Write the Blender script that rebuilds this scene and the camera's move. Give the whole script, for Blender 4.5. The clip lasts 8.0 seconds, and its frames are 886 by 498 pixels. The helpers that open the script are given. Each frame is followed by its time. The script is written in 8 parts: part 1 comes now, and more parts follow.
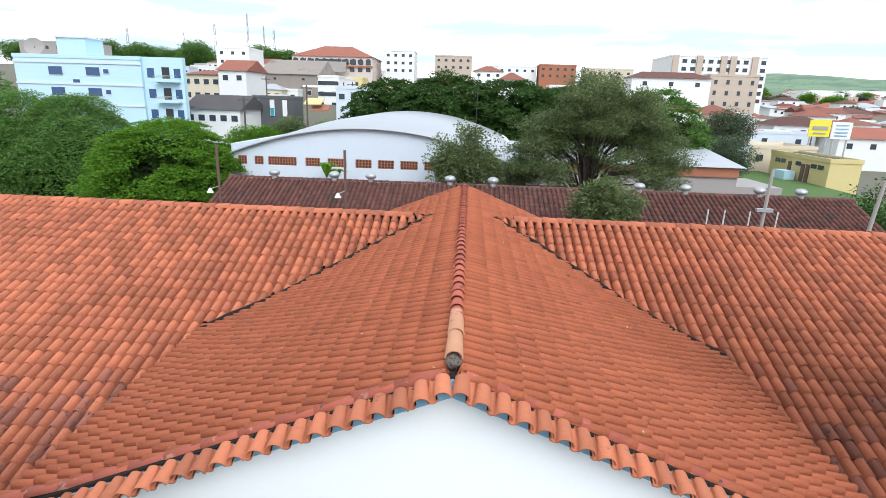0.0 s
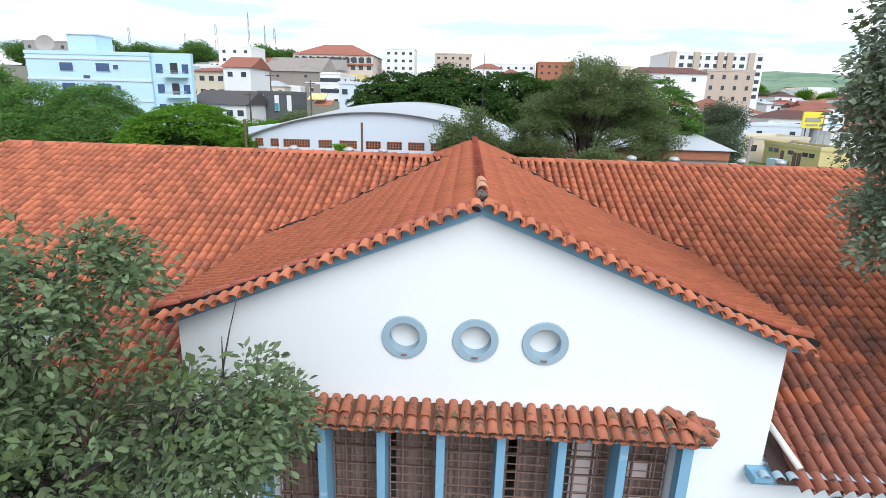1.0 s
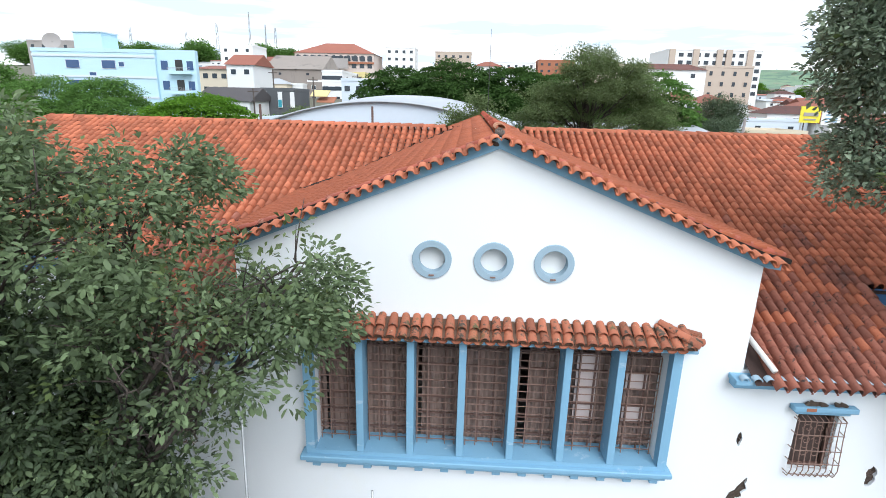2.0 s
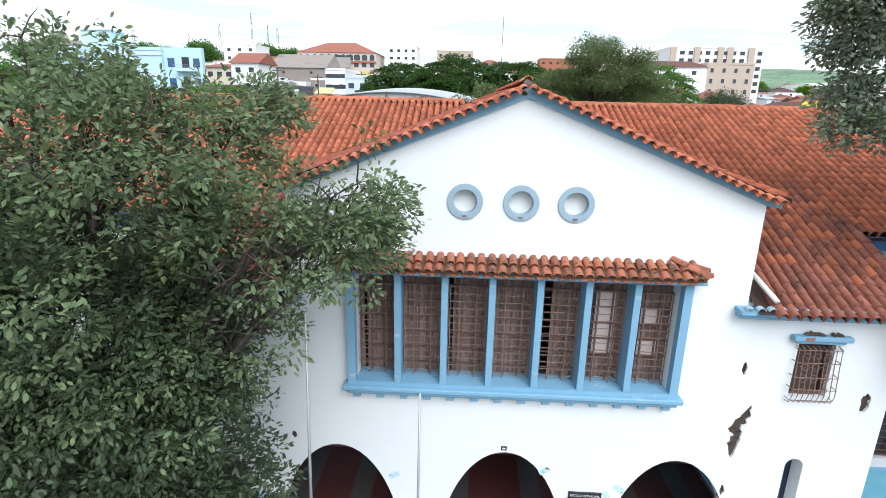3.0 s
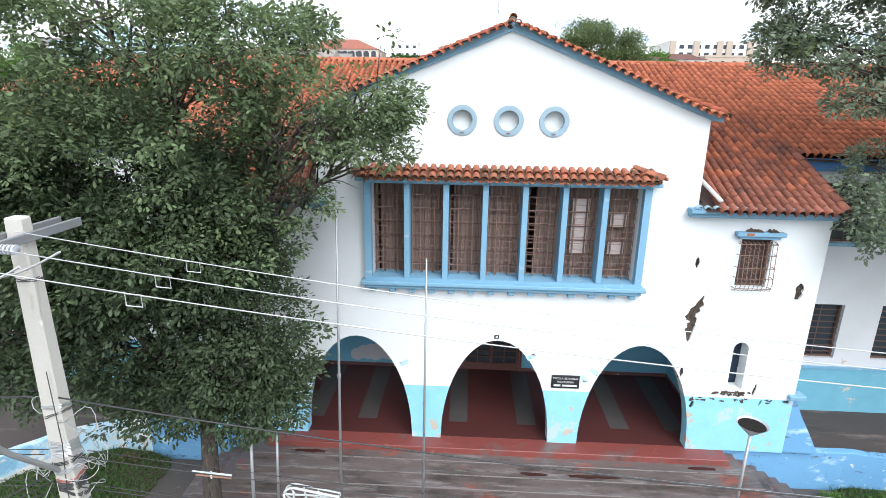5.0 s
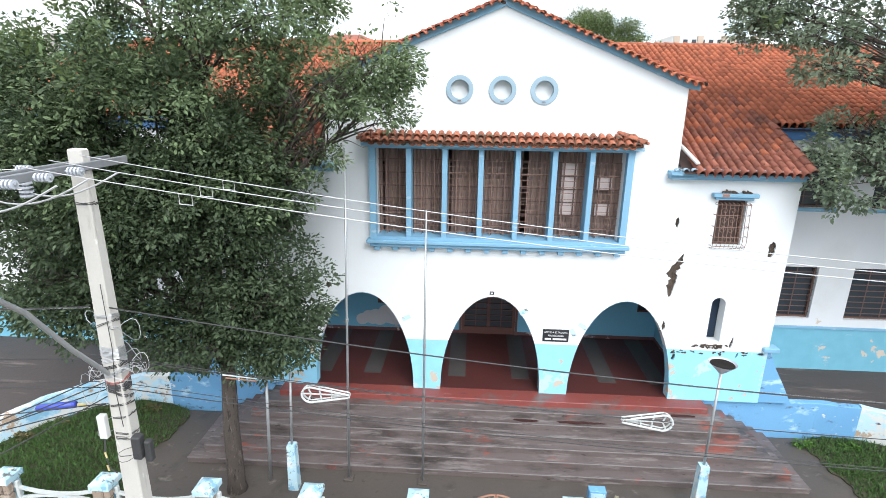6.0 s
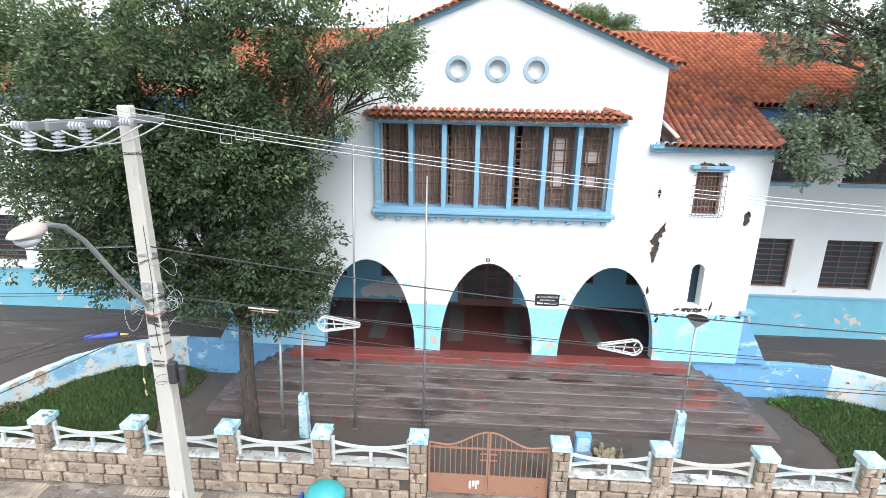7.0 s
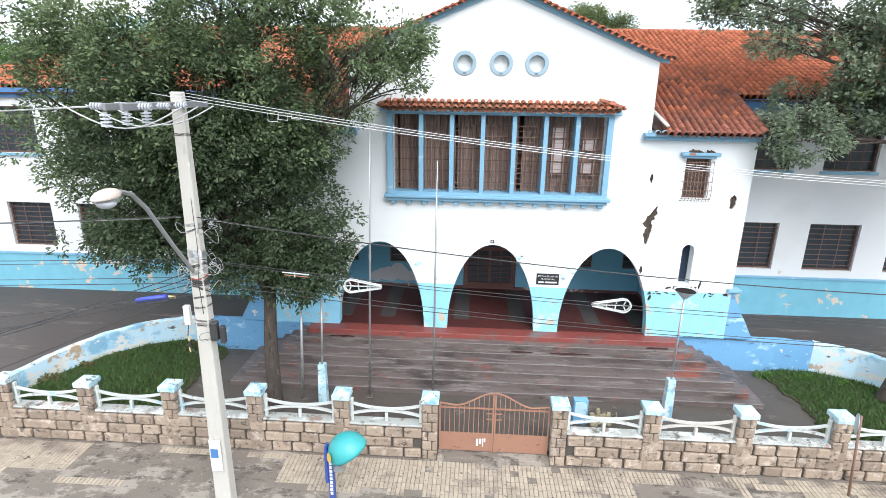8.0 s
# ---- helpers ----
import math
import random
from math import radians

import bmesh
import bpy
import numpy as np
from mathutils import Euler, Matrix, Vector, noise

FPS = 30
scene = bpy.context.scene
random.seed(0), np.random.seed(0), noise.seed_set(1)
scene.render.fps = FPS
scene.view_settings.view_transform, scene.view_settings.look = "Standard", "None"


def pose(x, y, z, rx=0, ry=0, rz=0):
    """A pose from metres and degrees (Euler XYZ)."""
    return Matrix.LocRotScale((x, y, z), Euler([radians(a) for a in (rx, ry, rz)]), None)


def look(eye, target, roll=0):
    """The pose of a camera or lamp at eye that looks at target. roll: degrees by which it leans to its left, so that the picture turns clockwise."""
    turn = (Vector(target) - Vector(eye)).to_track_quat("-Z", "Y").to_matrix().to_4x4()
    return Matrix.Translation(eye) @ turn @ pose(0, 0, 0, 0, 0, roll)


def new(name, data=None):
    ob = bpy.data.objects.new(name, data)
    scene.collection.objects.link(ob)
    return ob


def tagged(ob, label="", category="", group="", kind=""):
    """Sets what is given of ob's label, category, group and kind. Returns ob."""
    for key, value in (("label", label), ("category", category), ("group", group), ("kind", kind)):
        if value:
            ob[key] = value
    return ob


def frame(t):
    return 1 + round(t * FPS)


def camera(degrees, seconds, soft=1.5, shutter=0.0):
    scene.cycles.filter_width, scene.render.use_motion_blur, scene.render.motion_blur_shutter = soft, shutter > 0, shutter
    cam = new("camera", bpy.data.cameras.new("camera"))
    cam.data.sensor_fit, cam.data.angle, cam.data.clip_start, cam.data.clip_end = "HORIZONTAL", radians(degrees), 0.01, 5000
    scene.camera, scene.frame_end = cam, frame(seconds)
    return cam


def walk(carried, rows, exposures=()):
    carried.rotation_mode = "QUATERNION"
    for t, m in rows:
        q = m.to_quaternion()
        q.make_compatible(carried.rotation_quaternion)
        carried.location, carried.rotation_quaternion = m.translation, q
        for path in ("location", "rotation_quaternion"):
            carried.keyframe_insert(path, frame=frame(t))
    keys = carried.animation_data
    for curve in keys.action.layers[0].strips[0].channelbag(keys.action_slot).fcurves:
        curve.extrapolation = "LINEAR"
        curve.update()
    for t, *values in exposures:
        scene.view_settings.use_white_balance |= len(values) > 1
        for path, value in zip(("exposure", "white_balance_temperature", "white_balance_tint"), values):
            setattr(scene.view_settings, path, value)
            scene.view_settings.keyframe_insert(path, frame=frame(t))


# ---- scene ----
cam = camera(80.0, 8.0, soft=0.5)
PATH = [
    (0, (0.045, -4.269, 12.637), (-0.033, -2.346, 12.091), 2.0),
    (0.5, (-0.222, -5.754, 11.958), (-0.298, -3.831, 11.413), 1.8),
    (1, (-0.23, -6.992, 11.53), (-0.307, -5.069, 10.984), 1.7),
    (1.5, (-0.291, -7.784, 11.167), (-0.368, -5.862, 10.62), 1.6),
    (3, (-1.006, -9.6, 9.995), (-1.088, -7.677, 9.45), 1.3),
    (3.5, (-1.061, -10.18, 9.635), (-1.145, -8.257, 9.09), 1.2),
    (4, (-1.026, -10.788, 9.277), (-1.111, -8.866, 8.732), 1.1),
    (4.5, (-0.957, -11.427, 8.959), (-1.043, -9.505, 8.414), 1.0),
    (5.8, (-0.694, -13.101, 8.194), (-0.793, -11.184, 7.633), 0.9),
    (6, (-0.667, -13.336, 8.074), (-0.769, -11.419, 7.512), 0.9),
    (6.5, (-0.568, -14.001, 7.789), (-0.672, -12.085, 7.225), 0.9),
    (7, (-0.554, -14.606, 7.568), (-0.658, -12.691, 7.003), 1.0),
    (7.5, (-0.612, -15.226, 7.384), (-0.719, -13.31, 6.821), 0.9),
    (8, (-0.685, -15.853, 7.351), (-0.792, -13.937, 6.787), 0.9),
]
EXPOSURE = [(0, 0.42, 6050, 10), (0.6, 0.27, 6000, 10), (1, 0.37, 5980, 10), (3, 0.52, 5980, 10), (4.5, 0.67, 6050, 10), (6, 0.81, 6150, 10), (8, 0.85, 6200, 10)]
walk(cam, [(t, look(eye, target, roll)) for t, eye, target, roll in PATH], EXPOSURE)

# ---- sky and light ----
SUN_ELEV, SUN_TURN = radians(45), radians(200)
world = bpy.data.worlds.new("overcast_sky")
scene.world = world
world.use_nodes = True
wn, wl = world.node_tree.nodes, world.node_tree.links
sky = wn.new("ShaderNodeTexSky")
sky.sky_type, sky.sun_disc, sky.sun_elevation, sky.sun_rotation = "NISHITA", False, SUN_ELEV, SUN_TURN
coords = wn.new("ShaderNodeTexCoord")
stretch = wn.new("ShaderNodeMapping")
stretch.inputs["Scale"].default_value = (3.0, 3.0, 22.0)
wl.new(coords.outputs["Generated"], stretch.inputs["Vector"])
cloud = wn.new("ShaderNodeTexNoise")
cloud.inputs["Scale"].default_value, cloud.inputs["Detail"].default_value = 1.3, 6
wl.new(stretch.outputs["Vector"], cloud.inputs["Vector"])
ramp = wn.new("ShaderNodeValToRGB")
ramp.color_ramp.elements[0].position, ramp.color_ramp.elements[0].color = 0.38, (0.56, 0.66, 0.76, 1)
ramp.color_ramp.elements[1].position, ramp.color_ramp.elements[1].color = 0.53, (1.0, 1.0, 1.0, 1)
wl.new(cloud.outputs["Fac"], ramp.inputs["Fac"])
dim = wn.new("ShaderNodeMix")
dim.data_type, dim.blend_type = "RGBA", "MIX"
dim.inputs["Factor"].default_value = 0.93
thin = wn.new("ShaderNodeMix")
thin.data_type, thin.blend_type = "RGBA", "MULTIPLY"
thin.inputs["Factor"].default_value = 1.0
thin.inputs["B"].default_value = (0.1, 0.1, 0.1, 1)
wl.new(sky.outputs["Color"], thin.inputs["A"])
wl.new(thin.outputs["Result"], dim.inputs["A"])
wl.new(ramp.outputs["Color"], dim.inputs["B"])
wl.new(dim.outputs["Result"], wn["Background"].inputs["Color"])
wn["Background"].inputs["Strength"].default_value = 1.22
sun = new("sun", bpy.data.lights.new("sun", "SUN"))
sun.data.energy, sun.data.angle, sun.data.color = 2.0, radians(40), (1.0, 0.985, 0.96)
sun.matrix_world = look((0, 0, 0), (-0.3, 0.75, -0.8))

# ---- materials ----


def mat(name, a, b=None, rough=0.7, size=1.0, fine=30.0, bump=0.15, metal=0.0, spread=0.0, dirt=None, dirt_size=0.6, dirt_at=0.62, soft=0.12, specks=None, speck_size=16.0, speck_at=0.64, wear=(), spec=0.5):
    """A two-scale mottled surface: colours a and b, grain, optional dirt patches and a spread of brightness from piece to piece."""
    m = bpy.data.materials.new(name)
    m.use_nodes = True
    n, l = m.node_tree.nodes, m.node_tree.links
    bsdf = n["Principled BSDF"]
    bsdf.inputs["Roughness"].default_value, bsdf.inputs["Metallic"].default_value = rough, metal
    bsdf.inputs["Specular IOR Level"].default_value = spec
    tc = n.new("ShaderNodeNewGeometry")
    big = n.new("ShaderNodeTexNoise")
    big.inputs["Scale"].default_value, big.inputs["Detail"].default_value = size, 4
    small = n.new("ShaderNodeTexNoise")
    small.inputs["Scale"].default_value, small.inputs["Detail"].default_value = fine, 5
    for t in (big, small):
        l.new(tc.outputs["Position"], t.inputs["Vector"])
    b = b or tuple(c * 0.8 for c in a)
    mix = n.new("ShaderNodeMix")
    mix.data_type = "RGBA"
    mix.inputs["A"].default_value, mix.inputs["B"].default_value = (*a, 1), (*b, 1)
    add = n.new("ShaderNodeMath")
    add.operation = "MULTIPLY_ADD"
    add.inputs[1].default_value, add.inputs[2].default_value = 0.5, -0.1
    l.new(small.outputs["Fac"], add.inputs[0])
    add2 = n.new("ShaderNodeMath")
    add2.operation = "MULTIPLY_ADD"
    add2.inputs[1].default_value = 0.7
    l.new(big.outputs["Fac"], add2.inputs[0])
    l.new(add.outputs[0], add2.inputs[2])
    l.new(add2.outputs[0], mix.inputs["Factor"])
    out = mix.outputs["Result"]
    if dirt:
        spots = n.new("ShaderNodeTexNoise")
        spots.inputs["Scale"].default_value, spots.inputs["Detail"].default_value, spots.inputs["Roughness"].default_value = dirt_size, 8, 0.65
        l.new(tc.outputs["Position"], spots.inputs["Vector"])
        edge = n.new("ShaderNodeMapRange")
        edge.inputs["From Min"].default_value, edge.inputs["From Max"].default_value = dirt_at, dirt_at + soft
        l.new(spots.outputs["Fac"], edge.inputs["Value"])
        dm = n.new("ShaderNodeMix")
        dm.data_type = "RGBA"
        l.new(edge.outputs["Result"], dm.inputs["Factor"])
        l.new(out, dm.inputs["A"])
        dm.inputs["B"].default_value = (*dirt, 1)
        out = dm.outputs["Result"]
    for tint, scale, at, fade, stretch in wear:
        to = n.new("ShaderNodeMapping")
        to.inputs["Scale"].default_value = stretch
        to.inputs["Location"].default_value = (scale * 7, at * 31, 5)
        l.new(tc.outputs["Position"], to.inputs["Vector"])
        worn = n.new("ShaderNodeTexNoise")
        worn.inputs["Scale"].default_value, worn.inputs["Detail"].default_value, worn.inputs["Roughness"].default_value = scale, 9, 0.68
        l.new(to.outputs["Vector"], worn.inputs["Vector"])
        lim = n.new("ShaderNodeMapRange")
        lim.inputs["From Min"].default_value, lim.inputs["From Max"].default_value = at, at + fade
        l.new(worn.outputs["Fac"], lim.inputs["Value"])
        wm = n.new("ShaderNodeMix")
        wm.data_type = "RGBA"
        l.new(lim.outputs["Result"], wm.inputs["Factor"])
        l.new(out, wm.inputs["A"])
        wm.inputs["B"].default_value = (*tint, 1)
        out = wm.outputs["Result"]
    if specks:
        grit = n.new("ShaderNodeTexNoise")
        grit.inputs["Scale"].default_value, grit.inputs["Detail"].default_value, grit.inputs["Roughness"].default_value = speck_size, 6, 0.7
        l.new(tc.outputs["Position"], grit.inputs["Vector"])
        lim = n.new("ShaderNodeMapRange")
        lim.inputs["From Min"].default_value, lim.inputs["From Max"].default_value = speck_at, speck_at + 0.08
        l.new(grit.outputs["Fac"], lim.inputs["Value"])
        sm = n.new("ShaderNodeMix")
        sm.data_type = "RGBA"
        l.new(lim.outputs["Result"], sm.inputs["Factor"])
        l.new(out, sm.inputs["A"])
        sm.inputs["B"].default_value = (*specks, 1)
        out = sm.outputs["Result"]
    if spread:
        info = n.new("ShaderNodeObjectInfo")
        both = n.new("ShaderNodeMath")
        both.operation = "ADD"
        l.new(info.outputs["Random"], both.inputs[0])
        l.new(tc.outputs["Random Per Island"], both.inputs[1])
        fract = n.new("ShaderNodeMath")
        fract.operation = "FRACT"
        l.new(both.outputs[0], fract.inputs[0])
        rng = n.new("ShaderNodeMapRange")
        rng.inputs["To Min"].default_value, rng.inputs["To Max"].default_value = 1 - spread, 1 + spread
        l.new(fract.outputs[0], rng.inputs["Value"])
        hsv = n.new("ShaderNodeHueSaturation")
        l.new(rng.outputs["Result"], hsv.inputs["Value"])
        l.new(out, hsv.inputs["Color"])
        out = hsv.outputs["Color"]
    l.new(out, bsdf.inputs["Base Color"])
    if bump:
        bp = n.new("ShaderNodeBump")
        bp.inputs["Strength"].default_value, bp.inputs["Distance"].default_value = bump, 0.02
        l.new(small.outputs["Fac"], bp.inputs["Height"])
        l.new(bp.outputs["Normal"], bsdf.inputs["Normal"])
    return m


def painted_wall(name, upper, lower, line, stain, bare=(0.52, 0.45, 0.36), flakes=0.565):
    """Plaster in two paints that meet at a height, with peeled spots near the line and faint rain streaks."""
    m = mat(name, upper, tuple(c * 0.97 for c in upper), 0.85, 0.5, 40, 0.08, dirt=stain, dirt_size=0.35, dirt_at=0.56, soft=0.25)
    n, l = m.node_tree.nodes, m.node_tree.links
    bsdf = n["Principled BSDF"]
    was = bsdf.inputs["Base Color"].links[0].from_socket
    geo = n.new("ShaderNodeNewGeometry")
    sep = n.new("ShaderNodeSeparateXYZ")
    l.new(geo.outputs["Position"], sep.inputs[0])
    wob = n.new("ShaderNodeTexNoise")
    wob.inputs["Scale"].default_value, wob.inputs["Detail"].default_value = 2.5, 6
    l.new(geo.outputs["Position"], wob.inputs["Vector"])
    edge = n.new("ShaderNodeMath")
    edge.operation = "LESS_THAN"
    edge.inputs[1].default_value = line
    l.new(sep.outputs["Z"], edge.inputs[0])
    mix = n.new("ShaderNodeMix")
    mix.data_type = "RGBA"
    l.new(edge.outputs[0], mix.inputs["Factor"])
    l.new(was, mix.inputs["A"])
    low = n.new("ShaderNodeMix")
    low.data_type = "RGBA"
    low.inputs["A"].default_value, low.inputs["B"].default_value = (*lower, 1), (*[min(1, c * 1.25 + 0.03) for c in lower], 1)
    l.new(wob.outputs["Fac"], low.inputs["Factor"])
    flake = n.new("ShaderNodeTexNoise")
    flake.inputs["Scale"].default_value, flake.inputs["Detail"].default_value, flake.inputs["Roughness"].default_value = 1.1, 9, 0.66
    l.new(geo.outputs["Position"], flake.inputs["Vector"])
    chip = n.new("ShaderNodeMapRange")
    chip.inputs["From Min"].default_value, chip.inputs["From Max"].default_value = flakes, flakes + 0.035
    l.new(flake.outputs["Fac"], chip.inputs["Value"])
    chips = n.new("ShaderNodeMix")
    chips.data_type = "RGBA"
    l.new(chip.outputs["Result"], chips.inputs["Factor"])
    l.new(low.outputs["Result"], chips.inputs["A"])
    chips.inputs["B"].default_value = (*[0.45 * c + 0.35 for c in lower], 1)
    l.new(chips.outputs["Result"], mix.inputs["B"])
    near = n.new("ShaderNodeMapRange")
    near.inputs["From Min"].default_value, near.inputs["From Max"].default_value = line + 0.9, line - 0.3
    near.inputs["To Min"].default_value, near.inputs["To Max"].default_value = 0.0, 0.13
    l.new(sep.outputs["Z"], near.inputs["Value"])
    peel = n.new("ShaderNodeTexNoise")
    peel.inputs["Scale"].default_value, peel.inputs["Detail"].default_value, peel.inputs["Roughness"].default_value = 1.7, 7, 0.6
    l.new(geo.outputs["Position"], peel.inputs["Vector"])
    total = n.new("ShaderNodeMath")
    total.operation = "ADD"
    l.new(peel.outputs["Fac"], total.inputs[0])
    l.new(near.outputs["Result"], total.inputs[1])
    cut = n.new("ShaderNodeMapRange")
    cut.inputs["From Min"].default_value, cut.inputs["From Max"].default_value = 0.745, 0.765
    l.new(total.outputs[0], cut.inputs["Value"])
    mix2 = n.new("ShaderNodeMix")
    mix2.data_type = "RGBA"
    l.new(cut.outputs["Result"], mix2.inputs["Factor"])
    l.new(mix.outputs["Result"], mix2.inputs["A"])
    mix2.inputs["B"].default_value = (*bare, 1)
    l.new(mix2.outputs["Result"], bsdf.inputs["Base Color"])
    return m


M_WALL = painted_wall("white_and_blue_plaster", (0.77, 0.795, 0.80), (0.24, 0.52, 0.67), 1.53, (0.74, 0.74, 0.66))
# wings stand back under trees: that shade is mixed into a greyer white
M_WING = painted_wall("shaded_wing_plaster", (0.63, 0.64, 0.65), (0.125, 0.33, 0.42), 1.45, (0.55, 0.56, 0.54), flakes=0.69)
M_PORCH = painted_wall("porch_plaster", (0.17, 0.42, 0.57), (0.10, 0.04, 0.04), 0.12, (0.16, 0.42, 0.60))
M_LOWWALL = mat("blue_limewash", (0.125, 0.31, 0.54), (0.18, 0.39, 0.60), 0.85, 0.9, 25, 0.2, wear=[((0.42, 0.62, 0.74), 1.2, 0.56, 0.10, (1, 1, 2)), ((0.60, 0.62, 0.60), 2.2, 0.63, 0.03, (1, 1, 1)), ((0.09, 0.13, 0.18), 2.4, 0.60, 0.06, (0.7, 0.7, 1.3))])
M_LIME = mat("pale_peeling_limewash", (0.44, 0.66, 0.78), (0.56, 0.72, 0.80), 0.85, 0.9, 25, 0.2, wear=[((0.24, 0.46, 0.62), 0.9, 0.52, 0.08, (1, 1, 1)), ((0.66, 0.67, 0.64), 1.5, 0.51, 0.03, (1, 1, 1.5)), ((0.42, 0.31, 0.21), 1.0, 0.58, 0.03, (1, 1, 1)), ((0.12, 0.11, 0.10), 3.2, 0.61, 0.04, (0.5, 0.5, 1))])
M_BLUE = mat("blue_trim_paint", (0.175, 0.355, 0.50), (0.225, 0.41, 0.55), 0.65, 1.5, 40, 0.1, wear=[((0.36, 0.50, 0.60), 2.0, 0.60, 0.08, (1, 1, 2)), ((0.10, 0.15, 0.20), 4.0, 0.66, 0.08, (2, 2, 0.6))])
M_DEEP = mat("deep_blue_fascia", (0.06, 0.16, 0.38), (0.09, 0.22, 0.45), 0.6, 1.5, 30, 0.08)
M_PALE = mat("pale_blue_cap_paint", (0.40, 0.60, 0.68), (0.50, 0.68, 0.74), 0.8, 2, 30, 0.3, wear=[((0.66, 0.70, 0.70), 3.0, 0.53, 0.04, (1, 1, 1)), ((0.24, 0.44, 0.58), 2.6, 0.55, 0.04, (1, 1, 1)), ((0.13, 0.13, 0.12), 5.0, 0.58, 0.06, (1, 1, 1)), ((0.34, 0.27, 0.21), 4.0, 0.61, 0.03, (1, 1, 1))])
M_RING = mat("ring_paint", (0.27, 0.37, 0.44), (0.31, 0.42, 0.49), 0.7, 2, 30, 0.1)
M_TILE = mat("terracotta_tile", (0.46, 0.148, 0.070), (0.33, 0.098, 0.050), 0.8, 0.9, 30, 0.5, specks=(0.07, 0.04, 0.028), speck_size=30, speck_at=0.61, spread=0.26, dirt=(0.22, 0.075, 0.045), dirt_size=1.4, dirt_at=0.62, soft=0.2, wear=[((0.55, 0.38, 0.24), 24.0, 0.72, 0.03, (1, 1, 1)), ((0.09, 0.05, 0.035), 4.0, 0.66, 0.08, (1, 1, 1))])
M_TILE_G = mat("orange_terracotta_tile", (0.405, 0.118, 0.052), (0.29, 0.080, 0.038), 0.85, 1.2, 34, 0.5, spec=0.3, specks=(0.07, 0.04, 0.03), speck_size=38, speck_at=0.62, spread=0.10, dirt=(0.17, 0.07, 0.04), dirt_size=2.2, dirt_at=0.64, soft=0.2, wear=[((0.60, 0.46, 0.32), 12.0, 0.675, 0.02, (1, 1, 1)), ((0.08, 0.045, 0.03), 5.0, 0.62, 0.1, (1, 1, 1))])
M_TILE_D = mat("weathered_terracotta_tile", (0.31, 0.108, 0.066), (0.20, 0.070, 0.046), 0.8, 0.6, 30, 0.5, specks=(0.04, 0.03, 0.025), speck_size=9, speck_at=0.58, spread=0.25, dirt=(0.06, 0.035, 0.03), dirt_size=1.6, dirt_at=0.55, soft=0.2)
M_MOSSY = mat("mossy_barrel_tile", (0.38, 0.13, 0.065), (0.25, 0.078, 0.042), 0.75, 3, 25, 0.4, spread=0.28, wear=[((0.06, 0.045, 0.03), 7.0, 0.55, 0.06, (1, 1, 1)), ((0.42, 0.36, 0.24), 11.0, 0.63, 0.05, (1, 1, 1)), ((0.09, 0.08, 0.03), 3.0, 0.58, 0.08, (1, 1, 1))])
M_VERGE = mat("grimy_verge_tile", (0.45, 0.15, 0.07), (0.34, 0.105, 0.052), 0.8, 3, 25, 0.35, spread=0.24, wear=[((0.10, 0.06, 0.04), 6.0, 0.63, 0.08, (1, 1, 1)), ((0.56, 0.36, 0.24), 14.0, 0.68, 0.03, (1, 1, 1))])
M_CAP = mat("red_cap_tile", (0.40, 0.098, 0.055), (0.30, 0.075, 0.045), 0.75, 4, 30, 0.4, spread=0.15, wear=[((0.52, 0.24, 0.16), 6.0, 0.60, 0.06, (1, 1, 1)), ((0.06, 0.04, 0.03), 8.0, 0.60, 0.06, (1, 1, 1))])
M_UNDER = mat("roof_boarding", (0.05, 0.025, 0.02), (0.03, 0.02, 0.015), 0.9)
M_MORTAR = mat("dark_mortar", (0.014, 0.012, 0.011), (0.03, 0.026, 0.023), 0.95, 6, 40, 0.5, spec=0.1)
M_IRON = mat("rusty_iron", (0.18, 0.10, 0.075), (0.26, 0.17, 0.13), 0.7, 8, 60, 0.2)
M_FRAME = mat("dark_brown_window_paint", (0.10, 0.055, 0.045), (0.14, 0.08, 0.06), 0.6, 5, 40, 0.1)
M_CURTAIN = mat("brown_curtain", (0.21, 0.145, 0.12), (0.29, 0.21, 0.175), 0.9, 1.2, 60, 0.1)
M_SHUTTER = mat("dark_brown_shutter", (0.085, 0.055, 0.045), (0.055, 0.038, 0.032), 0.8, 2, 50, 0.2)
M_PALEPANE = mat("frosted_pane", (0.52, 0.44, 0.42), (0.42, 0.36, 0.34), 0.4, 3, 30, 0.02)
# near-black paint for the shade in rooms; the balcony doors share it
M_DARK = mat("room_shade_and_dark_door", (0.02, 0.02, 0.022), (0.03, 0.03, 0.03), 0.5)
M_STEP = mat("worn_red_step_cement", (0.155, 0.122, 0.114), (0.11, 0.09, 0.086), 0.45, 0.7, 18, 0.12, wear=[((0.24, 0.085, 0.065), 0.8, 0.58, 0.04, (1, 2.5, 1)), ((0.055, 0.046, 0.042), 0.7, 0.50, 0.14, (0.8, 2, 2)), ((0.22, 0.19, 0.18), 2.2, 0.54, 0.10, (0.5, 3, 3)), ((0.04, 0.032, 0.03), 6.0, 0.62, 0.05, (0.6, 2, 2))])
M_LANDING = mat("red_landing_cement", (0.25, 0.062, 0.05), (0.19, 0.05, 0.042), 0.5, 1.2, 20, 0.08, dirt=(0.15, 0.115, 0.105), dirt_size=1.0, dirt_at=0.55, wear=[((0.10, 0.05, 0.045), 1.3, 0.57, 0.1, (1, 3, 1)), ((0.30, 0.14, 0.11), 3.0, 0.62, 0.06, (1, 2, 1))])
# porch floor colours darkened with the shade under the arches, unlike the landing
M_REDFLOOR = mat("polished_red_in_shade", (0.088, 0.024, 0.021), (0.066, 0.02, 0.018), 0.5, 1.2, 20, 0.05)
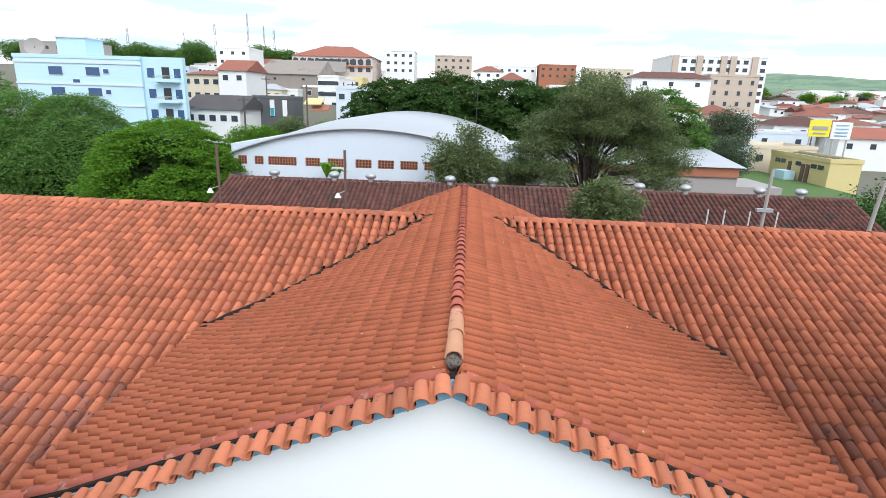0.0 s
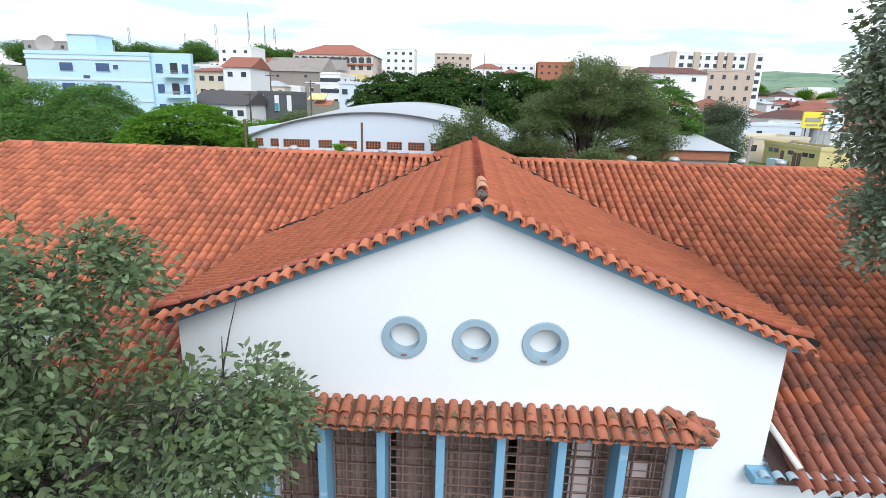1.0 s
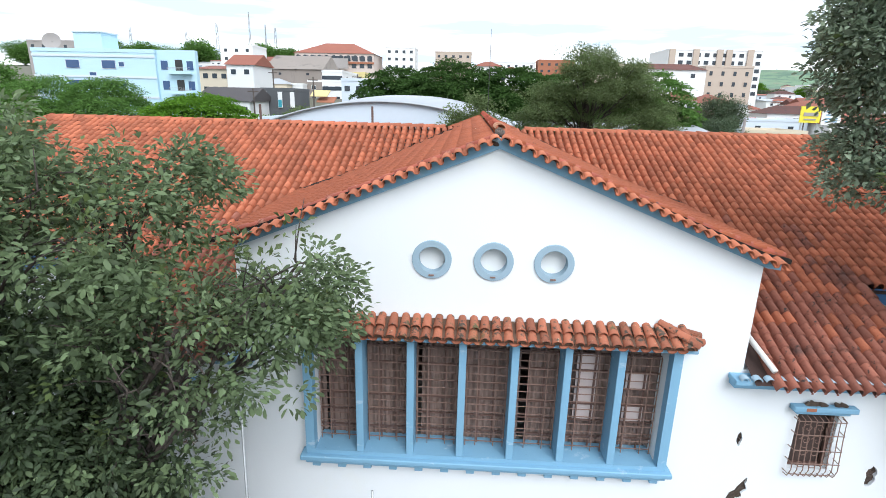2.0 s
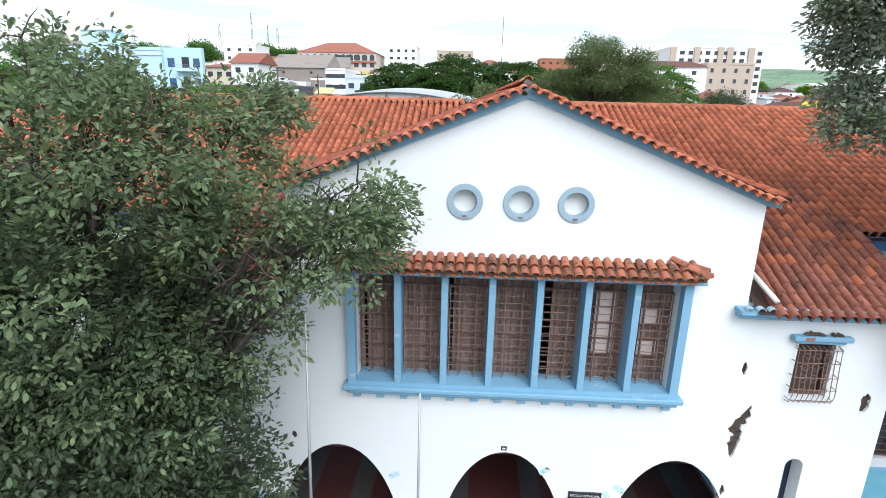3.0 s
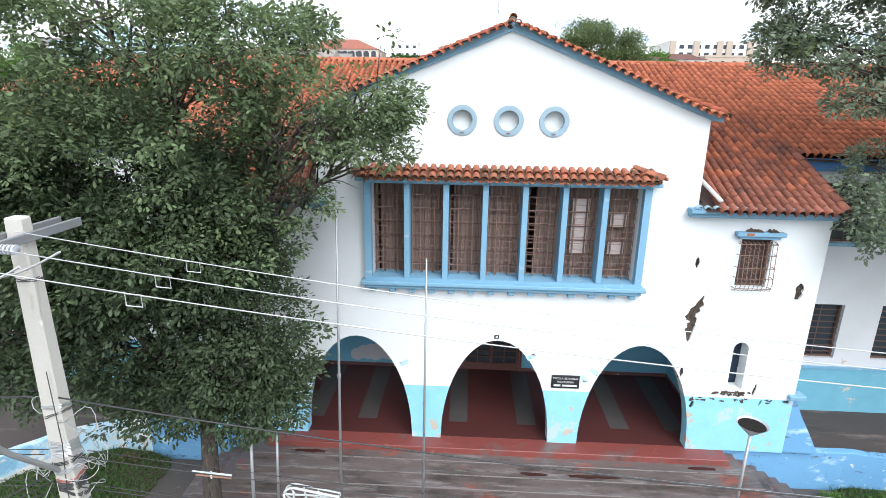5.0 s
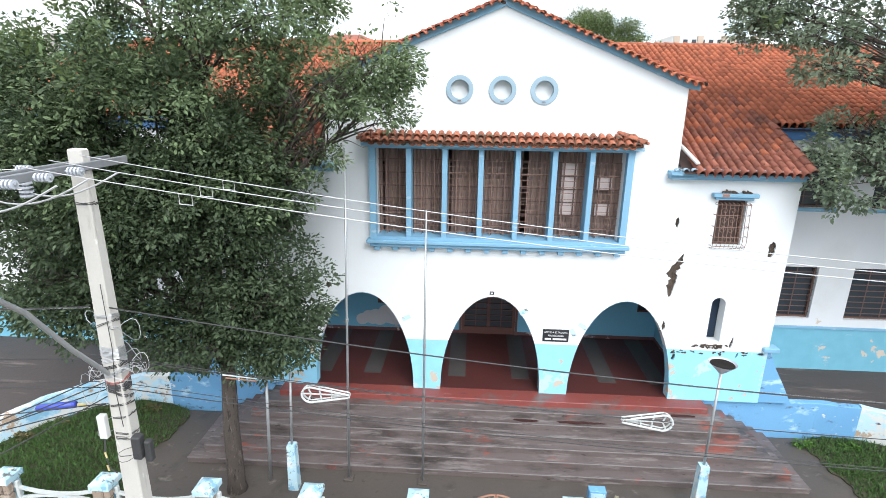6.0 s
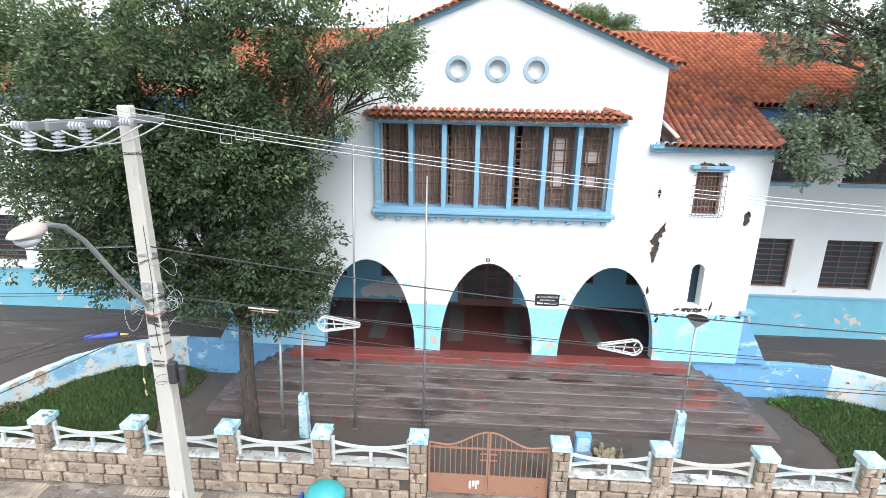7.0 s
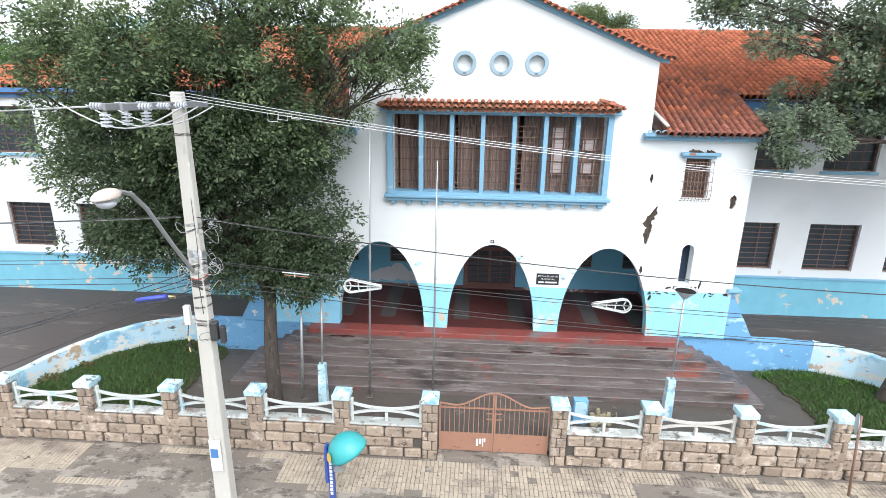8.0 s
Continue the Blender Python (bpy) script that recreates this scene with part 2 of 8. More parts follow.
M_GREYFLOOR = mat("grey_inlay_in_shade", (0.082, 0.071, 0.067), (0.064, 0.057, 0.053), 0.5, 1.2, 20, 0.05)
M_YARD = mat("damp_yard_cement", (0.105, 0.084, 0.07), (0.066, 0.057, 0.05), 0.55, 0.6, 15, 0.25, dirt=(0.05, 0.046, 0.036), dirt_size=0.9, dirt_at=0.56, wear=[((0.19, 0.16, 0.14), 1.6, 0.60, 0.1, (1, 1.4, 1)), ((0.045, 0.04, 0.032), 3.5, 0.62, 0.08, (1, 1, 1))])
M_DRIVE = mat("damp_earth_drive", (0.075, 0.054, 0.046), (0.047, 0.037, 0.033), 0.5, 0.5, 12, 0.3, dirt=(0.045, 0.04, 0.036), dirt_size=0.7, dirt_at=0.57, wear=[((0.17, 0.13, 0.115), 1.1, 0.58, 0.12, (0.35, 2.2, 1)), ((0.04, 0.034, 0.03), 1.4, 0.58, 0.1, (0.4, 2.5, 1))])
M_SOIL = mat("lawn_soil", (0.07, 0.058, 0.036), (0.042, 0.042, 0.02), 0.95, 1.5, 30, 0.5)
M_GROUND = mat("town_ground", (0.15, 0.13, 0.10), (0.10, 0.11, 0.07), 0.95, 0.05, 3, 0.2)
M_STONE = mat("tan_stone_block", (0.36, 0.282, 0.215), (0.25, 0.192, 0.145), 0.9, 3, 28, 0.9, spread=0.22, wear=[((0.44, 0.37, 0.31), 5.0, 0.53, 0.1, (1, 1, 1)), ((0.09, 0.072, 0.06), 4.0, 0.55, 0.1, (1, 1, 1.5)), ((0.04, 0.036, 0.03), 11.0, 0.61, 0.06, (1, 1, 1))])
M_JOINT = mat("stone_joint", (0.06, 0.052, 0.046), (0.10, 0.085, 0.072), 0.95, 5, 40, 0.5)
M_CONC = mat("white_precast", (0.58, 0.60, 0.58), (0.47, 0.49, 0.47), 0.85, 3, 30, 0.4, wear=[((0.38, 0.52, 0.57), 2.0, 0.57, 0.05, (1, 1, 1)), ((0.24, 0.22, 0.195), 5.0, 0.59, 0.08, (1, 1, 1)), ((0.36, 0.29, 0.235), 2.4, 0.62, 0.06, (1, 1, 1))])
M_LEDGE = mat("dirty_white_ledge", (0.44, 0.45, 0.43), (0.33, 0.34, 0.32), 0.9, 2, 30, 0.5, wear=[((0.60, 0.62, 0.60), 1.6, 0.52, 0.06, (1, 1, 1)), ((0.14, 0.125, 0.105), 4.0, 0.54, 0.08, (1, 1, 1)), ((0.28, 0.21, 0.17), 2.0, 0.56, 0.05, (1, 1, 1))])
M_PAVE = mat("beige_paving_tile", (0.42, 0.355, 0.275), (0.33, 0.275, 0.215), 0.85, 0.8, 30, 0.3, spread=0.10, wear=[((0.19, 0.155, 0.13), 0.7, 0.51, 0.14, (1, 1.5, 1)), ((0.06, 0.05, 0.042), 2.6, 0.65, 0.04, (1, 1.6, 1)), ((0.11, 0.09, 0.075), 9.0, 0.59, 0.06, (1, 1, 1))])
M_BALD = mat("bare_pavement_cement", (0.22, 0.187, 0.157), (0.14, 0.12, 0.102), 0.9, 1.1, 22, 0.6, wear=[((0.30, 0.265, 0.225), 1.2, 0.52, 0.06, (1, 1.5, 1)), ((0.085, 0.07, 0.06), 1.5, 0.53, 0.10, (1, 2, 1)), ((0.05, 0.043, 0.036), 6.0, 0.61, 0.06, (1, 1, 1)), ((0.34, 0.30, 0.26), 9.0, 0.62, 0.05, (1, 1, 1))])
M_ASPHALT = mat("asphalt", (0.055, 0.055, 0.055), (0.04, 0.04, 0.04), 0.85, 0.8, 40, 0.4)
M_GATE = mat("rusty_salmon_gate_paint", (0.33, 0.175, 0.115), (0.27, 0.135, 0.09), 0.75, 3, 30, 0.15, wear=[((0.38, 0.27, 0.22), 2.5, 0.62, 0.06, (1, 1, 1)), ((0.13, 0.07, 0.045), 4.0, 0.60, 0.1, (1, 1, 2))])
M_POLE = mat("pole_concrete", (0.56, 0.53, 0.48), (0.46, 0.44, 0.40), 0.9, 1.5, 30, 0.3, wear=[((0.36, 0.33, 0.29), 3.0, 0.58, 0.12, (2, 2, 0.3)), ((0.66, 0.64, 0.60), 6.0, 0.64, 0.06, (1, 1, 0.5))])
M_GALV = mat("galvanised_steel", (0.46, 0.47, 0.47), (0.36, 0.37, 0.37), 0.45, 3, 40, 0.05, metal=0.6)
M_WIRE = mat("wire_sheath", (0.035, 0.035, 0.035), (0.05, 0.05, 0.05), 0.6)
M_ALU = mat("bare_aluminium_wire", (0.62, 0.62, 0.62), (0.5, 0.5, 0.5), 0.4, metal=0.4)
M_BARK = mat("bark", (0.085, 0.066, 0.054), (0.05, 0.04, 0.033), 0.95, 4, 20, 1.0, wear=[((0.15, 0.125, 0.105), 6.0, 0.56, 0.08, (2, 2, 0.5)), ((0.02, 0.017, 0.014), 9.0, 0.55, 0.08, (2, 2, 0.4))])
M_WHITE = mat("white_plaster", (0.76, 0.76, 0.74), (0.68, 0.68, 0.66), 0.9, 0.3, 6, 0.1)
M_GLASS = mat("dark_window_glass", (0.03, 0.04, 0.05), (0.05, 0.06, 0.07), 0.15, 1, 5, 0.0)

# ---- building blocks ----


def part(name, bm, material, parent=None, label="", smooth=False):
    me = bpy.data.meshes.new(name)
    bm.normal_update()
    bm.to_mesh(me)
    bm.free()
    if smooth:
        me.shade_smooth()
    me.materials.append(material)
    ob = new(name, me)
    if parent:
        ob.parent = parent
    if label:
        ob["label"] = label
    return ob


def thing(name, label, category, group="", kind="", at=(0, 0, 0)):
    ob = new(name)
    ob.location = at
    ob.empty_display_size = 0.2
    return tagged(ob, label, category, group, kind)


def box(x0, x1, y0, y1, z0, z1, bevel=0.0, bm=None):
    bm = bm or bmesh.new()
    made = bmesh.ops.create_cube(bm, size=1)["verts"]
    for v in made:
        v.co = Vector((x0 + (v.co.x + 0.5) * (x1 - x0), y0 + (v.co.y + 0.5) * (y1 - y0), z0 + (v.co.z + 0.5) * (z1 - z0)))
    if bevel:
        es = list({e for v in made for e in v.link_edges})
        bmesh.ops.bevel(bm, geom=es, offset=bevel, segments=1, affect="EDGES")
    return bm


def tube(points, radii, sides=8, bm=None, cap=True):
    """A tapered tube along points."""
    bm = bm or bmesh.new()
    rings = []
    pts = [Vector(p) for p in points]
    for i, p in enumerate(pts):
        d = (pts[min(i + 1, len(pts) - 1)] - pts[max(i - 1, 0)]).normalized()
        a = d.cross(Vector((0, 0, 1)) if abs(d.z) < 0.95 else Vector((1, 0, 0))).normalized()
        b = d.cross(a)
        r = radii[i] if isinstance(radii, (list, tuple)) else radii
        rings.append([bm.verts.new(p + r * (math.cos(k * math.tau / sides) * a + math.sin(k * math.tau / sides) * b)) for k in range(sides)])
    for r0, r1 in zip(rings, rings[1:]):
        for k in range(sides):
            bm.faces.new((r0[k], r0[(k + 1) % sides], r1[(k + 1) % sides], r1[k]))
    if cap:
        bm.faces.new(rings[0])
        bm.faces.new(rings[-1][::-1])
    bmesh.ops.recalc_face_normals(bm, faces=bm.faces)
    return bm


def plate(outer, holes, y0, y1):
    """An upright slab in the xz plane between y0 and y1 with holes right through it."""
    bm = bmesh.new()
    loops = []
    for loop in (outer, *holes):
        vs = [bm.verts.new((x, y0, z)) for x, z in loop]
        loops.append(vs)
        for a, b in zip(vs, vs[1:] + vs[:1]):
            bm.edges.new((a, b))
    bmesh.ops.triangle_fill(bm, use_beauty=True, use_dissolve=False, edges=bm.edges[:])
    front = bm.faces[:]
    pair = {v: bm.verts.new((v.co.x, y1, v.co.z)) for vs in loops for v in vs}
    for f in front:
        bm.faces.new([pair[v] for v in reversed(f.verts)])
    for vs in loops:
        for a, b in zip(vs, vs[1:] + vs[:1]):
            bm.faces.new((a, b, pair[b], pair[a]))
    bmesh.ops.recalc_face_normals(bm, faces=bm.faces)
    return bm


def rect(x0, x1, z0, z1):
    return [(x0, z0), (x1, z0), (x1, z1), (x0, z1)]


def circle(cx, cz, r, n=40):
    return [(cx + r * math.cos(k * math.tau / n), cz + r * math.sin(k * math.tau / n)) for k in range(n)]


def prism(points, x0, x1, axis="x"):
    """A solid from an outline in the yz plane (axis x) or xy plane (axis z)."""
    bm = bmesh.new()
    if axis == "x":
        a, b = [bm.verts.new((x0, p, q)) for p, q in points], [bm.verts.new((x1, p, q)) for p, q in points]
    else:
        a, b = [bm.verts.new((p, q, x0)) for p, q in points], [bm.verts.new((p, q, x1)) for p, q in points]
    bm.faces.new(a)
    bm.faces.new(b[::-1])
    for i in range(len(points)):
        j = (i + 1) % len(points)
        bm.faces.new((a[i], b[i], b[j], a[j]))
    bmesh.ops.recalc_face_normals(bm, faces=bm.faces)
    return bm


def joined(name, verts, faces, places, material, parent, smooth=True, label=""):
    """Many copies of one small shape in one mesh."""
    v = np.array([(*p, 1.0) for p in verts])
    allv, allf = [], []
    for k, m in enumerate(places):
        allv.append((v @ np.array(m).T)[:, :3])
        allf.extend([tuple(i + k * len(verts) for i in f) for f in faces])
    me = bpy.data.meshes.new(name)
    me.from_pydata(np.concatenate(allv).tolist(), [], allf)
    if smooth:
        me.shade_smooth()
    me.materials.append(material)
    ob = new(name, me)
    ob.parent = parent
    tagged(ob, label, "", "", "stuff")
    return ob


def pieces(name, verts, faces, places, material, parent, keep=300, smooth=True):
    """Repeats: the first ones are objects that share a mesh, the rest is joined."""
    me = bpy.data.meshes.new(name)
    me.from_pydata(verts, [], faces)
    if smooth:
        me.shade_smooth()
    me.materials.append(material)
    for m in places[:keep]:
        ob = new(name, me)
        ob.parent = parent
        ob.matrix_local = m
    if len(places) > keep:
        joined(name + "_field", verts, faces, places[keep:], material, parent, smooth)


def basis(at, across, down, jitter=0.0):
    """A pose with x across, -y down the slope and z out of the roof."""
    a, d = Vector(across).normalized(), Vector(down).normalized()
    n = a.cross(-d)
    m = Matrix((a, -d, n)).transposed().to_4x4()
    m.translation = Vector(at)
    if jitter:
        m = m @ pose(0, random.uniform(-1, 1) * 0.006, random.uniform(0, 1) * 0.006, random.uniform(-1, 1) * jitter, random.uniform(-1, 1) * jitter, random.uniform(-1, 1) * jitter)
    return m


COVER = [(0.0, -0.10), (0.20, -0.095), (0.06, 0.020), (0.11, 0.042), (0.23, 0.062), (0.38, 0.069), (0.53, 0.062), (0.65, 0.042), (0.70, 0.020), (0.56, -0.095), (1.0, -0.10)]


def roof_tile(w=0.20, length=0.35, lip=0.036, prof=None):
    """A roll-and-pan tile, its head at y 0 and its proud lower end at y -length."""
    prof = prof or [(0.0, -0.085), (0.03, -0.03), (0.10, 0.026), (0.23, 0.060), (0.40, 0.074), (0.57, 0.060), (0.70, 0.026), (0.77, -0.03), (0.80, -0.085), (0.90, -0.095), (1.0, -0.088)]
    vs, fs = [], []
    k = len(prof)
    for y, up in ((0.0, 0.0), (-length, lip), (-length, lip - 0.018)):
        vs += [((u - 0.5) * w, y, z + up) for u, z in prof]
    for r in range(2):
        for i in range(k - 1):
            fs.append((r * k + i, (r + 1) * k + i, (r + 1) * k + i + 1, r * k + i + 1))
    return vs, fs


def barrel_tile(r0=0.085, r1=0.10, length=0.42, n=8, thick=0.014):
    """A half-round tile, convex side up, narrow head at y 0, wide end at y -length."""
    vs, fs = [], []
    rows = ((0.0, r0, 0.0), (-length, r1, 0.012), (-length, r1 - thick, 0.012), (0.0, r0 - thick, 0.0))
    for y, r, up in rows:
        vs += [(-r * math.cos(math.pi * i / n), y, r * 0.9 * math.sin(math.pi * i / n) + up) for i in range(n + 1)]
    k = n + 1
    for row in range(3):
        for i in range(n):
            fs.append((row * k + i, (row + 1) * k + i, (row + 1) * k + i + 1, row * k + i + 1))
    return vs, fs


TILE, BARREL = roof_tile(), barrel_tile()

# ---- ground ----
PORCH_Z, YARD_Z, WALK_Z = 0.0, -1.15, -1.35


def rise(x, y):
    """The town's ground: level round the school, climbing on the left, low on the right with hills behind."""
    left = np.interp(y, [60, 90, 150, 220, 300, 1000, 2400], [-1.75, 2, 10, 18, 24, 36, 60])
    right = np.interp(y, [70, 110, 230, 400, 600, 800, 1000, 2400], [-1.75, 1, 8, 16, 26, 35, 45, 92])
    w = min(1.0, max(0.0, (x / max(y, 60.0) - 0.05) / 0.3))
    z = left * (1 - w) + right * w
    if y > 1000:
        z += min(1.0, (y - 1000) / 450) * w * (34 + 11 * math.sin(x * 0.006 + 2.2) + 6 * math.sin(x * 0.017))
    return float(z)


bm = bmesh.new()
xs = [-2500, -1500, -900, -600, -400, -250, -150, -90, -50, -25, 0, 25, 50, 90, 150, 200, 250, 300, 350, 400, 450, 500, 560, 620, 700, 780, 860, 940, 1040, 1150, 1300, 1500, 1800, 2500]
ys = [-600, -200, -80, -30, 0, 30, 60, 110, 150, 200, 260, 320, 380, 460, 580, 700, 800, 900, 1000, 1150, 1350, 1600, 2400]
grid = [[bm.verts.new((x, y, rise(x, y))) for x in xs] for y in ys]
for r0, r1 in zip(grid, grid[1:]):
    for i in range(len(xs) - 1):
        bm.faces.new((r0[i], r0[i + 1], r1[i + 1], r1[i]))
# pasture greens lightened to hold the haze of distance
M_HILL = mat("hazed_hill_pasture_and_ground", (0.17, 0.27, 0.15), (0.11, 0.18, 0.10), 0.95, 0.012, 0.08, 0.0, dirt=(0.20, 0.18, 0.13), dirt_size=0.02, dirt_at=0.54, wear=[((0.09, 0.16, 0.10), 0.012, 0.50, 0.05, (1, 1, 1)), ((0.07, 0.13, 0.085), 0.06, 0.58, 0.03, (1, 1, 1))])
for f in bm.faces:
    f.material_index = 0 if f.calc_center_median().y > 900 else 1
ground = part("ground", bm, M_HILL, smooth=True)
ground.data.materials.append(M_GROUND)
tagged(ground, "bare earth and green hill pasture of the town", "ground", kind="structure")
tagged(part("road", box(-120, 120, -16.5, -7.6, -1.7, -1.5), M_ASPHALT), "grey asphalt street along the school", "road", kind="structure")
tagged(part("kerb", box(-40, 40, -7.6, -7.42, -1.7, -1.36, 0.02), M_POLE), "worn concrete kerb of the pavement", "kerb", kind="structure")
pavement = tagged(part("pavement", box(-40, 40, -7.42, -4.2, -1.72, WALK_Z - 0.012), M_BALD), "worn pavement of beige ribbed tiles with bare cement patches", "pavement", kind="structure")
tagged(part("yard_paving", box(-9.3, 9.3, -4.5, 0.1, -1.8, YARD_Z), M_YARD), "damp stained cement yard before the steps", "paving", kind="structure")

# retaining walls that curve away on both sides, and the drives behind them
CURVE = [(5.9, 0.12, -0.05), (7.4, 0.12, -0.05), (9.2, 0.22, -0.07), (10.3, 0.1, -0.10), (11.4, -0.35, -0.14), (12.3, -1.1, -0.22), (13.0, -2.1, -0.34), (13.5, -3.2, -0.48), (13.8, -4.4, -0.6)]


def drive_z(y):
    return 0.12 if y > 2 else -0.18 + 0.15 * y if y > 0 else -0.18 + 0.11 * y


def lawn_edge(y):
    """Where the lawn gives way to the trodden yard, in a ragged line."""
    return 8.86 + 0.10 * math.sin(y * 2.3) + 0.05 * math.sin(y * 7.1 + 1) + 0.03 * math.sin(y * 17 + 2)


for side in (-1, 1):
    fine = []
    for (x0, y0, z0), (x1, y1, z1) in zip(CURVE, CURVE[1:]):
        fine += [(x0 + (x1 - x0) * k / 4, y0 + (y1 - y0) * k / 4, z0 + (z1 - z0) * k / 4) for k in range(4)]
    fine.append(CURVE[-1])
    cut = 12 if side > 0 else 9
    for first, last, paint, words in ((0, cut, M_LOWWALL, "low retaining wall in worn mid-blue limewash"), (cut, len(fine) - 1, M_LIME, "low curved retaining wall in pale peeling limewash")):
        bm = bmesh.new()
        rows = []
        for i in range(first, last + 1):
            x, y, z = fine[i]
            a, b = fine[max(i - 1, 0)], fine[min(i + 1, len(fine) - 1)]
            d = Vector((b[0] - a[0], b[1] - a[1], 0)).normalized()
            nrm = Vector((-d.y, d.x, 0))
            p, q = Vector((x, y, 0)), Vector((x, y, 0)) + nrm * 0.22
            z += 0.012 * math.sin(i * 2.3) + (0.03 if first else 0)
            rows.append([bm.verts.new((side * v.x, v.y, h)) for v, h in ((p, -1.5), (p, z - 0.02), (p + nrm * 0.02, z), (q - nrm * 0.02, z), (q, z - 0.02), (q, -1.5))])
        for r0, r1 in zip(rows, rows[1:]):
            for k in range(5):
                bm.faces.new((r0[k], r1[k], r1[k + 1], r0[k + 1]))
        bm.faces.new(rows[0])
        bm.faces.new(rows[-1])
        bmesh.ops.recalc_face_normals(bm, faces=bm.faces)
        tagged(part("retaining_wall", bm, paint), words, "wall", "retaining walls", "structure")
    bm = bmesh.new()
    outer = [(x, y) for x, y, z in fine]
    rows = []
    for x, y in outer:
        rows.append([bm.verts.new((side * (x + (22 - x) * k / 10 * (1 if y < 0 else 0)), y + ((2.0 - y) * k / 10 if y >= 0 else 0.0), drive_z(y + ((2.0 - y) * k / 10 if y >= 0 else 0)) - 0.06)) for k in range(11)])
    for r0, r1 in zip(rows, rows[1:]):
        for k in range(10):
            bm.faces.new((r0[k], r1[k], r1[k + 1], r0[k + 1]))
    bm.faces.new([bm.verts.new((side * x, y, drive_z(y) - 0.063)) for x, y in ((10.3, 2.0), (22, 2.0), (22, 0.1), (10.3, 0.1))])
    bmesh.ops.recalc_face_normals(bm, faces=bm.faces)
    tagged(part("drive", bm, M_DRIVE), "damp dark earth drive beside the school", "drive", kind="structure")
    # lawn between the yard, the curved wall and the fence
    inner = [(lawn_edge(-4.3 + 4.35 * k / 40), -4.3 + 4.35 * k / 40) for k in range(41)]
    ring = inner + [(x, y - 0.02) for x, y, z in fine if x > 9.2] + [(13.8, -4.45)]
    bm = prism([(side * x, y) for x, y in ring], -1.5, YARD_Z + 0.03, "z")
    for v in bm.verts:
        if v.co.z > -1.4:
            v.co.z += (0.28 if side < 0 else 0.06) * max(0, (v.co.y + 4.4) / 4.4) * min(1, max(0, (abs(v.co.x) - 8.9) / 1.5))
    tagged(part("lawn", bm, M_SOIL), "rough green lawn behind the street fence", "lawn", kind="structure")

# ---- steps ----
RISER, TREAD = 0.165, 0.29
steps = thing("front_steps", "wide worn red and grey cement steps up to the porch", "steps", kind="structure")
for k in range(6):
    half, front = 5.92 + 0.31 * (k + 1), -0.42 - TREAD * (k + 1)
    part("step", box(-half, half, front, 0.11 - 0.002 * k, YARD_Z - 0.3, PORCH_Z - RISER * (k + 1), 0.012), M_STEP, steps)
# paler than the steps: wear, plus painted light along their edges
M_NOSE = mat("worn_lit_nosing", (0.195, 0.165, 0.155), (0.14, 0.118, 0.11), 0.6, 1.2, 20, 0.2, wear=[((0.10, 0.08, 0.075), 2.0, 0.54, 0.08, (1, 1, 1)), ((0.30, 0.11, 0.08), 1.0, 0.62, 0.05, (1, 1, 1))])
for k in range(6):
    half, front, z = 5.92 + 0.31 * (k + 1), -0.42 - TREAD * (k + 1), PORCH_Z - RISER * (k + 1)
    part("nosing", box(-half - 0.004, half + 0.004, front - 0.012, front + 0.022, z - 0.035, z + 0.003, 0.01), M_NOSE, steps, "worn edge of the step, pale with painted edge light")
M_WET = mat("wet_red_cement", (0.055, 0.02, 0.018), (0.04, 0.017, 0.015), 0.08, 2, 20, 0.0)
random.seed(31)
for x, k, w in ((-4.74, 0, 0.5), (0.99, 1, 0.36), (2.45, 1, 0.75), (5.2, 0, 0.4)):
    bm = bmesh.new()
    yc, z = -0.42 - TREAD * (k + 0.5), PORCH_Z - RISER * (k + 1) + 0.004
    bm.faces.new([bm.verts.new((x + w * math.cos(a * math.tau / 18) * random.uniform(0.8, 1.1), yc + 0.07 * math.sin(a * math.tau / 18) * random.uniform(0.6, 1.2), z)) for a in range(18)])
    tagged(part("puddle", bm, M_WET), "shallow dark puddle on the worn steps", "puddle", "puddles", "structure")
part("landing", box(-5.92, 5.92, -0.42, 0.108, -1.2, PORCH_Z - 0.004, 0.012), M_LANDING, steps, "red cement landing edge")
porch_floor = thing("porch_floor", "polished red cement porch floor with grey inlaid strips", "floor", kind="structure")
# slab and inlays have the porch's shade in their colour
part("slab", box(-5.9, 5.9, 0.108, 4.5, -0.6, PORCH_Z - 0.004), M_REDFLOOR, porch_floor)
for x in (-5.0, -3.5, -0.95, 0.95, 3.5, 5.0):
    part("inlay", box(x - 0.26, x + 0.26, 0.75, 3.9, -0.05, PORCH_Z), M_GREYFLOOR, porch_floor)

# ---- the school ----
school = thing("school_building", "two-storey white and blue school with red tiled roofs", "building")


def arch(cx, a=1.40, b=2.87, n=28):
    return [(cx - a * math.cos(math.pi * k / n), b * math.sin(math.pi * k / n)) for k in range(n + 1)]


WX, GX, APEX, EAVE_G = 7.42, 4.38, 10.16, 8.33
outline = [(-WX, 0)] + arch(-3.56) + arch(0.0) + arch(3.56) + [(WX, 0), (WX, 6.42), (GX, 6.42), (GX, EAVE_G), (0, APEX), (-GX, EAVE_G), (-GX, 6.42), (-WX, 6.42)]
BAY = (-3.10, 3.10, 4.50, 6.78)
holes = [rect(*BAY)]
CIRC = (-1.03, 0.0, 1.0)
holes += [circle(x, 8.2, 0.225) for x in CIRC]
NICHE = [(5.74, 1.78), (6.10, 1.78), (6.10, 2.88)] + [(5.92 + 0.18 * math.cos(k * math.pi / 8), 2.88 + 0.18 * math.sin(k * math.pi / 8)) for k in range(1, 8)] + [(5.74, 2.88)]
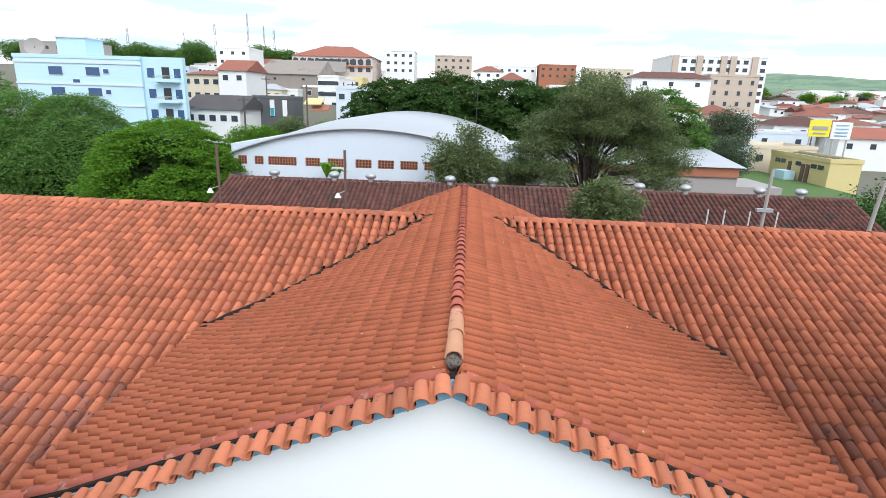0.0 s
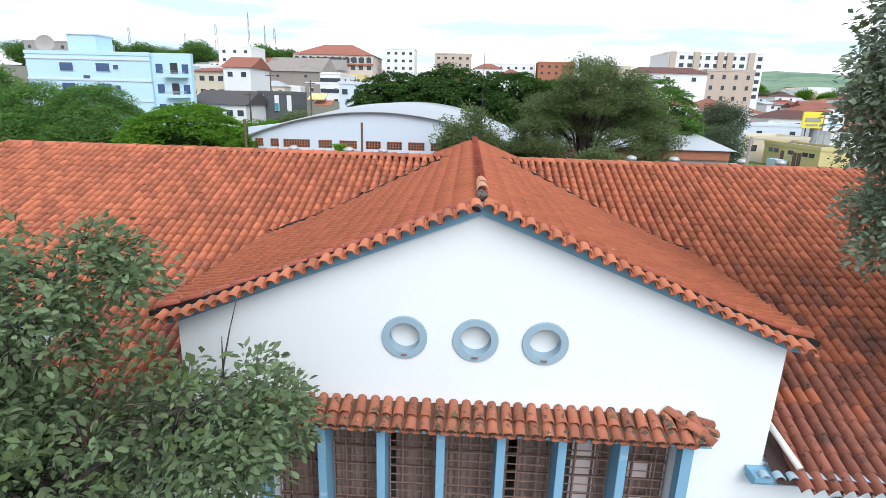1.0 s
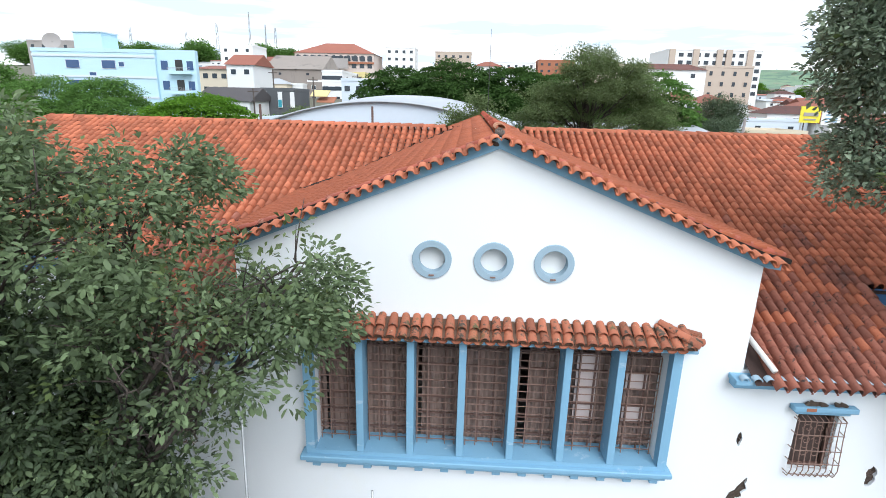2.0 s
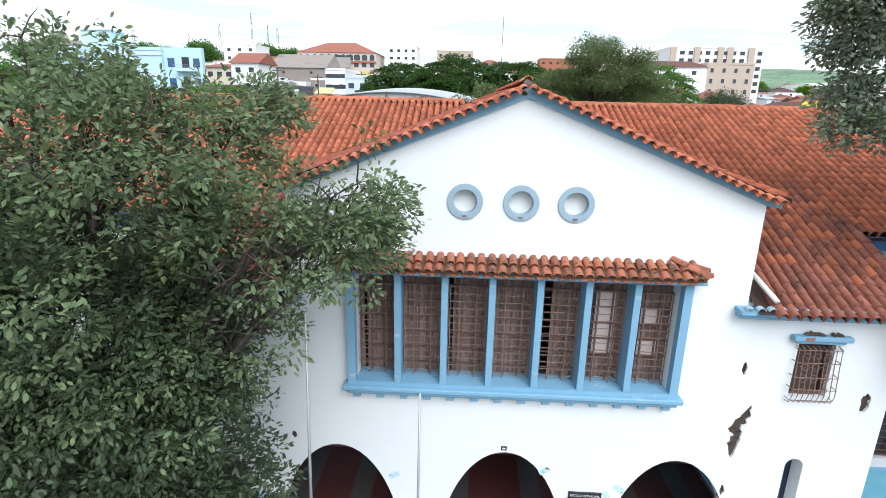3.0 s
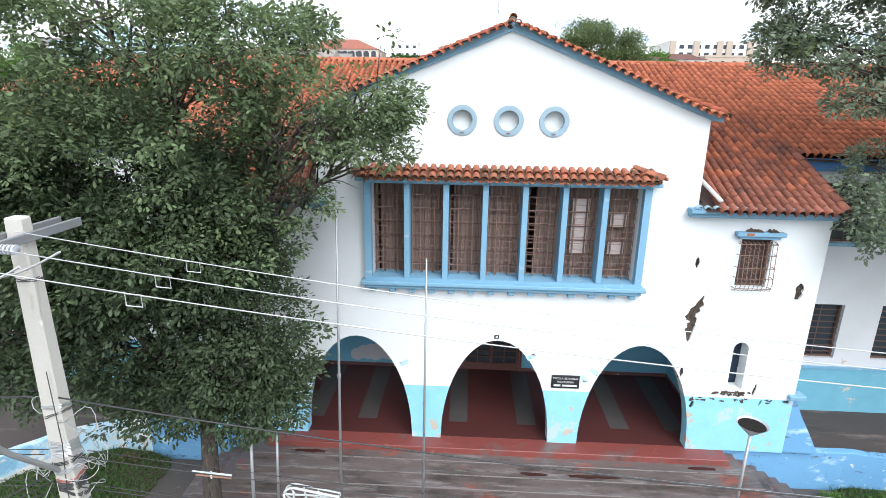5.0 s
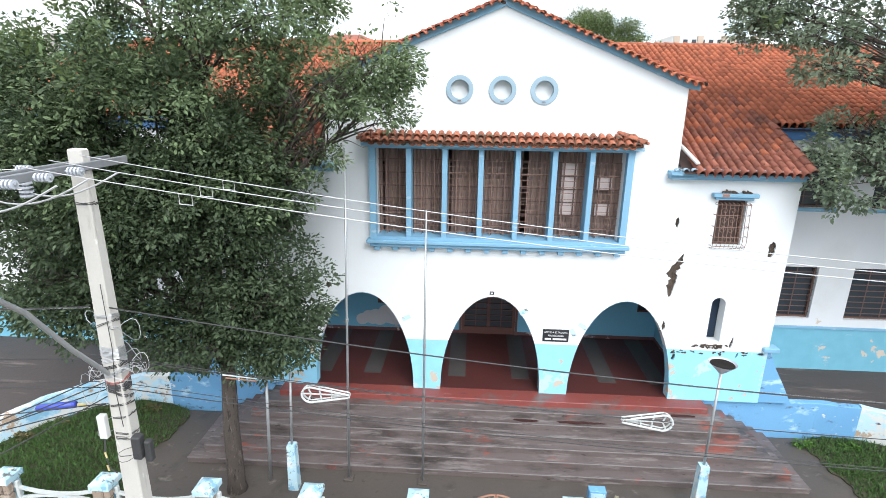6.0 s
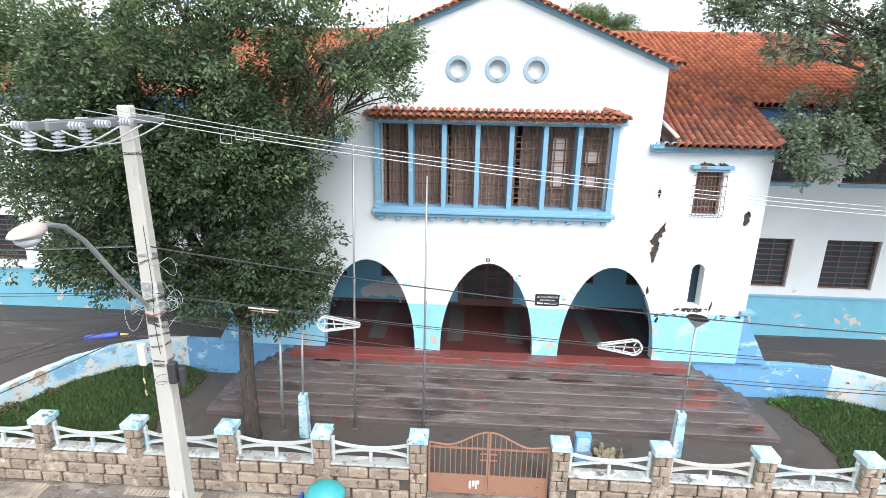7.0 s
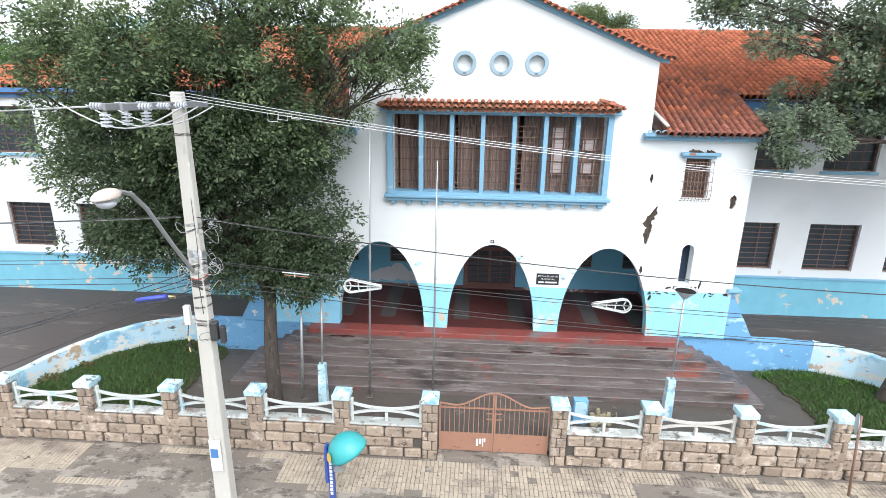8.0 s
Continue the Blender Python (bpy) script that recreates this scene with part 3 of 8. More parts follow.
holes += [NICHE, rect(5.48, 6.18, 4.50, 5.66)]
holes += [rect(-6.18, -5.48, 4.50, 5.66)]
random.seed(21)


def scar(cx, cz, w, h, lean=0.0, n=18):
    """A ragged hole in the plaster, taller than wide."""
    out = []
    for k in range(n):
        a = k * math.tau / n
        r = 0.7 + 0.5 * random.random()
        out.append((cx + w / 2 * math.cos(a) * r + lean * math.sin(a) * h / 2, cz + h / 2 * math.sin(a) * (0.85 + 0.25 * random.random())))
    return out


def bolt(spine):
    """A ragged crack along a bent spine of (x, z, width)."""
    left, right = [], []
    for (x0, z0, w0), (x1, z1, w1) in zip(spine, spine[1:]):
        for k in range(4):
            f = k / 4
            x, z, w = x0 + (x1 - x0) * f, z0 + (z1 - z0) * f, w0 + (w1 - w0) * f
            left.append((x - w * random.uniform(0.35, 0.65), z + random.uniform(-0.01, 0.01)))
            right.append((x + w * random.uniform(0.35, 0.65), z + random.uniform(-0.01, 0.01)))
    return left + [spine[-1][:2]] + right[::-1]


SCARS = [bolt([(4.83, 4.24, 0.02), (4.74, 3.98, 0.20), (4.58, 3.68, 0.28), (4.66, 3.55, 0.16), (4.60, 3.36, 0.22), (4.62, 3.00, 0.07)]), bolt([(4.56, 2.34, 0.02), (4.59, 2.2, 0.10), (4.56, 2.05, 0.03)]), scar(4.56, 5.05, 0.10, 0.28), scar(6.99, 4.40, 0.20, 0.46, 0.1), scar(6.42, 1.78, 0.07, 0.34, 0.15), scar(4.95, 1.30, 0.10, 0.20, 0.2), scar(6.62, 1.42, 0.05, 0.16, 0.3), scar(7.25, 1.47, 0.20, 0.09), scar(-4.5, 3.05, 0.12, 0.2), scar(-4.8, 4.02, 0.06, 0.1)]
holes += SCARS
front_wall = part("front_wall", plate(outline, holes, 0.0, 0.34), M_WALL, school, "white plaster front with a blue dado, cracked and peeling")

M_BRICKS = mat("exposed_rough_brick", (0.11, 0.078, 0.056), (0.035, 0.027, 0.022), 0.95, 6, 30, 1.0, dirt=(0.26, 0.21, 0.155), dirt_size=5, dirt_at=0.6)
for s in SCARS:
    xs_, zs_ = [p[0] for p in s], [p[1] for p in s]
    bm = bmesh.new()
    nx, nz = 8, 14
    g = [[bm.verts.new((min(xs_) - 0.03 + (max(xs_) - min(xs_) + 0.06) * i / nx, 0.015 + 0.06 * random.random(), min(zs_) - 0.03 + (max(zs_) - min(zs_) + 0.06) * j / nz)) for i in range(nx + 1)] for j in range(nz + 1)]
    for a, b in zip(g, g[1:]):
        for i in range(nx):
            bm.faces.new((a[i], a[i + 1], b[i + 1], b[i]))
    part("bare_masonry", bm, M_BRICKS, front_wall, "rough brown masonry bared by fallen plaster")

# shell behind the front
for s in (-1, 1):
    part("side_wall", box(s * WX - 0.15, s * WX + 0.15, 0.34, 2.0, -0.4, 6.6), M_WALL, school)
    part("gable_side_wall", box(s * 4.2 - 0.15, s * 4.2 + 0.15, 0.34, 5.0, 6.4, 8.45), M_WALL, school)
    part("porch_side_wall", box(s * 5.9 - 0.12, s * 5.9 + 0.12, 0.44, 4.4, -0.1, 3.55), M_PORCH, school)
PORCH_BACK = 3.75
M_DOOR = mat("red_brown_door_paint", (0.17, 0.07, 0.055), (0.12, 0.05, 0.04), 0.5, 3, 30, 0.1)
PORCH_WIN = ((-3.84, -3.12), (3.2, 3.94), (5.1, 5.7), (-5.7, -5.1))
part("porch_back_wall", plate(rect(-6.0, 6.0, -0.1, 3.55), [rect(-0.88, 0.98, -0.05, 2.3)] + [rect(a, b, 1.02, 2.2) for a, b in PORCH_WIN], PORCH_BACK, PORCH_BACK + 0.2), M_PORCH, school)
door = part("porch_door", plate(rect(-0.88, 0.98, -0.05, 2.3), [rect(-0.78, 0.0, 0.26, 1.56), rect(0.10, 0.88, 0.26, 1.56), rect(-0.78, 0.88, 1.70, 2.2)], PORCH_BACK + 0.02, PORCH_BACK + 0.10), M_DOOR, school, "brown double door with barred glazing")
for x in (-0.78, 0.10):
    part("pane", box(x, x + 0.78, PORCH_BACK + 0.07, PORCH_BACK + 0.08, 0.26, 1.56), M_GLASS, door)
    for k in range(1, 6):
        part("bar", box(x, x + 0.78, PORCH_BACK + 0.03, PORCH_BACK + 0.05, 0.26 + 0.217 * k - 0.016, 0.26 + 0.217 * k + 0.016), M_DOOR, door)
    part("bar", box(x + 0.375, x + 0.405, PORCH_BACK + 0.028, PORCH_BACK + 0.052, 0.26, 1.56), M_DOOR, door)
part("pane", box(-0.78, 0.88, PORCH_BACK + 0.07, PORCH_BACK + 0.08, 1.70, 2.2), M_GLASS, door)
part("door_frame", plate(rect(-0.96, 1.06, -0.05, 2.38), [rect(-0.885, 0.985, -0.048, 2.305)], PORCH_BACK - 0.04, PORCH_BACK - 0.002), M_DOOR, door)
for x0, x1 in PORCH_WIN:
    barred = part("porch_window", plate(rect(x0, x1, 1.02, 2.2), [rect(x0 + 0.05, x1 - 0.05, 1.07, 2.15)], PORCH_BACK + 0.04, PORCH_BACK + 0.10), M_FRAME, school)
    part("pane", box(x0, x1, PORCH_BACK + 0.12, PORCH_BACK + 0.13, 1.02, 2.2), M_GLASS, barred)
    for k in range(1, 5):
        part("bar", box(x0 + 0.05, x1 - 0.05, PORCH_BACK + 0.05, PORCH_BACK + 0.06, 1.07 + 0.21 * k, 1.085 + 0.21 * k), M_IRON, barred)
M_CLOUD = mat("painted_cloud", (0.60, 0.62, 0.64), (0.48, 0.46, 0.46), 0.9, 2, 20, 0.05)
bm = bmesh.new()
random.seed(2)
for k in range(14):
    f = k / 13
    bmesh.ops.create_circle(bm, cap_ends=True, segments=18, radius=random.uniform(0.13, 0.22) + 0.08 * math.sin(f * math.pi), matrix=pose(-4.4 + 1.6 * f, PORCH_BACK - 0.004 - 0.0004 * k, 0.40 + 0.30 * math.sin(f * math.pi) * random.random(), 90, 0, 0))
part("cloud_mural", bm, M_CLOUD, school, "white cloud painted on the blue porch wall")
part("porch_ceiling", box(-6.0, 6.0, 0.34, 4.6, 3.55, 3.65), M_WHITE, school)
# near-black sheet painted as the unlit depth behind the porch
part("back_room_shade", box(-6.0, 6.0, 5.6, 5.7, -0.1, 3.6), M_DARK, school)
part("upper_floor", box(-7.2, 7.2, 0.34, 13.8, 4.05, 4.2), M_WHITE, school)
part("room_partition", box(-7.2, 7.2, 3.2, 3.3, 4.2, 7.3), M_CURTAIN, school)
part("rear_wall", box(-20.4, 20.4, 15.0, 15.3, -1.8, 7.2), M_WING, school)

# wings with their windows
WIN_X = [(7.95, 9.6), (10.6, 12.25), (13.25, 14.9), (15.9, 17.55)]
for s in (-1, 1):
    span = sorted((s * (WX + 0.15), s * 20.4))
    cuts = []
    for a, b in WIN_X:
        x0, x1 = sorted((s * a, s * b))
        cuts += [rect(x0, x1, 1.75, 3.37), rect(x0, x1, 5.14, 6.72)]
    # darker than the front wall, the shade being in the paint
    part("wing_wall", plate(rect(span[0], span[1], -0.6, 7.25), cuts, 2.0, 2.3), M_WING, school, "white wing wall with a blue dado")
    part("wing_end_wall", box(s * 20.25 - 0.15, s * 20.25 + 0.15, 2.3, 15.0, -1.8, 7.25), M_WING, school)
    part("dado_ledge", box(span[0], span[1], 1.955, 2.0, 1.43, 1.50), M_BLUE, school)
    # the wing rooms' shade is a near-black sheet behind the windows
    part("interior_shade_sheet", box(span[0] + 0.2, span[1] - 0.2, 4.2, 4.3, -0.6, 7.2), M_DARK, school)


def barred_window(x0, x1, z0, z1, y, rows, cols, parent, sill=True):
    win = part("window", plate(rect(x0, x1, z0, z1), [rect(x0 + 0.05, x1 - 0.05, z0 + 0.05, z1 - 0.05)], y + 0.05, y + 0.12), M_FRAME, parent)
    part("pane", box(x0 + 0.04, x1 - 0.04, y + 0.14, y + 0.15, z0 + 0.04, z1 - 0.04), M_GLASS, win)
    for k in range(1, rows):
        z = z0 + (z1 - z0) * k / rows
        part("bar", box(x0, x1, y + 0.015, y + 0.035, z - 0.012, z + 0.012), M_FRAME, win)
    for k in range(1, cols):
        x = x0 + (x1 - x0) * k / cols
        part("bar", box(x - 0.012, x + 0.012, y + 0.036, y + 0.05, z0, z1), M_FRAME, win)
    if sill:
        part("sill", box(x0 - 0.08, x1 + 0.08, y - 0.14, y + 0.02, z0 - 0.10, z0 - 0.004, 0.01), M_BLUE, win)


for s in (-1, 1):
    for a, b in WIN_X:
        x0, x1 = sorted((s * a, s * b))
        barred_window(x0, x1, 1.75, 3.37, 2.06, 9, 3, school, False)
        barred_window(x0, x1, 5.14, 6.72, 2.06, 5, 4, school, True)

# flared blue foot at the outer corners
for s in (-1, 1):
    bm = prism([(s * (WX - 0.01), 0.02), (s * (8.30), 0.02), (s * 7.98, 0.62), (s * 7.70, 1.1), (s * (WX + 0.06), 1.58), (s * (WX - 0.01), 1.58)], 0.0, 1.6, "z")
    for v in bm.verts:
        v.co = Vector((v.co.x, v.co.z + 0.003, v.co.y))
    bmesh.ops.recalc_face_normals(bm, faces=bm.faces)
    part("corner_foot", bm, M_LOWWALL, school, "flared blue foot of the corner")

# round niches
for x in CIRC:
    bm = bmesh.new()
    n = 48
    prof = [(0.221, 0.155), (0.221, -0.028), (0.226, -0.034), (0.326, -0.034), (0.332, -0.028), (0.332, 0.002)]
    rings = [[bm.verts.new((x + r * math.cos(k * math.tau / n), y, 8.2 + r * math.sin(k * math.tau / n))) for k in range(n)] for r, y in prof]
    for r0, r1 in zip(rings, rings[1:]):
        for k in range(n):
            bm.faces.new((r0[k], r0[(k + 1) % n], r1[(k + 1) % n], r1[k]))
    bmesh.ops.recalc_face_normals(bm, faces=bm.faces)
    ring = part("round_niche", bm, M_RING, school, "round niche with a grey-blue moulded ring")
    part("niche_back", box(x - 0.24, x + 0.24, 0.16, 0.30, 7.96, 8.44), M_WHITE, ring)
    part("bracket", box(x - 0.05, x + 0.04, -0.06, -0.035, 7.925, 7.945), M_IRON, ring)

# window bay
bay = part("window_bay", plate(rect(-3.26, 3.26, 4.44, 6.92), [rect(BAY[0], BAY[1], 4.52, BAY[3])], -0.20, -0.003), M_BLUE, school, "blue moulded bay of seven barred windows")
part("sill", box(-3.36, 3.36, -0.30, -0.003, 4.34, 4.437, 0.015), M_BLUE, bay)
part("sill_moulding", box(-3.28, 3.28, -0.22, -0.003, 4.24, 4.337, 0.015), M_BLUE, bay)
for k in range(14):
    x = -3.1 + 6.2 * k / 13
    part("dentil", box(x - 0.075, x + 0.075, -0.16, -0.003, 4.13, 4.237, 0.01), M_BLUE, bay)
part("inner_sill", box(BAY[0], BAY[1], -0.18, 0.42, 4.46, 4.518), M_BLUE, bay)
PITCH = (BAY[1] - BAY[0] + 0.13) / 7
random.seed(4)
for k in range(7):
    x0 = BAY[0] + PITCH * k
    x1 = x0 + PITCH - 0.13
    if k < 6:
        part("mullion", box(x1, x1 + 0.13, -0.197, 0.28, 4.521, BAY[3] - 0.001, 0.008), M_BLUE, bay)
    grille = part("grille", box(x0 + 0.03, x0 + 0.045, 0.16, 0.175, 4.52, 6.5), M_IRON, bay, "rusty iron window grille")
    for xx in (x0 + 0.22, x1 - 0.22, x1 - 0.045):
        part("bar", box(xx, xx + 0.014, 0.16, 0.175, 4.52, 6.5), M_IRON, grille)
    for j in range(13):
        z = 4.60 + 0.155 * j
        part("bar", box(x0 + 0.02, x1 - 0.02, 0.176, 0.19, z, z + 0.014), M_IRON, grille)
    for xx in (x0 + 0.24, x1 - 0.26):
        part("frame_bar", box(xx, xx + 0.03, 0.27, 0.30, 4.52, 6.77), M_FRAME, grille)
    for j in range(6):
        z = 4.75 + 0.34 * j
        part("frame_bar", box(x0, x1, 0.272, 0.298, z, z + 0.025), M_FRAME, grille)
    bm = bmesh.new()
    cols = [(x0 - 0.06 + (x1 - x0 + 0.12) * j / 40, 0.44 + 0.035 * math.sin(j * 1.3 + k) + 0.02 * math.sin(j * 0.47 + 2 * k)) for j in range(41)]
    low, high = [bm.verts.new((x, y, 4.45)) for x, y in cols], [bm.verts.new((x, y + 0.01, 6.9)) for x, y in cols]
    gap = {2: (3, 7), 4: (8, 15), 0: (6, 9)}.get(k, (99, 99))
    for j in range(40):
        if not gap[0] <= j < gap[1]:
            bm.faces.new((low[j], low[j + 1], high[j + 1], high[j]))
    part("curtain", bm, M_CURTAIN, bay, "drawn brown curtain", True)
    if k in (5, 6):
        for j in range(4 if k == 5 else 2):
            z = 5.11 + 0.34 * (j if k == 5 else j * 2)
            part("pale_pane", box(x0 + 0.20, x1 - 0.20, 0.303, 0.31, z, z + 0.31), M_PALEPANE, grille, "pale frosted pane")
part("niche_lining", box(5.6, 6.25, 0.36, 0.42, 1.6, 3.2), mat("dark_slate_blue_paint", (0.012, 0.026, 0.05), (0.02, 0.04, 0.07), 0.7), school, "dark blue back of the niche")

# small barred window on the annex
for s in (-1, 1):
    sw = part("annex_window", plate(rect(s * 5.83 - 0.35, s * 5.83 + 0.35, 4.50, 5.66), [rect(s * 5.83 - 0.30, s * 5.83 + 0.30, 4.55, 5.61)], 0.10, 0.16), M_FRAME, school, "small window behind a bulging rusty grille")
    part("pane", box(s * 5.83 - 0.34, s * 5.83 + 0.34, 0.20, 0.21, 4.5, 5.66), M_SHUTTER, sw, "dark brown shutter")
    part("hood", box(s * 5.83 - 0.55, s * 5.83 + 0.55, -0.16, -0.003, 5.74, 5.84, 0.015), M_BLUE, sw)
    part("hood_moulding", box(s * 5.83 - 0.46, s * 5.83 + 0.46, -0.10, -0.003, 5.67, 5.738, 0.01), M_BLUE, sw)
    for j in range(9):
        x = s * 5.83 - 0.40 + 0.1 * j
        part("bar", tube([(x, -0.01, 5.60), (x, -0.13, 5.58), (x, -0.15, 5.2), (x, -0.2, 4.62), (x, -0.13, 4.44), (x, -0.01, 4.42)], 0.009, 5), M_IRON, sw)
    for z, d in ((5.56, 0.14), (5.3, 0.155), (5.0, 0.175), (4.75, 0.195), (4.5, 0.16)):
        part("bar", tube([(s * 5.83 - 0.42, -0.01, z), (s * 5.83 - 0.41, -d, z), (s * 5.83 + 0.41, -d, z), (s * 5.83 + 0.42, -0.01, z)], 0.009, 5), M_IRON, sw)

# name plaque with its lettering, and the number plate
M_PLAQUE = mat("black_plaque", (0.015, 0.015, 0.017), (0.025, 0.025, 0.03), 0.5)
M_LETTER = mat("white_letter_paint", (0.72, 0.72, 0.72), (0.62, 0.62, 0.62), 0.6)
plaque = part("name_plaque", box(1.39, 2.09, -0.035, -0.003, 1.63, 1.99, 0.006), M_PLAQUE, school, "black name plaque with white lettering")


def lettering(text, cx, z, size, y, parent):
    cu = bpy.data.curves.new("lettering", "FONT")
    cu.body, cu.size, cu.align_x, cu.extrude = text, size, "CENTER", 0.002
    tmp = bpy.data.objects.new("lettering", cu)
    scene.collection.objects.link(tmp)
    me = bpy.data.meshes.new_from_object(tmp.evaluated_get(bpy.context.evaluated_depsgraph_get()))
    bpy.data.objects.remove(tmp)
    me.materials.append(M_LETTER)
    ob = new("lettering", me)
    ob.parent = parent
    ob.matrix_local = pose(cx, y, z, 90, 0, 0)


lettering("ESCOLA ESTADUAL", 1.74, 1.885, 0.072, -0.038, plaque)
lettering("PROFESSORA", 1.74, 1.785, 0.072, -0.038, plaque)
for x0, x1 in ((1.45, 1.62), (1.66, 2.03)):
    part("lettering_bar", box(x0, x1, -0.040, -0.034, 1.685, 1.735), M_LETTER, plaque)
number = part("number_plate", box(-0.10, 0.02, -0.02, -0.003, 2.93, 3.02), M_PLAQUE, school, "small dark number plate")
part("number_bar", box(-0.07, -0.01, -0.024, -0.018, 2.955, 2.995), M_LETTER, number)

for x, z, turn in ((-2.36, 2.16, -28), (0.84, 2.46, -30), (2.44, 2.10, 35), (2.2, 1.9, 60)):
    bm = box(-0.12, 0.12, -0.004, 0.004, -0.06, 0.06)
    bmesh.ops.transform(bm, matrix=pose(x, -0.003, z, 0, turn, 0), verts=bm.verts)
    part("paint_dab", bm, M_LIME, front_wall, "dab of pale blue touch-up paint")

# scrolls in the bulging grille of the annex windows
for s in (-1, 1):
    for j, z in enumerate((4.68, 4.92, 5.16, 5.40)):
        for k, dx in enumerate((-0.2, 0.0, 0.2)):
            pts = [(s * 5.83 + dx + (0.02 + 0.011 * i) * math.cos(i * 0.9 + j), -0.10, z + (0.02 + 0.011 * i) * math.sin(i * 0.9 + j)) for i in range(9)]
            part("scroll", tube(pts, 0.007, 5), M_IRON, school, "rusty iron scroll of the window grille")

# ---- roofs ----
RIDGE_Y, RIDGE_Z, SLOPE, RIDGE_X, KICK = 8.0, 9.93, 0.41, 13.5, 0.0057
G_TOP, G_BACK = 10.21, 10.7
COURSE, COL = 0.285, 0.20


def main_z(x, y):
    return min(RIDGE_Z - SLOPE * abs(RIDGE_Y - y) - KICK * max(0.0, 3.5 - y) ** 2, RIDGE_Z - SLOPE * (abs(x) - RIDGE_X))


def gable_z(x, y=0.0):
    a = abs(x)
    z = G_TOP - 0.405 * a + (0.035 * (a - 3.0) ** 2 if a > 3.0 else 0)
    return z if y <= G_BACK else -9.0


def eave_y(x):
    return 1.80 if abs(x) > 7.38 else -0.40


def open_main(x, y):
    """Whether the main roof, not the gable roof, is uppermost here."""
    return abs(x) > 4.75 or main_z(x, y) > gable_z(x, y) + 0.01


main_roof = part("main_roof", bmesh.new(), M_UNDER, school, "long hipped roof of red roll tiles")
bm = bmesh.new()
E_X, E_Y0, E_Y1 = 20.3, 1.80, 14.9


def quad(pts, drop=0.05):
    vs = [bm.verts.new((x, y, main_z(x, y) - drop)) for x, y in pts]
    bm.faces.new(vs)


for s in (-1, 1):
    quad([(s * RIDGE_X, RIDGE_Y), (s * 4.72, RIDGE_Y), (s * 4.72, E_Y0), (s * E_X, E_Y0)])
    quad([(s * 4.42, E_Y0), (s * 7.36, E_Y0), (s * 7.36, -0.38), (s * 4.42, -0.38)], 0.07)
    quad([(s * RIDGE_X, RIDGE_Y), (s * E_X, E_Y0), (s * E_X, E_Y1)])
quad([(-4.72, RIDGE_Y), (4.72, RIDGE_Y), (4.72, 4.0), (-4.72, 4.0)], 0.07)
quad([(-RIDGE_X, RIDGE_Y), (RIDGE_X, RIDGE_Y), (E_X, E_Y1), (-E_X, E_Y1)])
bm.to_mesh(main_roof.data)
bm.free()

cosr = 1 / math.hypot(1, SLOPE)
front, dark, rest = [], [], []
random.seed(11)
ncol = int(E_X / COL)
for i in range(-ncol, ncol + 1):
    x = i * COL
    k = 0
    while True:
        y = RIDGE_Y - 0.02 - k * COURSE * cosr
        k += 1
        if y - 0.32 < eave_y(x) - 0.12:
            break
        if abs(x) - RIDGE_X > RIDGE_Y - y + 0.1:
            continue
        if not open_main(x, y - 0.2):
            continue
        m = basis((x, y, RIDGE_Z - SLOPE * (RIDGE_Y - y) - KICK * max(0.0, 3.5 - y) ** 2), (1, 0, 0), (0, -1, -SLOPE - 2 * KICK * max(0.0, 3.5 - y)), 0.8)
        (dark if abs(x) < 7.7 and y < 2.2 + random.uniform(-1.9, 1.9) else front).append(m)
for i in range(-ncol, ncol + 1):
    for k in range(28):
        x, y = i * COL, RIDGE_Y + 0.02 + k * COURSE * cosr
        if y + 0.36 < E_Y1 + 0.1 and abs(x) - RIDGE_X < y - RIDGE_Y + 0.1 and (abs(x) > 4.75 or main_z(x, y + 0.2) > gable_z(x, y + 0.2)):
            rest.append(basis((x, y, RIDGE_Z - SLOPE * (y - RIDGE_Y)), (-1, 0, 0), (0, 1, -SLOPE), 0.8))
for s in (-1, 1):
    for i in range(-37, 38):
        for k in range(28):
            y, x = RIDGE_Y + i * COL, s * (RIDGE_X + 0.02 + k * COURSE * cosr)
            if abs(x) < E_X - 0.3 and abs(y - RIDGE_Y) < abs(x) - RIDGE_X + 0.2:
                rest.append(basis((x, y, RIDGE_Z - SLOPE * (abs(x) - RIDGE_X)), (0, s, 0), (s, 0, -SLOPE), 0.8))
front.sort(key=lambda m: abs(abs(m.translation.x) - 5.2) + 0.6 * abs(m.translation.y - 4.0))
pieces("roof_tile", *TILE, front, M_TILE, main_roof, 300)
joined("rear_tiles", *TILE, rest, M_TILE, main_roof)
annex_roof = part("annex_roof", box(-7.3, 7.3, 0.5, 0.56, 6.3, 6.36), M_UNDER, school, "low eaves of dark weathered tiles beside the gable")
dark.sort(key=lambda m: -m.translation.x)
pieces("roof_tile", *TILE, dark, M_TILE_D, annex_roof, 300)

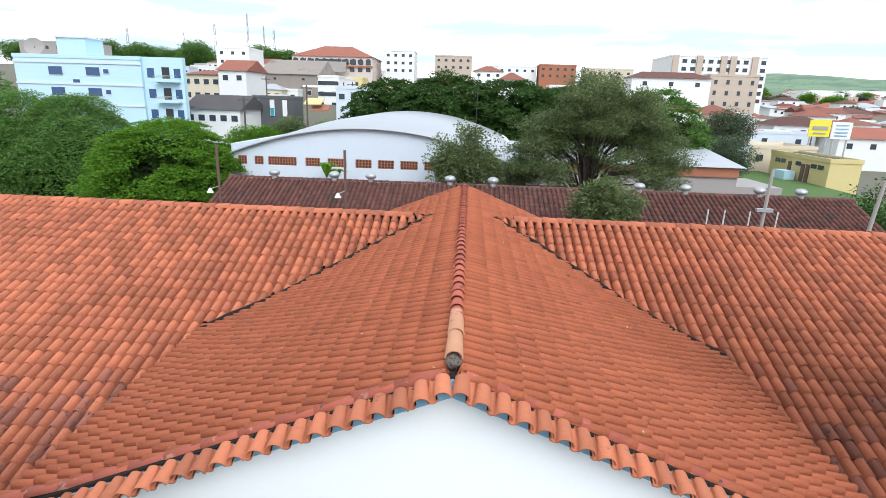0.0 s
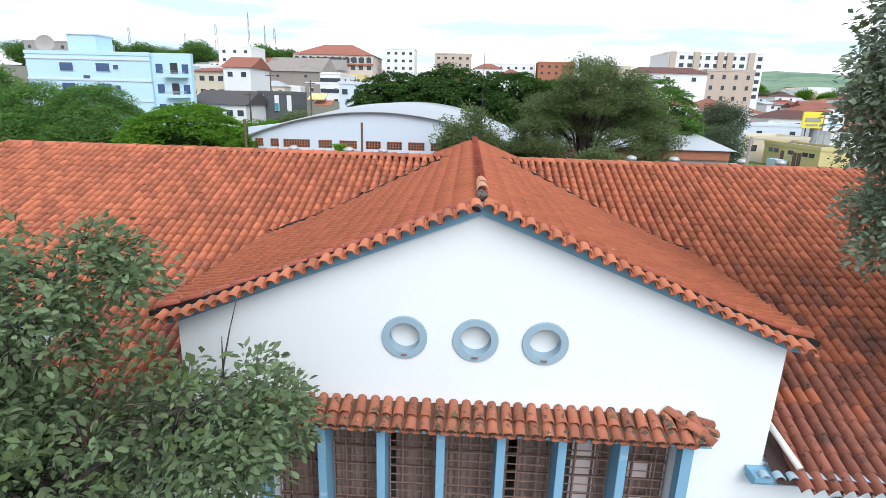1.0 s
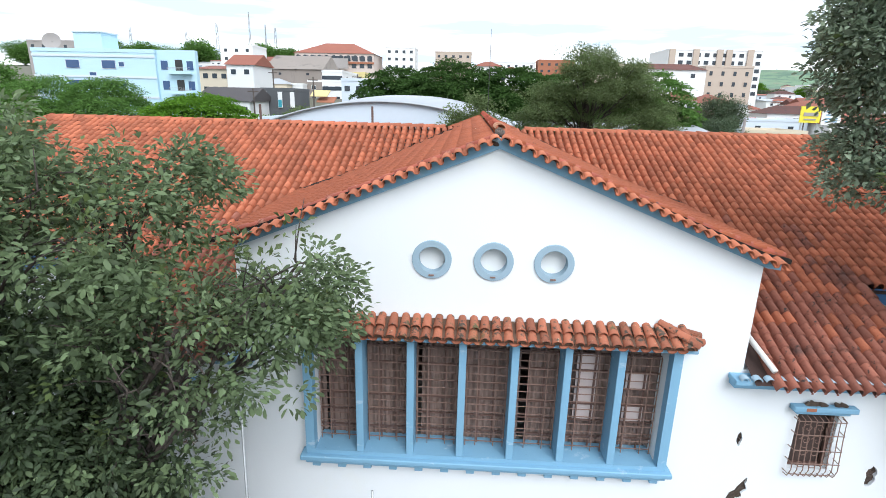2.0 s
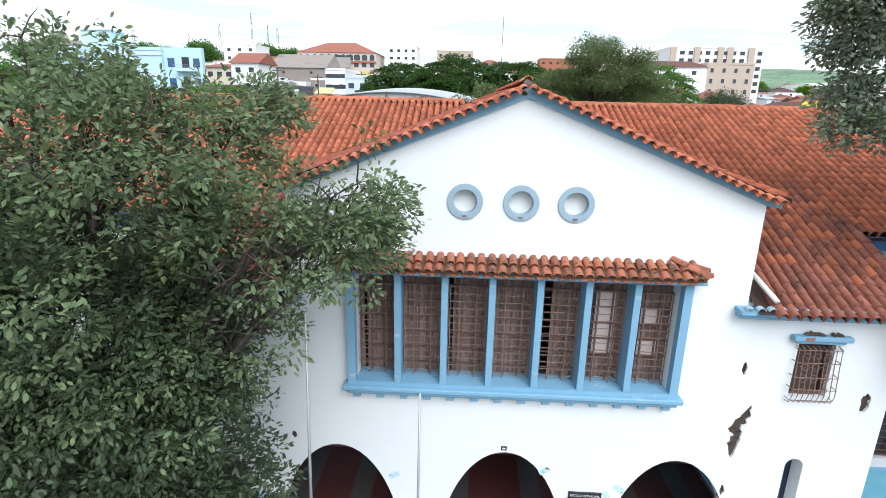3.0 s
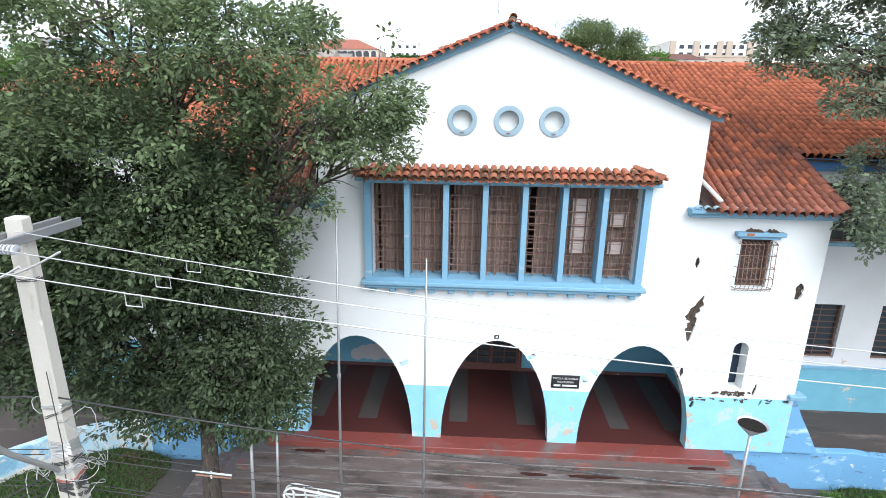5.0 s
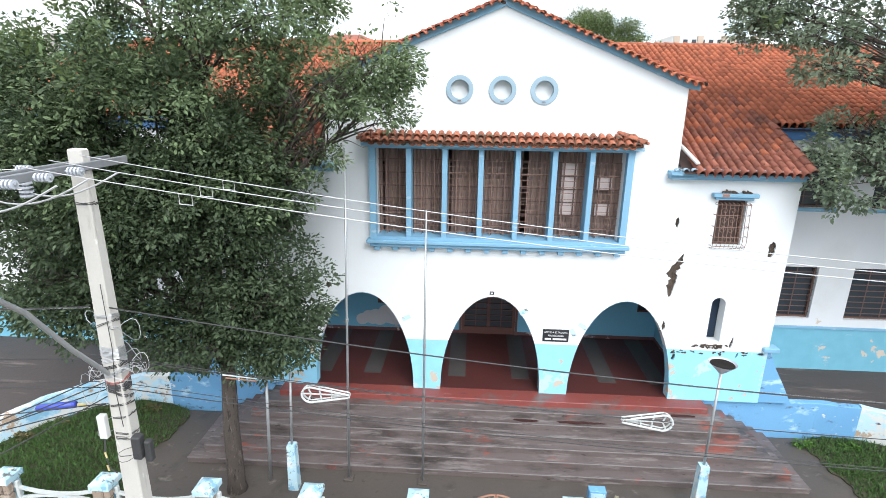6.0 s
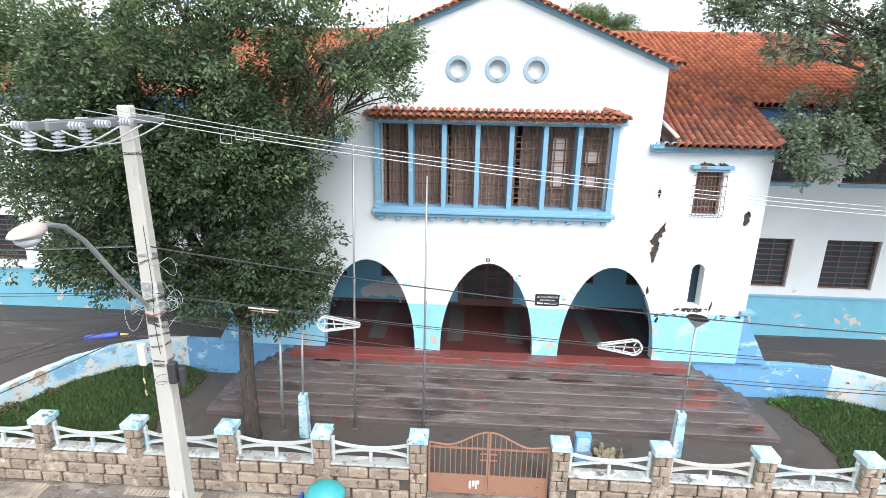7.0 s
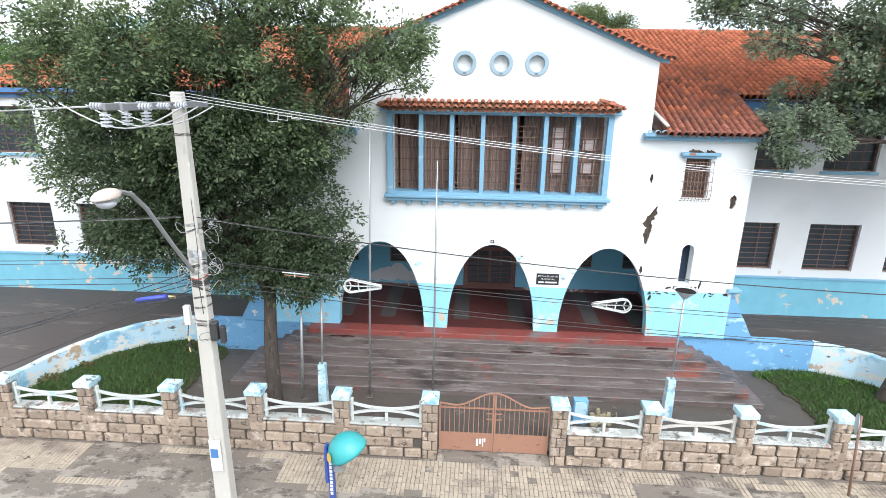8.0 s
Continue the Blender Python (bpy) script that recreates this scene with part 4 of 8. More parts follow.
gable_roof = part("gable_roof", bmesh.new(), M_UNDER, school, "steep gable roof of orange roll tiles")
bm = bmesh.new()
for s in (-1, 1):
    prev = None
    for k in range(13):
        x = s * 4.7 * k / 12
        row = [bm.verts.new((x, -0.05, gable_z(x) - 0.05)), bm.verts.new((x, G_BACK, gable_z(x) - 0.05))]
        if prev:
            bm.faces.new((prev[0], row[0], row[1], prev[1]) if s > 0 else (prev[0], prev[1], row[1], row[0]))
        prev = row
bm.to_mesh(gable_roof.data)
bm.free()
gfront = []
for s in (-1, 1):
    dist, a = 0.0, 0.05
    while a < 4.55:
        z0, z1 = gable_z(a), gable_z(a + 0.30)
        run = math.hypot(0.30, z1 - z0)
        down = Vector((s * 0.30, 0, z1 - z0)).normalized()
        for j in range(65):
            y = 0.08 + 0.165 * j
            if y > G_BACK - 0.05:
                continue
            if a + 0.2 < 4.75 and main_z(a + 0.2, y) > gable_z(a + 0.2, y) + 0.0:
                continue
            gfront.append(basis((s * a, y, z0), (0, s, 0), down, 0.7))
        a += COURSE * 0.30 / run
gfront.sort(key=lambda m: m.translation.y + 0.35 * abs(m.translation.x))
pieces("roof_tile", *roof_tile(0.165, 0.35, 0.058, COVER), gfront, M_TILE_G, gable_roof, 300)
part("rear_gable_wall", plate([(-3.6, 8.6), (3.6, 8.6), (3.6, 8.70), (0, G_TOP - 0.07), (-3.6, 8.70)], [], G_BACK - 0.3, G_BACK - 0.12), M_WING, school)


def cap_row(a, b, parent, material, step=0.34, r=(0.10, 0.118), lift=0.0):
    """Half-round ridge tiles from a to b, each overlapping the next."""
    a, b = Vector(a), Vector(b)
    n = max(1, round((b - a).length / step))
    d = (b - a).normalized()
    side = d.cross(Vector((0, 0, 1))).normalized()
    vs, fs = barrel_tile(r[0], r[1], step * 1.18)
    ps = [basis(a + (b - a) * k / n + Vector((0, 0, lift)), -side, d, 1.2) for k in range(n)]
    pieces("ridge_tile", vs, fs, ps, material, parent)


cap_row((-RIDGE_X, RIDGE_Y, RIDGE_Z + 0.0), (-1.25, RIDGE_Y, RIDGE_Z + 0.0), main_roof, M_TILE)
cap_row((RIDGE_X, RIDGE_Y, RIDGE_Z + 0.0), (1.25, RIDGE_Y, RIDGE_Z + 0.0), main_roof, M_TILE)
for s in (-1, 1):
    cap_row((s * E_X, E_Y0, main_z(E_X, E_Y0)), (s * RIDGE_X, RIDGE_Y, RIDGE_Z), main_roof, M_TILE)
    cap_row((s * E_X, E_Y1, main_z(E_X, E_Y1)), (s * RIDGE_X, RIDGE_Y, RIDGE_Z), main_roof, M_TILE)
    cap_row((s * 7.38, 1.85, main_z(7, 1.85) + 0.02), (s * 7.38, -0.42, main_z(7, -0.42) + 0.02), annex_roof, M_TILE_D)
    cap_row((s * 0.1, G_BACK - 0.0, G_TOP + 0.0), (s * 3.0, G_BACK - 0.0, gable_z(3.0) + 0.04), gable_roof, M_TILE_G, 0.34, (0.085, 0.095))
cap_row((0, G_BACK, G_TOP + 0.0), (0, 1.15, G_TOP + 0.0), gable_roof, M_CAP, 0.26, (0.066, 0.092), 0.10)
M_NEWCAP = mat("pale_sandy_cap_tile", (0.50, 0.27, 0.16), (0.40, 0.18, 0.10), 0.85, 4, 30, 0.4, dirt=(0.10, 0.07, 0.05), dirt_size=9, dirt_at=0.58)
cap_row((0, 1.22, G_TOP + 0.01), (0, 0.20, G_TOP + 0.01), gable_roof, M_NEWCAP, 0.5, (0.074, 0.088), 0.115)

random.seed(14)
M_LUMP = mat("grey_mortar", (0.13, 0.09, 0.07), (0.05, 0.042, 0.036), 0.95, 8, 40, 0.8, spec=0.2)
for k in range(5):
    lump = bmesh.new()
    bmesh.ops.create_icosphere(lump, subdivisions=2, radius=1, matrix=pose(random.uniform(-0.10, 0.10), random.uniform(-0.08, 0.06), G_TOP - 0.03 + random.uniform(-0.06, 0.05), random.uniform(0, 90), 0, random.uniform(0, 90)) @ Matrix.Diagonal((random.uniform(0.04, 0.08), random.uniform(0.04, 0.08), random.uniform(0.03, 0.06), 1)))
    part("mortar_lump", lump, M_LUMP, gable_roof, "lump of grey mortar at the ridge end", True)

plug = bmesh.new()
bmesh.ops.create_icosphere(plug, subdivisions=3, radius=1, matrix=pose(0.0, 0.19, G_TOP + 0.085) @ Matrix.Diagonal((0.078, 0.06, 0.075, 1)))
for v in plug.verts:
    v.co += v.normal * 0.022 * noise.noise(v.co * 22) + Vector((0, 0, 0.012 * noise.noise(v.co * 55)))
part("mortar_plug", plug, mat("pale_rough_mortar", (0.24, 0.19, 0.16), (0.12, 0.10, 0.085), 0.95, 9, 60, 1.0, wear=[((0.05, 0.045, 0.04), 14.0, 0.55, 0.06, (1, 1, 1))]), gable_roof, "rough grey mortar that closes the ridge end", True)

# valleys: dark mortar line where the two roofs meet
for s in (-1, 1):
    pts = []
    for k in range(15):
        y = RIDGE_Y - 0.05 - 3.9 * k / 14
        lo, hi = 0.3, 4.7
        for _ in range(30):
            mid = (lo + hi) / 2
            lo, hi = (mid, hi) if gable_z(mid, y) > main_z(mid, y) else (lo, mid)
        pts.append((s * (lo + random.uniform(-0.02, 0.02)), y, main_z(lo, y) + 0.06))
    part("valley_mortar", tube(pts, [0.05 + 0.035 * random.random() for _ in pts], 6), M_MORTAR, gable_roof, "blackened mortar in the roof valley")

# mortar seam across the gable roof in line with the main ridge
seam = [(1.55 * k / 10, RIDGE_Y - 0.12 + random.uniform(-0.03, 0.03), gable_z(1.55 * abs(k) / 10) + 0.055 + random.uniform(-0.012, 0.012)) for k in range(-10, 11)]
part("roof_seam", tube(seam, [random.uniform(0.018, 0.034) for _ in seam], 6), M_MORTAR, gable_roof, "dark mortar seam across the gable roof")

# verge of the gable: caps along the slope, a dark bed and a row of tiles laid outward
BED = plate([(-4.78, EAVE_G + 0.02), (-4.4, EAVE_G + 0.10), (0, APEX + 0.03), (4.4, EAVE_G + 0.10), (4.78, EAVE_G + 0.02), (4.78, EAVE_G + 0.10), (4.4, EAVE_G + 0.18), (0, APEX + 0.09), (-4.4, EAVE_G + 0.18), (-4.78, EAVE_G + 0.10)], [], -0.04, 0.05)
part("verge_bed", BED, M_MORTAR, gable_roof, "dark mortar bed under the verge tiles")
FASCIA = plate([(-4.62, EAVE_G - 0.08), (-4.4, EAVE_G - 0.05), (0, APEX - 0.105), (4.4, EAVE_G - 0.05), (4.62, EAVE_G - 0.08), (4.62, EAVE_G + 0.07), (4.4, EAVE_G + 0.13), (0, APEX + 0.075), (-4.4, EAVE_G + 0.13), (-4.62, EAVE_G + 0.07)], [], -0.06, -0.003)
part("verge_fascia", FASCIA, M_BLUE, gable_roof, "blue fascia band under the verge")
vs_b, fs_b = barrel_tile(0.066, 0.086, 0.34)
vs_v, fs_v = barrel_tile(0.070, 0.084, 0.27)
flip = Matrix.Rotation(math.pi, 4, "Y")
conv, conc, caps = [], [], []
random.seed(5)
for s in (-1, 1):
    slope = (APEX - EAVE_G) / GX
    tilt = math.degrees(math.atan(slope))
    for k in range(25):
        a = 0.09 + 0.185 * k
        z = APEX + 0.10 - slope * min(a, 4.25) - max(0, a - 4.25) * 0.22
        y = -0.025 + random.uniform(-0.012, 0.012)
        conv.append(pose(s * a, y, z, 12, s * tilt * 0.6 + random.uniform(-3, 3), random.uniform(-2, 2)))
        conc.append(pose(s * (a + 0.0925), y, z - slope * 0.0925 + 0.030, 12, s * tilt * 0.6, 0) @ flip)
    n = 12
    for k in range(n):
        a = 0.10 + 4.55 * k / n
        z = gable_z(a) + 0.035
        z1 = gable_z(a + 0.38) + 0.035
        caps.append(basis((s * a, 0.075, z), (0, s, 0), (s * 0.38, 0, z1 - z), 1.0))
pieces("verge_tile", vs_v, fs_v, conv, M_VERGE, gable_roof)
pieces("verge_channel_tile", *barrel_tile(0.042, 0.05, 0.26), conc, M_VERGE, gable_roof)
cv, cf = barrel_tile(0.062, 0.072, 0.44)
pieces("verge_cap_tile", cv, cf, caps, M_CAP, gable_roof)

# awning over the window bay
awning = part("awning", prism([(-0.003, 6.93), (-0.42, 6.93), (-0.44, 6.98), (-0.003, 7.14)], -3.36, 3.36), mat("brown_awning_mortar", (0.16, 0.085, 0.05), (0.07, 0.045, 0.032), 0.95, 5, 40, 0.6), school, "narrow mossy tile awning over the window bay")
part("awning_board", box(-3.42, 3.42, -0.36, -0.003, 6.84, 6.927, 0.01), M_BLUE, awning)
conv, conc = [], []
random.seed(8)
for k in range(34):
    x = -3.22 + 6.44 * k / 33
    conv.append(pose(x + random.uniform(-0.008, 0.008), 0.02, 7.17, 18, random.uniform(-3, 3), random.uniform(-3, 3)))
    conv.append(pose(x, -0.15, 7.08, 23, 0, random.uniform(-4, 4)))
    if k < 33:
        conc.append(pose(x + 0.1, -0.14, 7.075, 21, 0, random.uniform(-4, 4)) @ flip)
for s in (-1, 1):
    for k in range(3):
        conv.append(basis((s * (2.84 + 0.15 * k), 0.0 - 0.13 * k, 7.24 - 0.06 * k), (s * 0.62, 0.62, 0), (s * 0.62, -0.62, -0.28), 2))
    for k in range(2):
        conv.append(basis((s * 3.20, -0.04 - 0.17 * k, 7.12 - 0.05 * k), (0, s, 0), (s, 0, -0.35), 2))
pieces("awning_tile", vs_b, fs_b, conv, M_MOSSY, awning)
pieces("awning_channel_tile", vs_b, fs_b, conc, M_MOSSY, awning)

# eaves of annexes and wings
for s in (-1, 1):
    x0, x1 = sorted((s * 4.17, s * 7.38))
    corn = part("annex_cornice", box(x0, x1, -0.20, -0.003, 6.17, 6.27, 0.01), M_BLUE, school, "blue moulded cornice under the annex eaves")
    part("cornice_top", box(x0 - 0.03, x1 + 0.03, -0.30, -0.003, 6.273, 6.37, 0.01), M_BLUE, corn)
    scal = [pose(x0 + 0.1 + 0.2 * k, -0.22, 6.40, 10, 0, 0) for k in range(16)]
    pieces("blue_eave_tile", *barrel_tile(0.07, 0.075, 0.13), scal, M_RING, corn)
    x0, x1 = sorted((s * 7.38, s * 20.8))
    eav = part("eave_board", box(x0, x1, 1.90, 1.96, 7.02, 7.34), M_DEEP, school, "deep blue boarded eaves of the wing")
    part("soffit", box(x0, x1, 1.962, 1.997, 7.03, 7.10), M_DEEP, eav)
    part("eave_end", prism([(-0.2, 6.3), (1.99, 6.3), (1.99, 7.33), (-0.2, 6.40)], s * 7.36 - 0.03, s * 7.36 + 0.03), M_WALL, school)
# loose white pipe offcuts lying in the corner of the annex roof
M_PVC = mat("white_pvc", (0.72, 0.70, 0.66), (0.62, 0.60, 0.56), 0.5)
pipe = tube([(4.52, 0.55, main_z(4.5, 0.55) + 0.15), (4.72, -0.32, main_z(4.7, -0.32) + 0.14)], 0.05, 10)
tagged(part("drain_pipe", pipe, M_PVC, smooth=True), "loose white plastic pipe lying on the annex tiles", "pipe")

# ---- street fence ----
FY = -4.60
fence = thing("street_fence", "low stone wall with pale blue capped posts and white railings", "fence")
POSTS = [s * (1.56 + 2.17 * k) for s in (-1, 1) for k in range(8)]


def block(w, h, d, r=0.018):
    b = bmesh.new()
    box(-w / 2, w / 2, -d / 2, d / 2, -h / 2, h / 2, r, b)
    vs = [tuple(v.co) for v in b.verts]
    fs = [tuple(v.index for v in f.verts) for f in b.faces]
    b.free()
    return vs, fs


near, far = [], []
random.seed(3)
for s in (-1, 1):
    x_a, x_b = s * 1.74, s * 17.0
    part("wall_core", box(min(x_a, x_b), max(x_a, x_b), FY - 0.11, FY + 0.13, -1.5, -0.50), M_JOINT, fence)
    part("wall_ledge", box(min(x_a, x_b), max(x_a, x_b), FY - 0.15, FY + 0.16, -0.497, -0.44, 0.015), M_LEDGE, fence, "dirty white painted ledge")
    for row in range(3):
        z = -1.36 + 0.143 + 0.284 * row
        x = 1.98 + (0.24 if row % 2 else 0)
        while x < 16.8:
            w = 0.455 + random.uniform(-0.07, 0.07)
            (near if x < 9 else far).append(pose(s * x, FY - 0.12 - random.uniform(0, 0.015), z, random.uniform(-1.5, 1.5), random.uniform(-1.2, 1.2), random.uniform(-1.5, 1.5)) @ Matrix.Diagonal((w / 0.46, 1, random.uniform(0.94, 1.03), 1)))
            x += w + 0.018
pieces("stone", *block(0.445, 0.258, 0.11, 0.026), near, M_STONE, fence, 300, False)
joined("far_stonework", *block(0.445, 0.258, 0.11, 0.026), far, M_STONE, fence, False)
for x in POSTS:
    post = part("post", box(x - 0.15, x + 0.15, FY - 0.15, FY + 0.15, -1.45, 0.19), M_JOINT, fence, "stone post with a pale blue cap")
    part("inner_face", box(x - 0.153, x + 0.153, FY - 0.02, FY + 0.165, -1.2, 0.195), M_PALE, post)
    for row in range(6):
        z = -1.24 + 0.262 * row
        split = 0.05 if row % 2 else -0.05
        part("stone", box(x - 0.185, x + split - 0.008, FY - 0.185, FY - 0.03, z - 0.121, z + 0.121, 0.022), M_STONE, post)
        part("stone", box(x + split + 0.008, x + 0.185, FY - 0.185, FY - 0.03, z - 0.121, z + 0.121, 0.022), M_STONE, post)
    bm = bmesh.new()
    rings = [[bm.verts.new((x + sx * r, FY + sy * r, z)) for sx, sy in ((-1, -1), (1, -1), (1, 1), (-1, 1))] for r, z in ((0.205, 0.20), (0.213, 0.208), (0.213, 0.325), (0.203, 0.34), (0.05, 0.425), (0.03, 0.43))]
    bm.faces.new(rings[0][::-1])
    bm.faces.new(rings[-1])
    for r0, r1 in zip(rings, rings[1:]):
        for k in range(4):
            bm.faces.new((r0[k], r0[(k + 1) % 4], r1[(k + 1) % 4], r1[k]))
    part("cap", bm, M_PALE, post, "pale blue painted cap")


def railing(xa, xb, M_CONC=M_CONC, words="white precast bow railing"):
    """A precast panel: two bowed rails that nearly touch in the middle, end posts and a centre prop."""
    xm, half = (xa + xb) / 2, (xb - xa) / 2
    rail = part("railing", box(xa + 0.17, xa + 0.24, FY - 0.04, FY + 0.04, -0.44, 0.17, 0.01), M_CONC, fence, words)
    part("end_post", box(xb - 0.24, xb - 0.17, FY - 0.04, FY + 0.04, -0.44, 0.17, 0.01), M_CONC, rail)
    part("prop", box(xm - 0.035, xm + 0.035, FY - 0.04, FY + 0.04, -0.44, -0.20, 0.01), M_CONC, rail)
    for sign, mid in ((1, -0.095), (-1, -0.143)):
        pts = [(xm + u * half, FY, mid + sign * 0.185 * abs(u) ** 2.0) for u in [k / 8 - 1 for k in range(17)]]
        bm = bmesh.new()
        rows = [[bm.verts.new((x, y + dy, z + dz)) for dy, dz in ((-0.032, -0.027), (0.032, -0.027), (0.032, 0.027), (-0.032, 0.027))] for x, y, z in pts]
        for r0, r1 in zip(rows, rows[1:]):
            for k in range(4):
                bm.faces.new((r0[k], r0[(k + 1) % 4], r1[(k + 1) % 4], r1[k]))
        bmesh.ops.recalc_face_normals(bm, faces=bm.faces)
        part("bowed_rail", bm, M_CONC, rail)


for s in (-1, 1):
    for k in range(7):
        a, b = sorted((s * (1.56 + 2.17 * k), s * (1.56 + 2.17 * (k + 1))))
        if s > 0 and k == 1:
            railing(a + 0.03, b - 0.03, M_POLE, "bare beige precast bow railing")
        else:
            railing(a + 0.03, b - 0.03)

# ---- gate ----
gate = thing("street_gate", "rusty salmon two-leaf iron gate, closed", "gate")
part("threshold", box(-1.37, 1.37, -4.85, -4.40, -1.5, -1.21, 0.01), M_BALD, gate)
for s in (-1, 1):
    leaf = part("gate_leaf", box(min(s * 0.015, s * 1.33), max(s * 0.015, s * 1.33), FY - 0.012, FY + 0.012, -1.17, -0.66), M_GATE, gate, "gate leaf with a sheet-metal foot")

    def top(u):
        return 0.10 + 0.36 * (0.5 + 0.5 * math.cos(math.pi * min(1, u / 0.95))) + 0.05 * max(0, (u - 0.95) / 0.38)

    pts = [(s * (0.02 + 1.31 * k / 16), FY, top(0.02 + 1.31 * k / 16)) for k in range(17)]
    part("top_rail", tube(pts, 0.022, 6), M_GATE, leaf)
    part("mid_rail", box(min(s * 0.02, s * 1.33), max(s * 0.02, s * 1.33), FY - 0.02, FY + 0.02, 0.02, 0.05), M_GATE, leaf)
    for x in (0.025, 1.32):
        part("stile", box(s * x - 0.02, s * x + 0.02, FY - 0.022, FY + 0.022, -1.19, top(x)), M_GATE, leaf)
    for k in range(1, 11):
        x = 0.02 + 1.3 * k / 11
        part("bar", box(s * x - 0.008, s * x + 0.008, FY - 0.008, FY + 0.008, -0.66, top(x)), M_GATE, leaf)
    for z in (-0.26, -0.10):
        part("bolt_bar", box(min(s * 0.03, s * 0.19), max(s * 0.03, s * 0.19), FY - 0.014, FY + 0.014, z - 0.012, z + 0.012), M_GATE, leaf)
for x, w, z, h in ((-0.42, 0.05, -1.02, 0.20), (-0.35, 0.06, -0.96, 0.15), (-0.27, 0.03, -1.03, 0.22), (-0.23, 0.04, -0.90, 0.10)):
    part("scuff_mark", box(x, x + w, FY - 0.02, FY - 0.0125, z, z + h), M_LETTER, gate, "worn white paint mark")

# ---- paving tiles ----
near, far = [], []
random.seed(9)
# areas where the ribbed tiles are still in place: x from, x to, y from, y to
TILED = ((-4.2, 3.4, -6.02, -4.9), (-5.1, -4.2, -5.85, -4.9), (-6.2, -5.1, -5.1, -4.9), (-8.3, -6.2, -4.98, -4.8), (3.4, 9.5, -5.16, -4.9), (5.55, 5.85, -7.3, -5.1), (7.0, 12.6, -6.4, -5.1), (-12.6, -10.2, -5.95, -4.9), (-10.2, -8.5, -6.32, -6.12), (-3.5, 1.5, -7.3, -6.6))
for i in range(-62, 63):
    for j in range(12):
        x, y = i * 0.203 + 0.1, -4.95 - 0.203 * j
        wob = 0.16 * noise.noise((x * 1.3, y * 1.3, 2.0))
        if not any(a < x + wob < b and c < y + wob < d for a, b, c, d in TILED) or random.random() < 0.012:
            continue
        (near if -3.4 < x < 3.5 and y > -6.1 else far).append(pose(x, y, WALK_Z - 0.008 + random.uniform(-0.003, 0.003), random.uniform(-0.6, 0.6), random.uniform(-0.6, 0.6), random.uniform(-0.8, 0.8)))
vs, fs = [], []
for k in range(2):
    b_vs, b_fs = block(0.091, 0.03, 0.192, 0.006)
    fs += [tuple(i + len(vs) for i in f) for f in b_fs]
    vs += [(x + (k - 0.5) * 0.1005, y, z) for x, y, z in b_vs]
pieces("paving_tile", vs, fs, near, M_PAVE, pavement, 300, False)
joined("far_paving", vs, fs, far, M_PAVE, pavement, False)

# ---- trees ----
# holds the shade of the yard tree's lower crown; some town trees too
LEAF_A = mat("dark_and_shaded_leaf", (0.062, 0.094, 0.046), (0.105, 0.145, 0.074), 0.6, 0.8, 3, 0.0, spread=0.45)
# the yard tree's upper leaves, light from above put in as paler olive
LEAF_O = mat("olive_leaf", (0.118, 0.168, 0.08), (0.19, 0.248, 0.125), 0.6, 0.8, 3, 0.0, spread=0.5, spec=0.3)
LEAF_R = mat("grey_olive_leaf", (0.165, 0.217, 0.145), (0.262, 0.318, 0.213), 0.6, 0.8, 3, 0.0, spread=0.4, spec=0.3)
LEAF_Y = mat("young_leaf", (0.09, 0.13, 0.042), (0.13, 0.17, 0.058), 0.5, 0.8, 3, 0.0, spread=0.35)
LEAF_B = mat("bright_leaf", (0.085, 0.20, 0.014), (0.135, 0.27, 0.026), 0.8, 0.5, 2, 0.0, spread=0.25, spec=0.15)
LEAF_D = mat("umbrella_leaf", (0.08, 0.175, 0.036), (0.135, 0.245, 0.055), 0.8, 0.5, 2, 0.0, spread=0.25, spec=0.15)
# own tone of the dusky trees; also the painted shade inside umbrella crowns
LEAF_E = mat("dusky_and_inner_shade_leaf", (0.040, 0.088, 0.020), (0.065, 0.125, 0.028), 0.8, 0.5, 2, 0.0, spread=0.25, spec=0.15)
LEAF_C = mat("grey_green_leaf", (0.165, 0.215, 0.085), (0.12, 0.165, 0.062), 0.7, 0.6, 2, 0.0, spread=0.25, spec=0.25)


for m in (LEAF_A, LEAF_O, LEAF_R, LEAF_Y, LEAF_B, LEAF_D, LEAF_E, LEAF_C):
    n, l = m.node_tree.nodes, m.node_tree.links
    thin = n.new("ShaderNodeBsdfTranslucent")
    l.new(n["Principled BSDF"].inputs["Base Color"].links[0].from_socket, thin.inputs["Color"])
    both = n.new("ShaderNodeMixShader")
    both.inputs["Fac"].default_value = 0.4
    l.new(n["Principled BSDF"].outputs["BSDF"], both.inputs[1])
    l.new(thin.outputs["BSDF"], both.inputs[2])
    l.new(both.outputs["Shader"], n["Material Output"].inputs["Surface"])


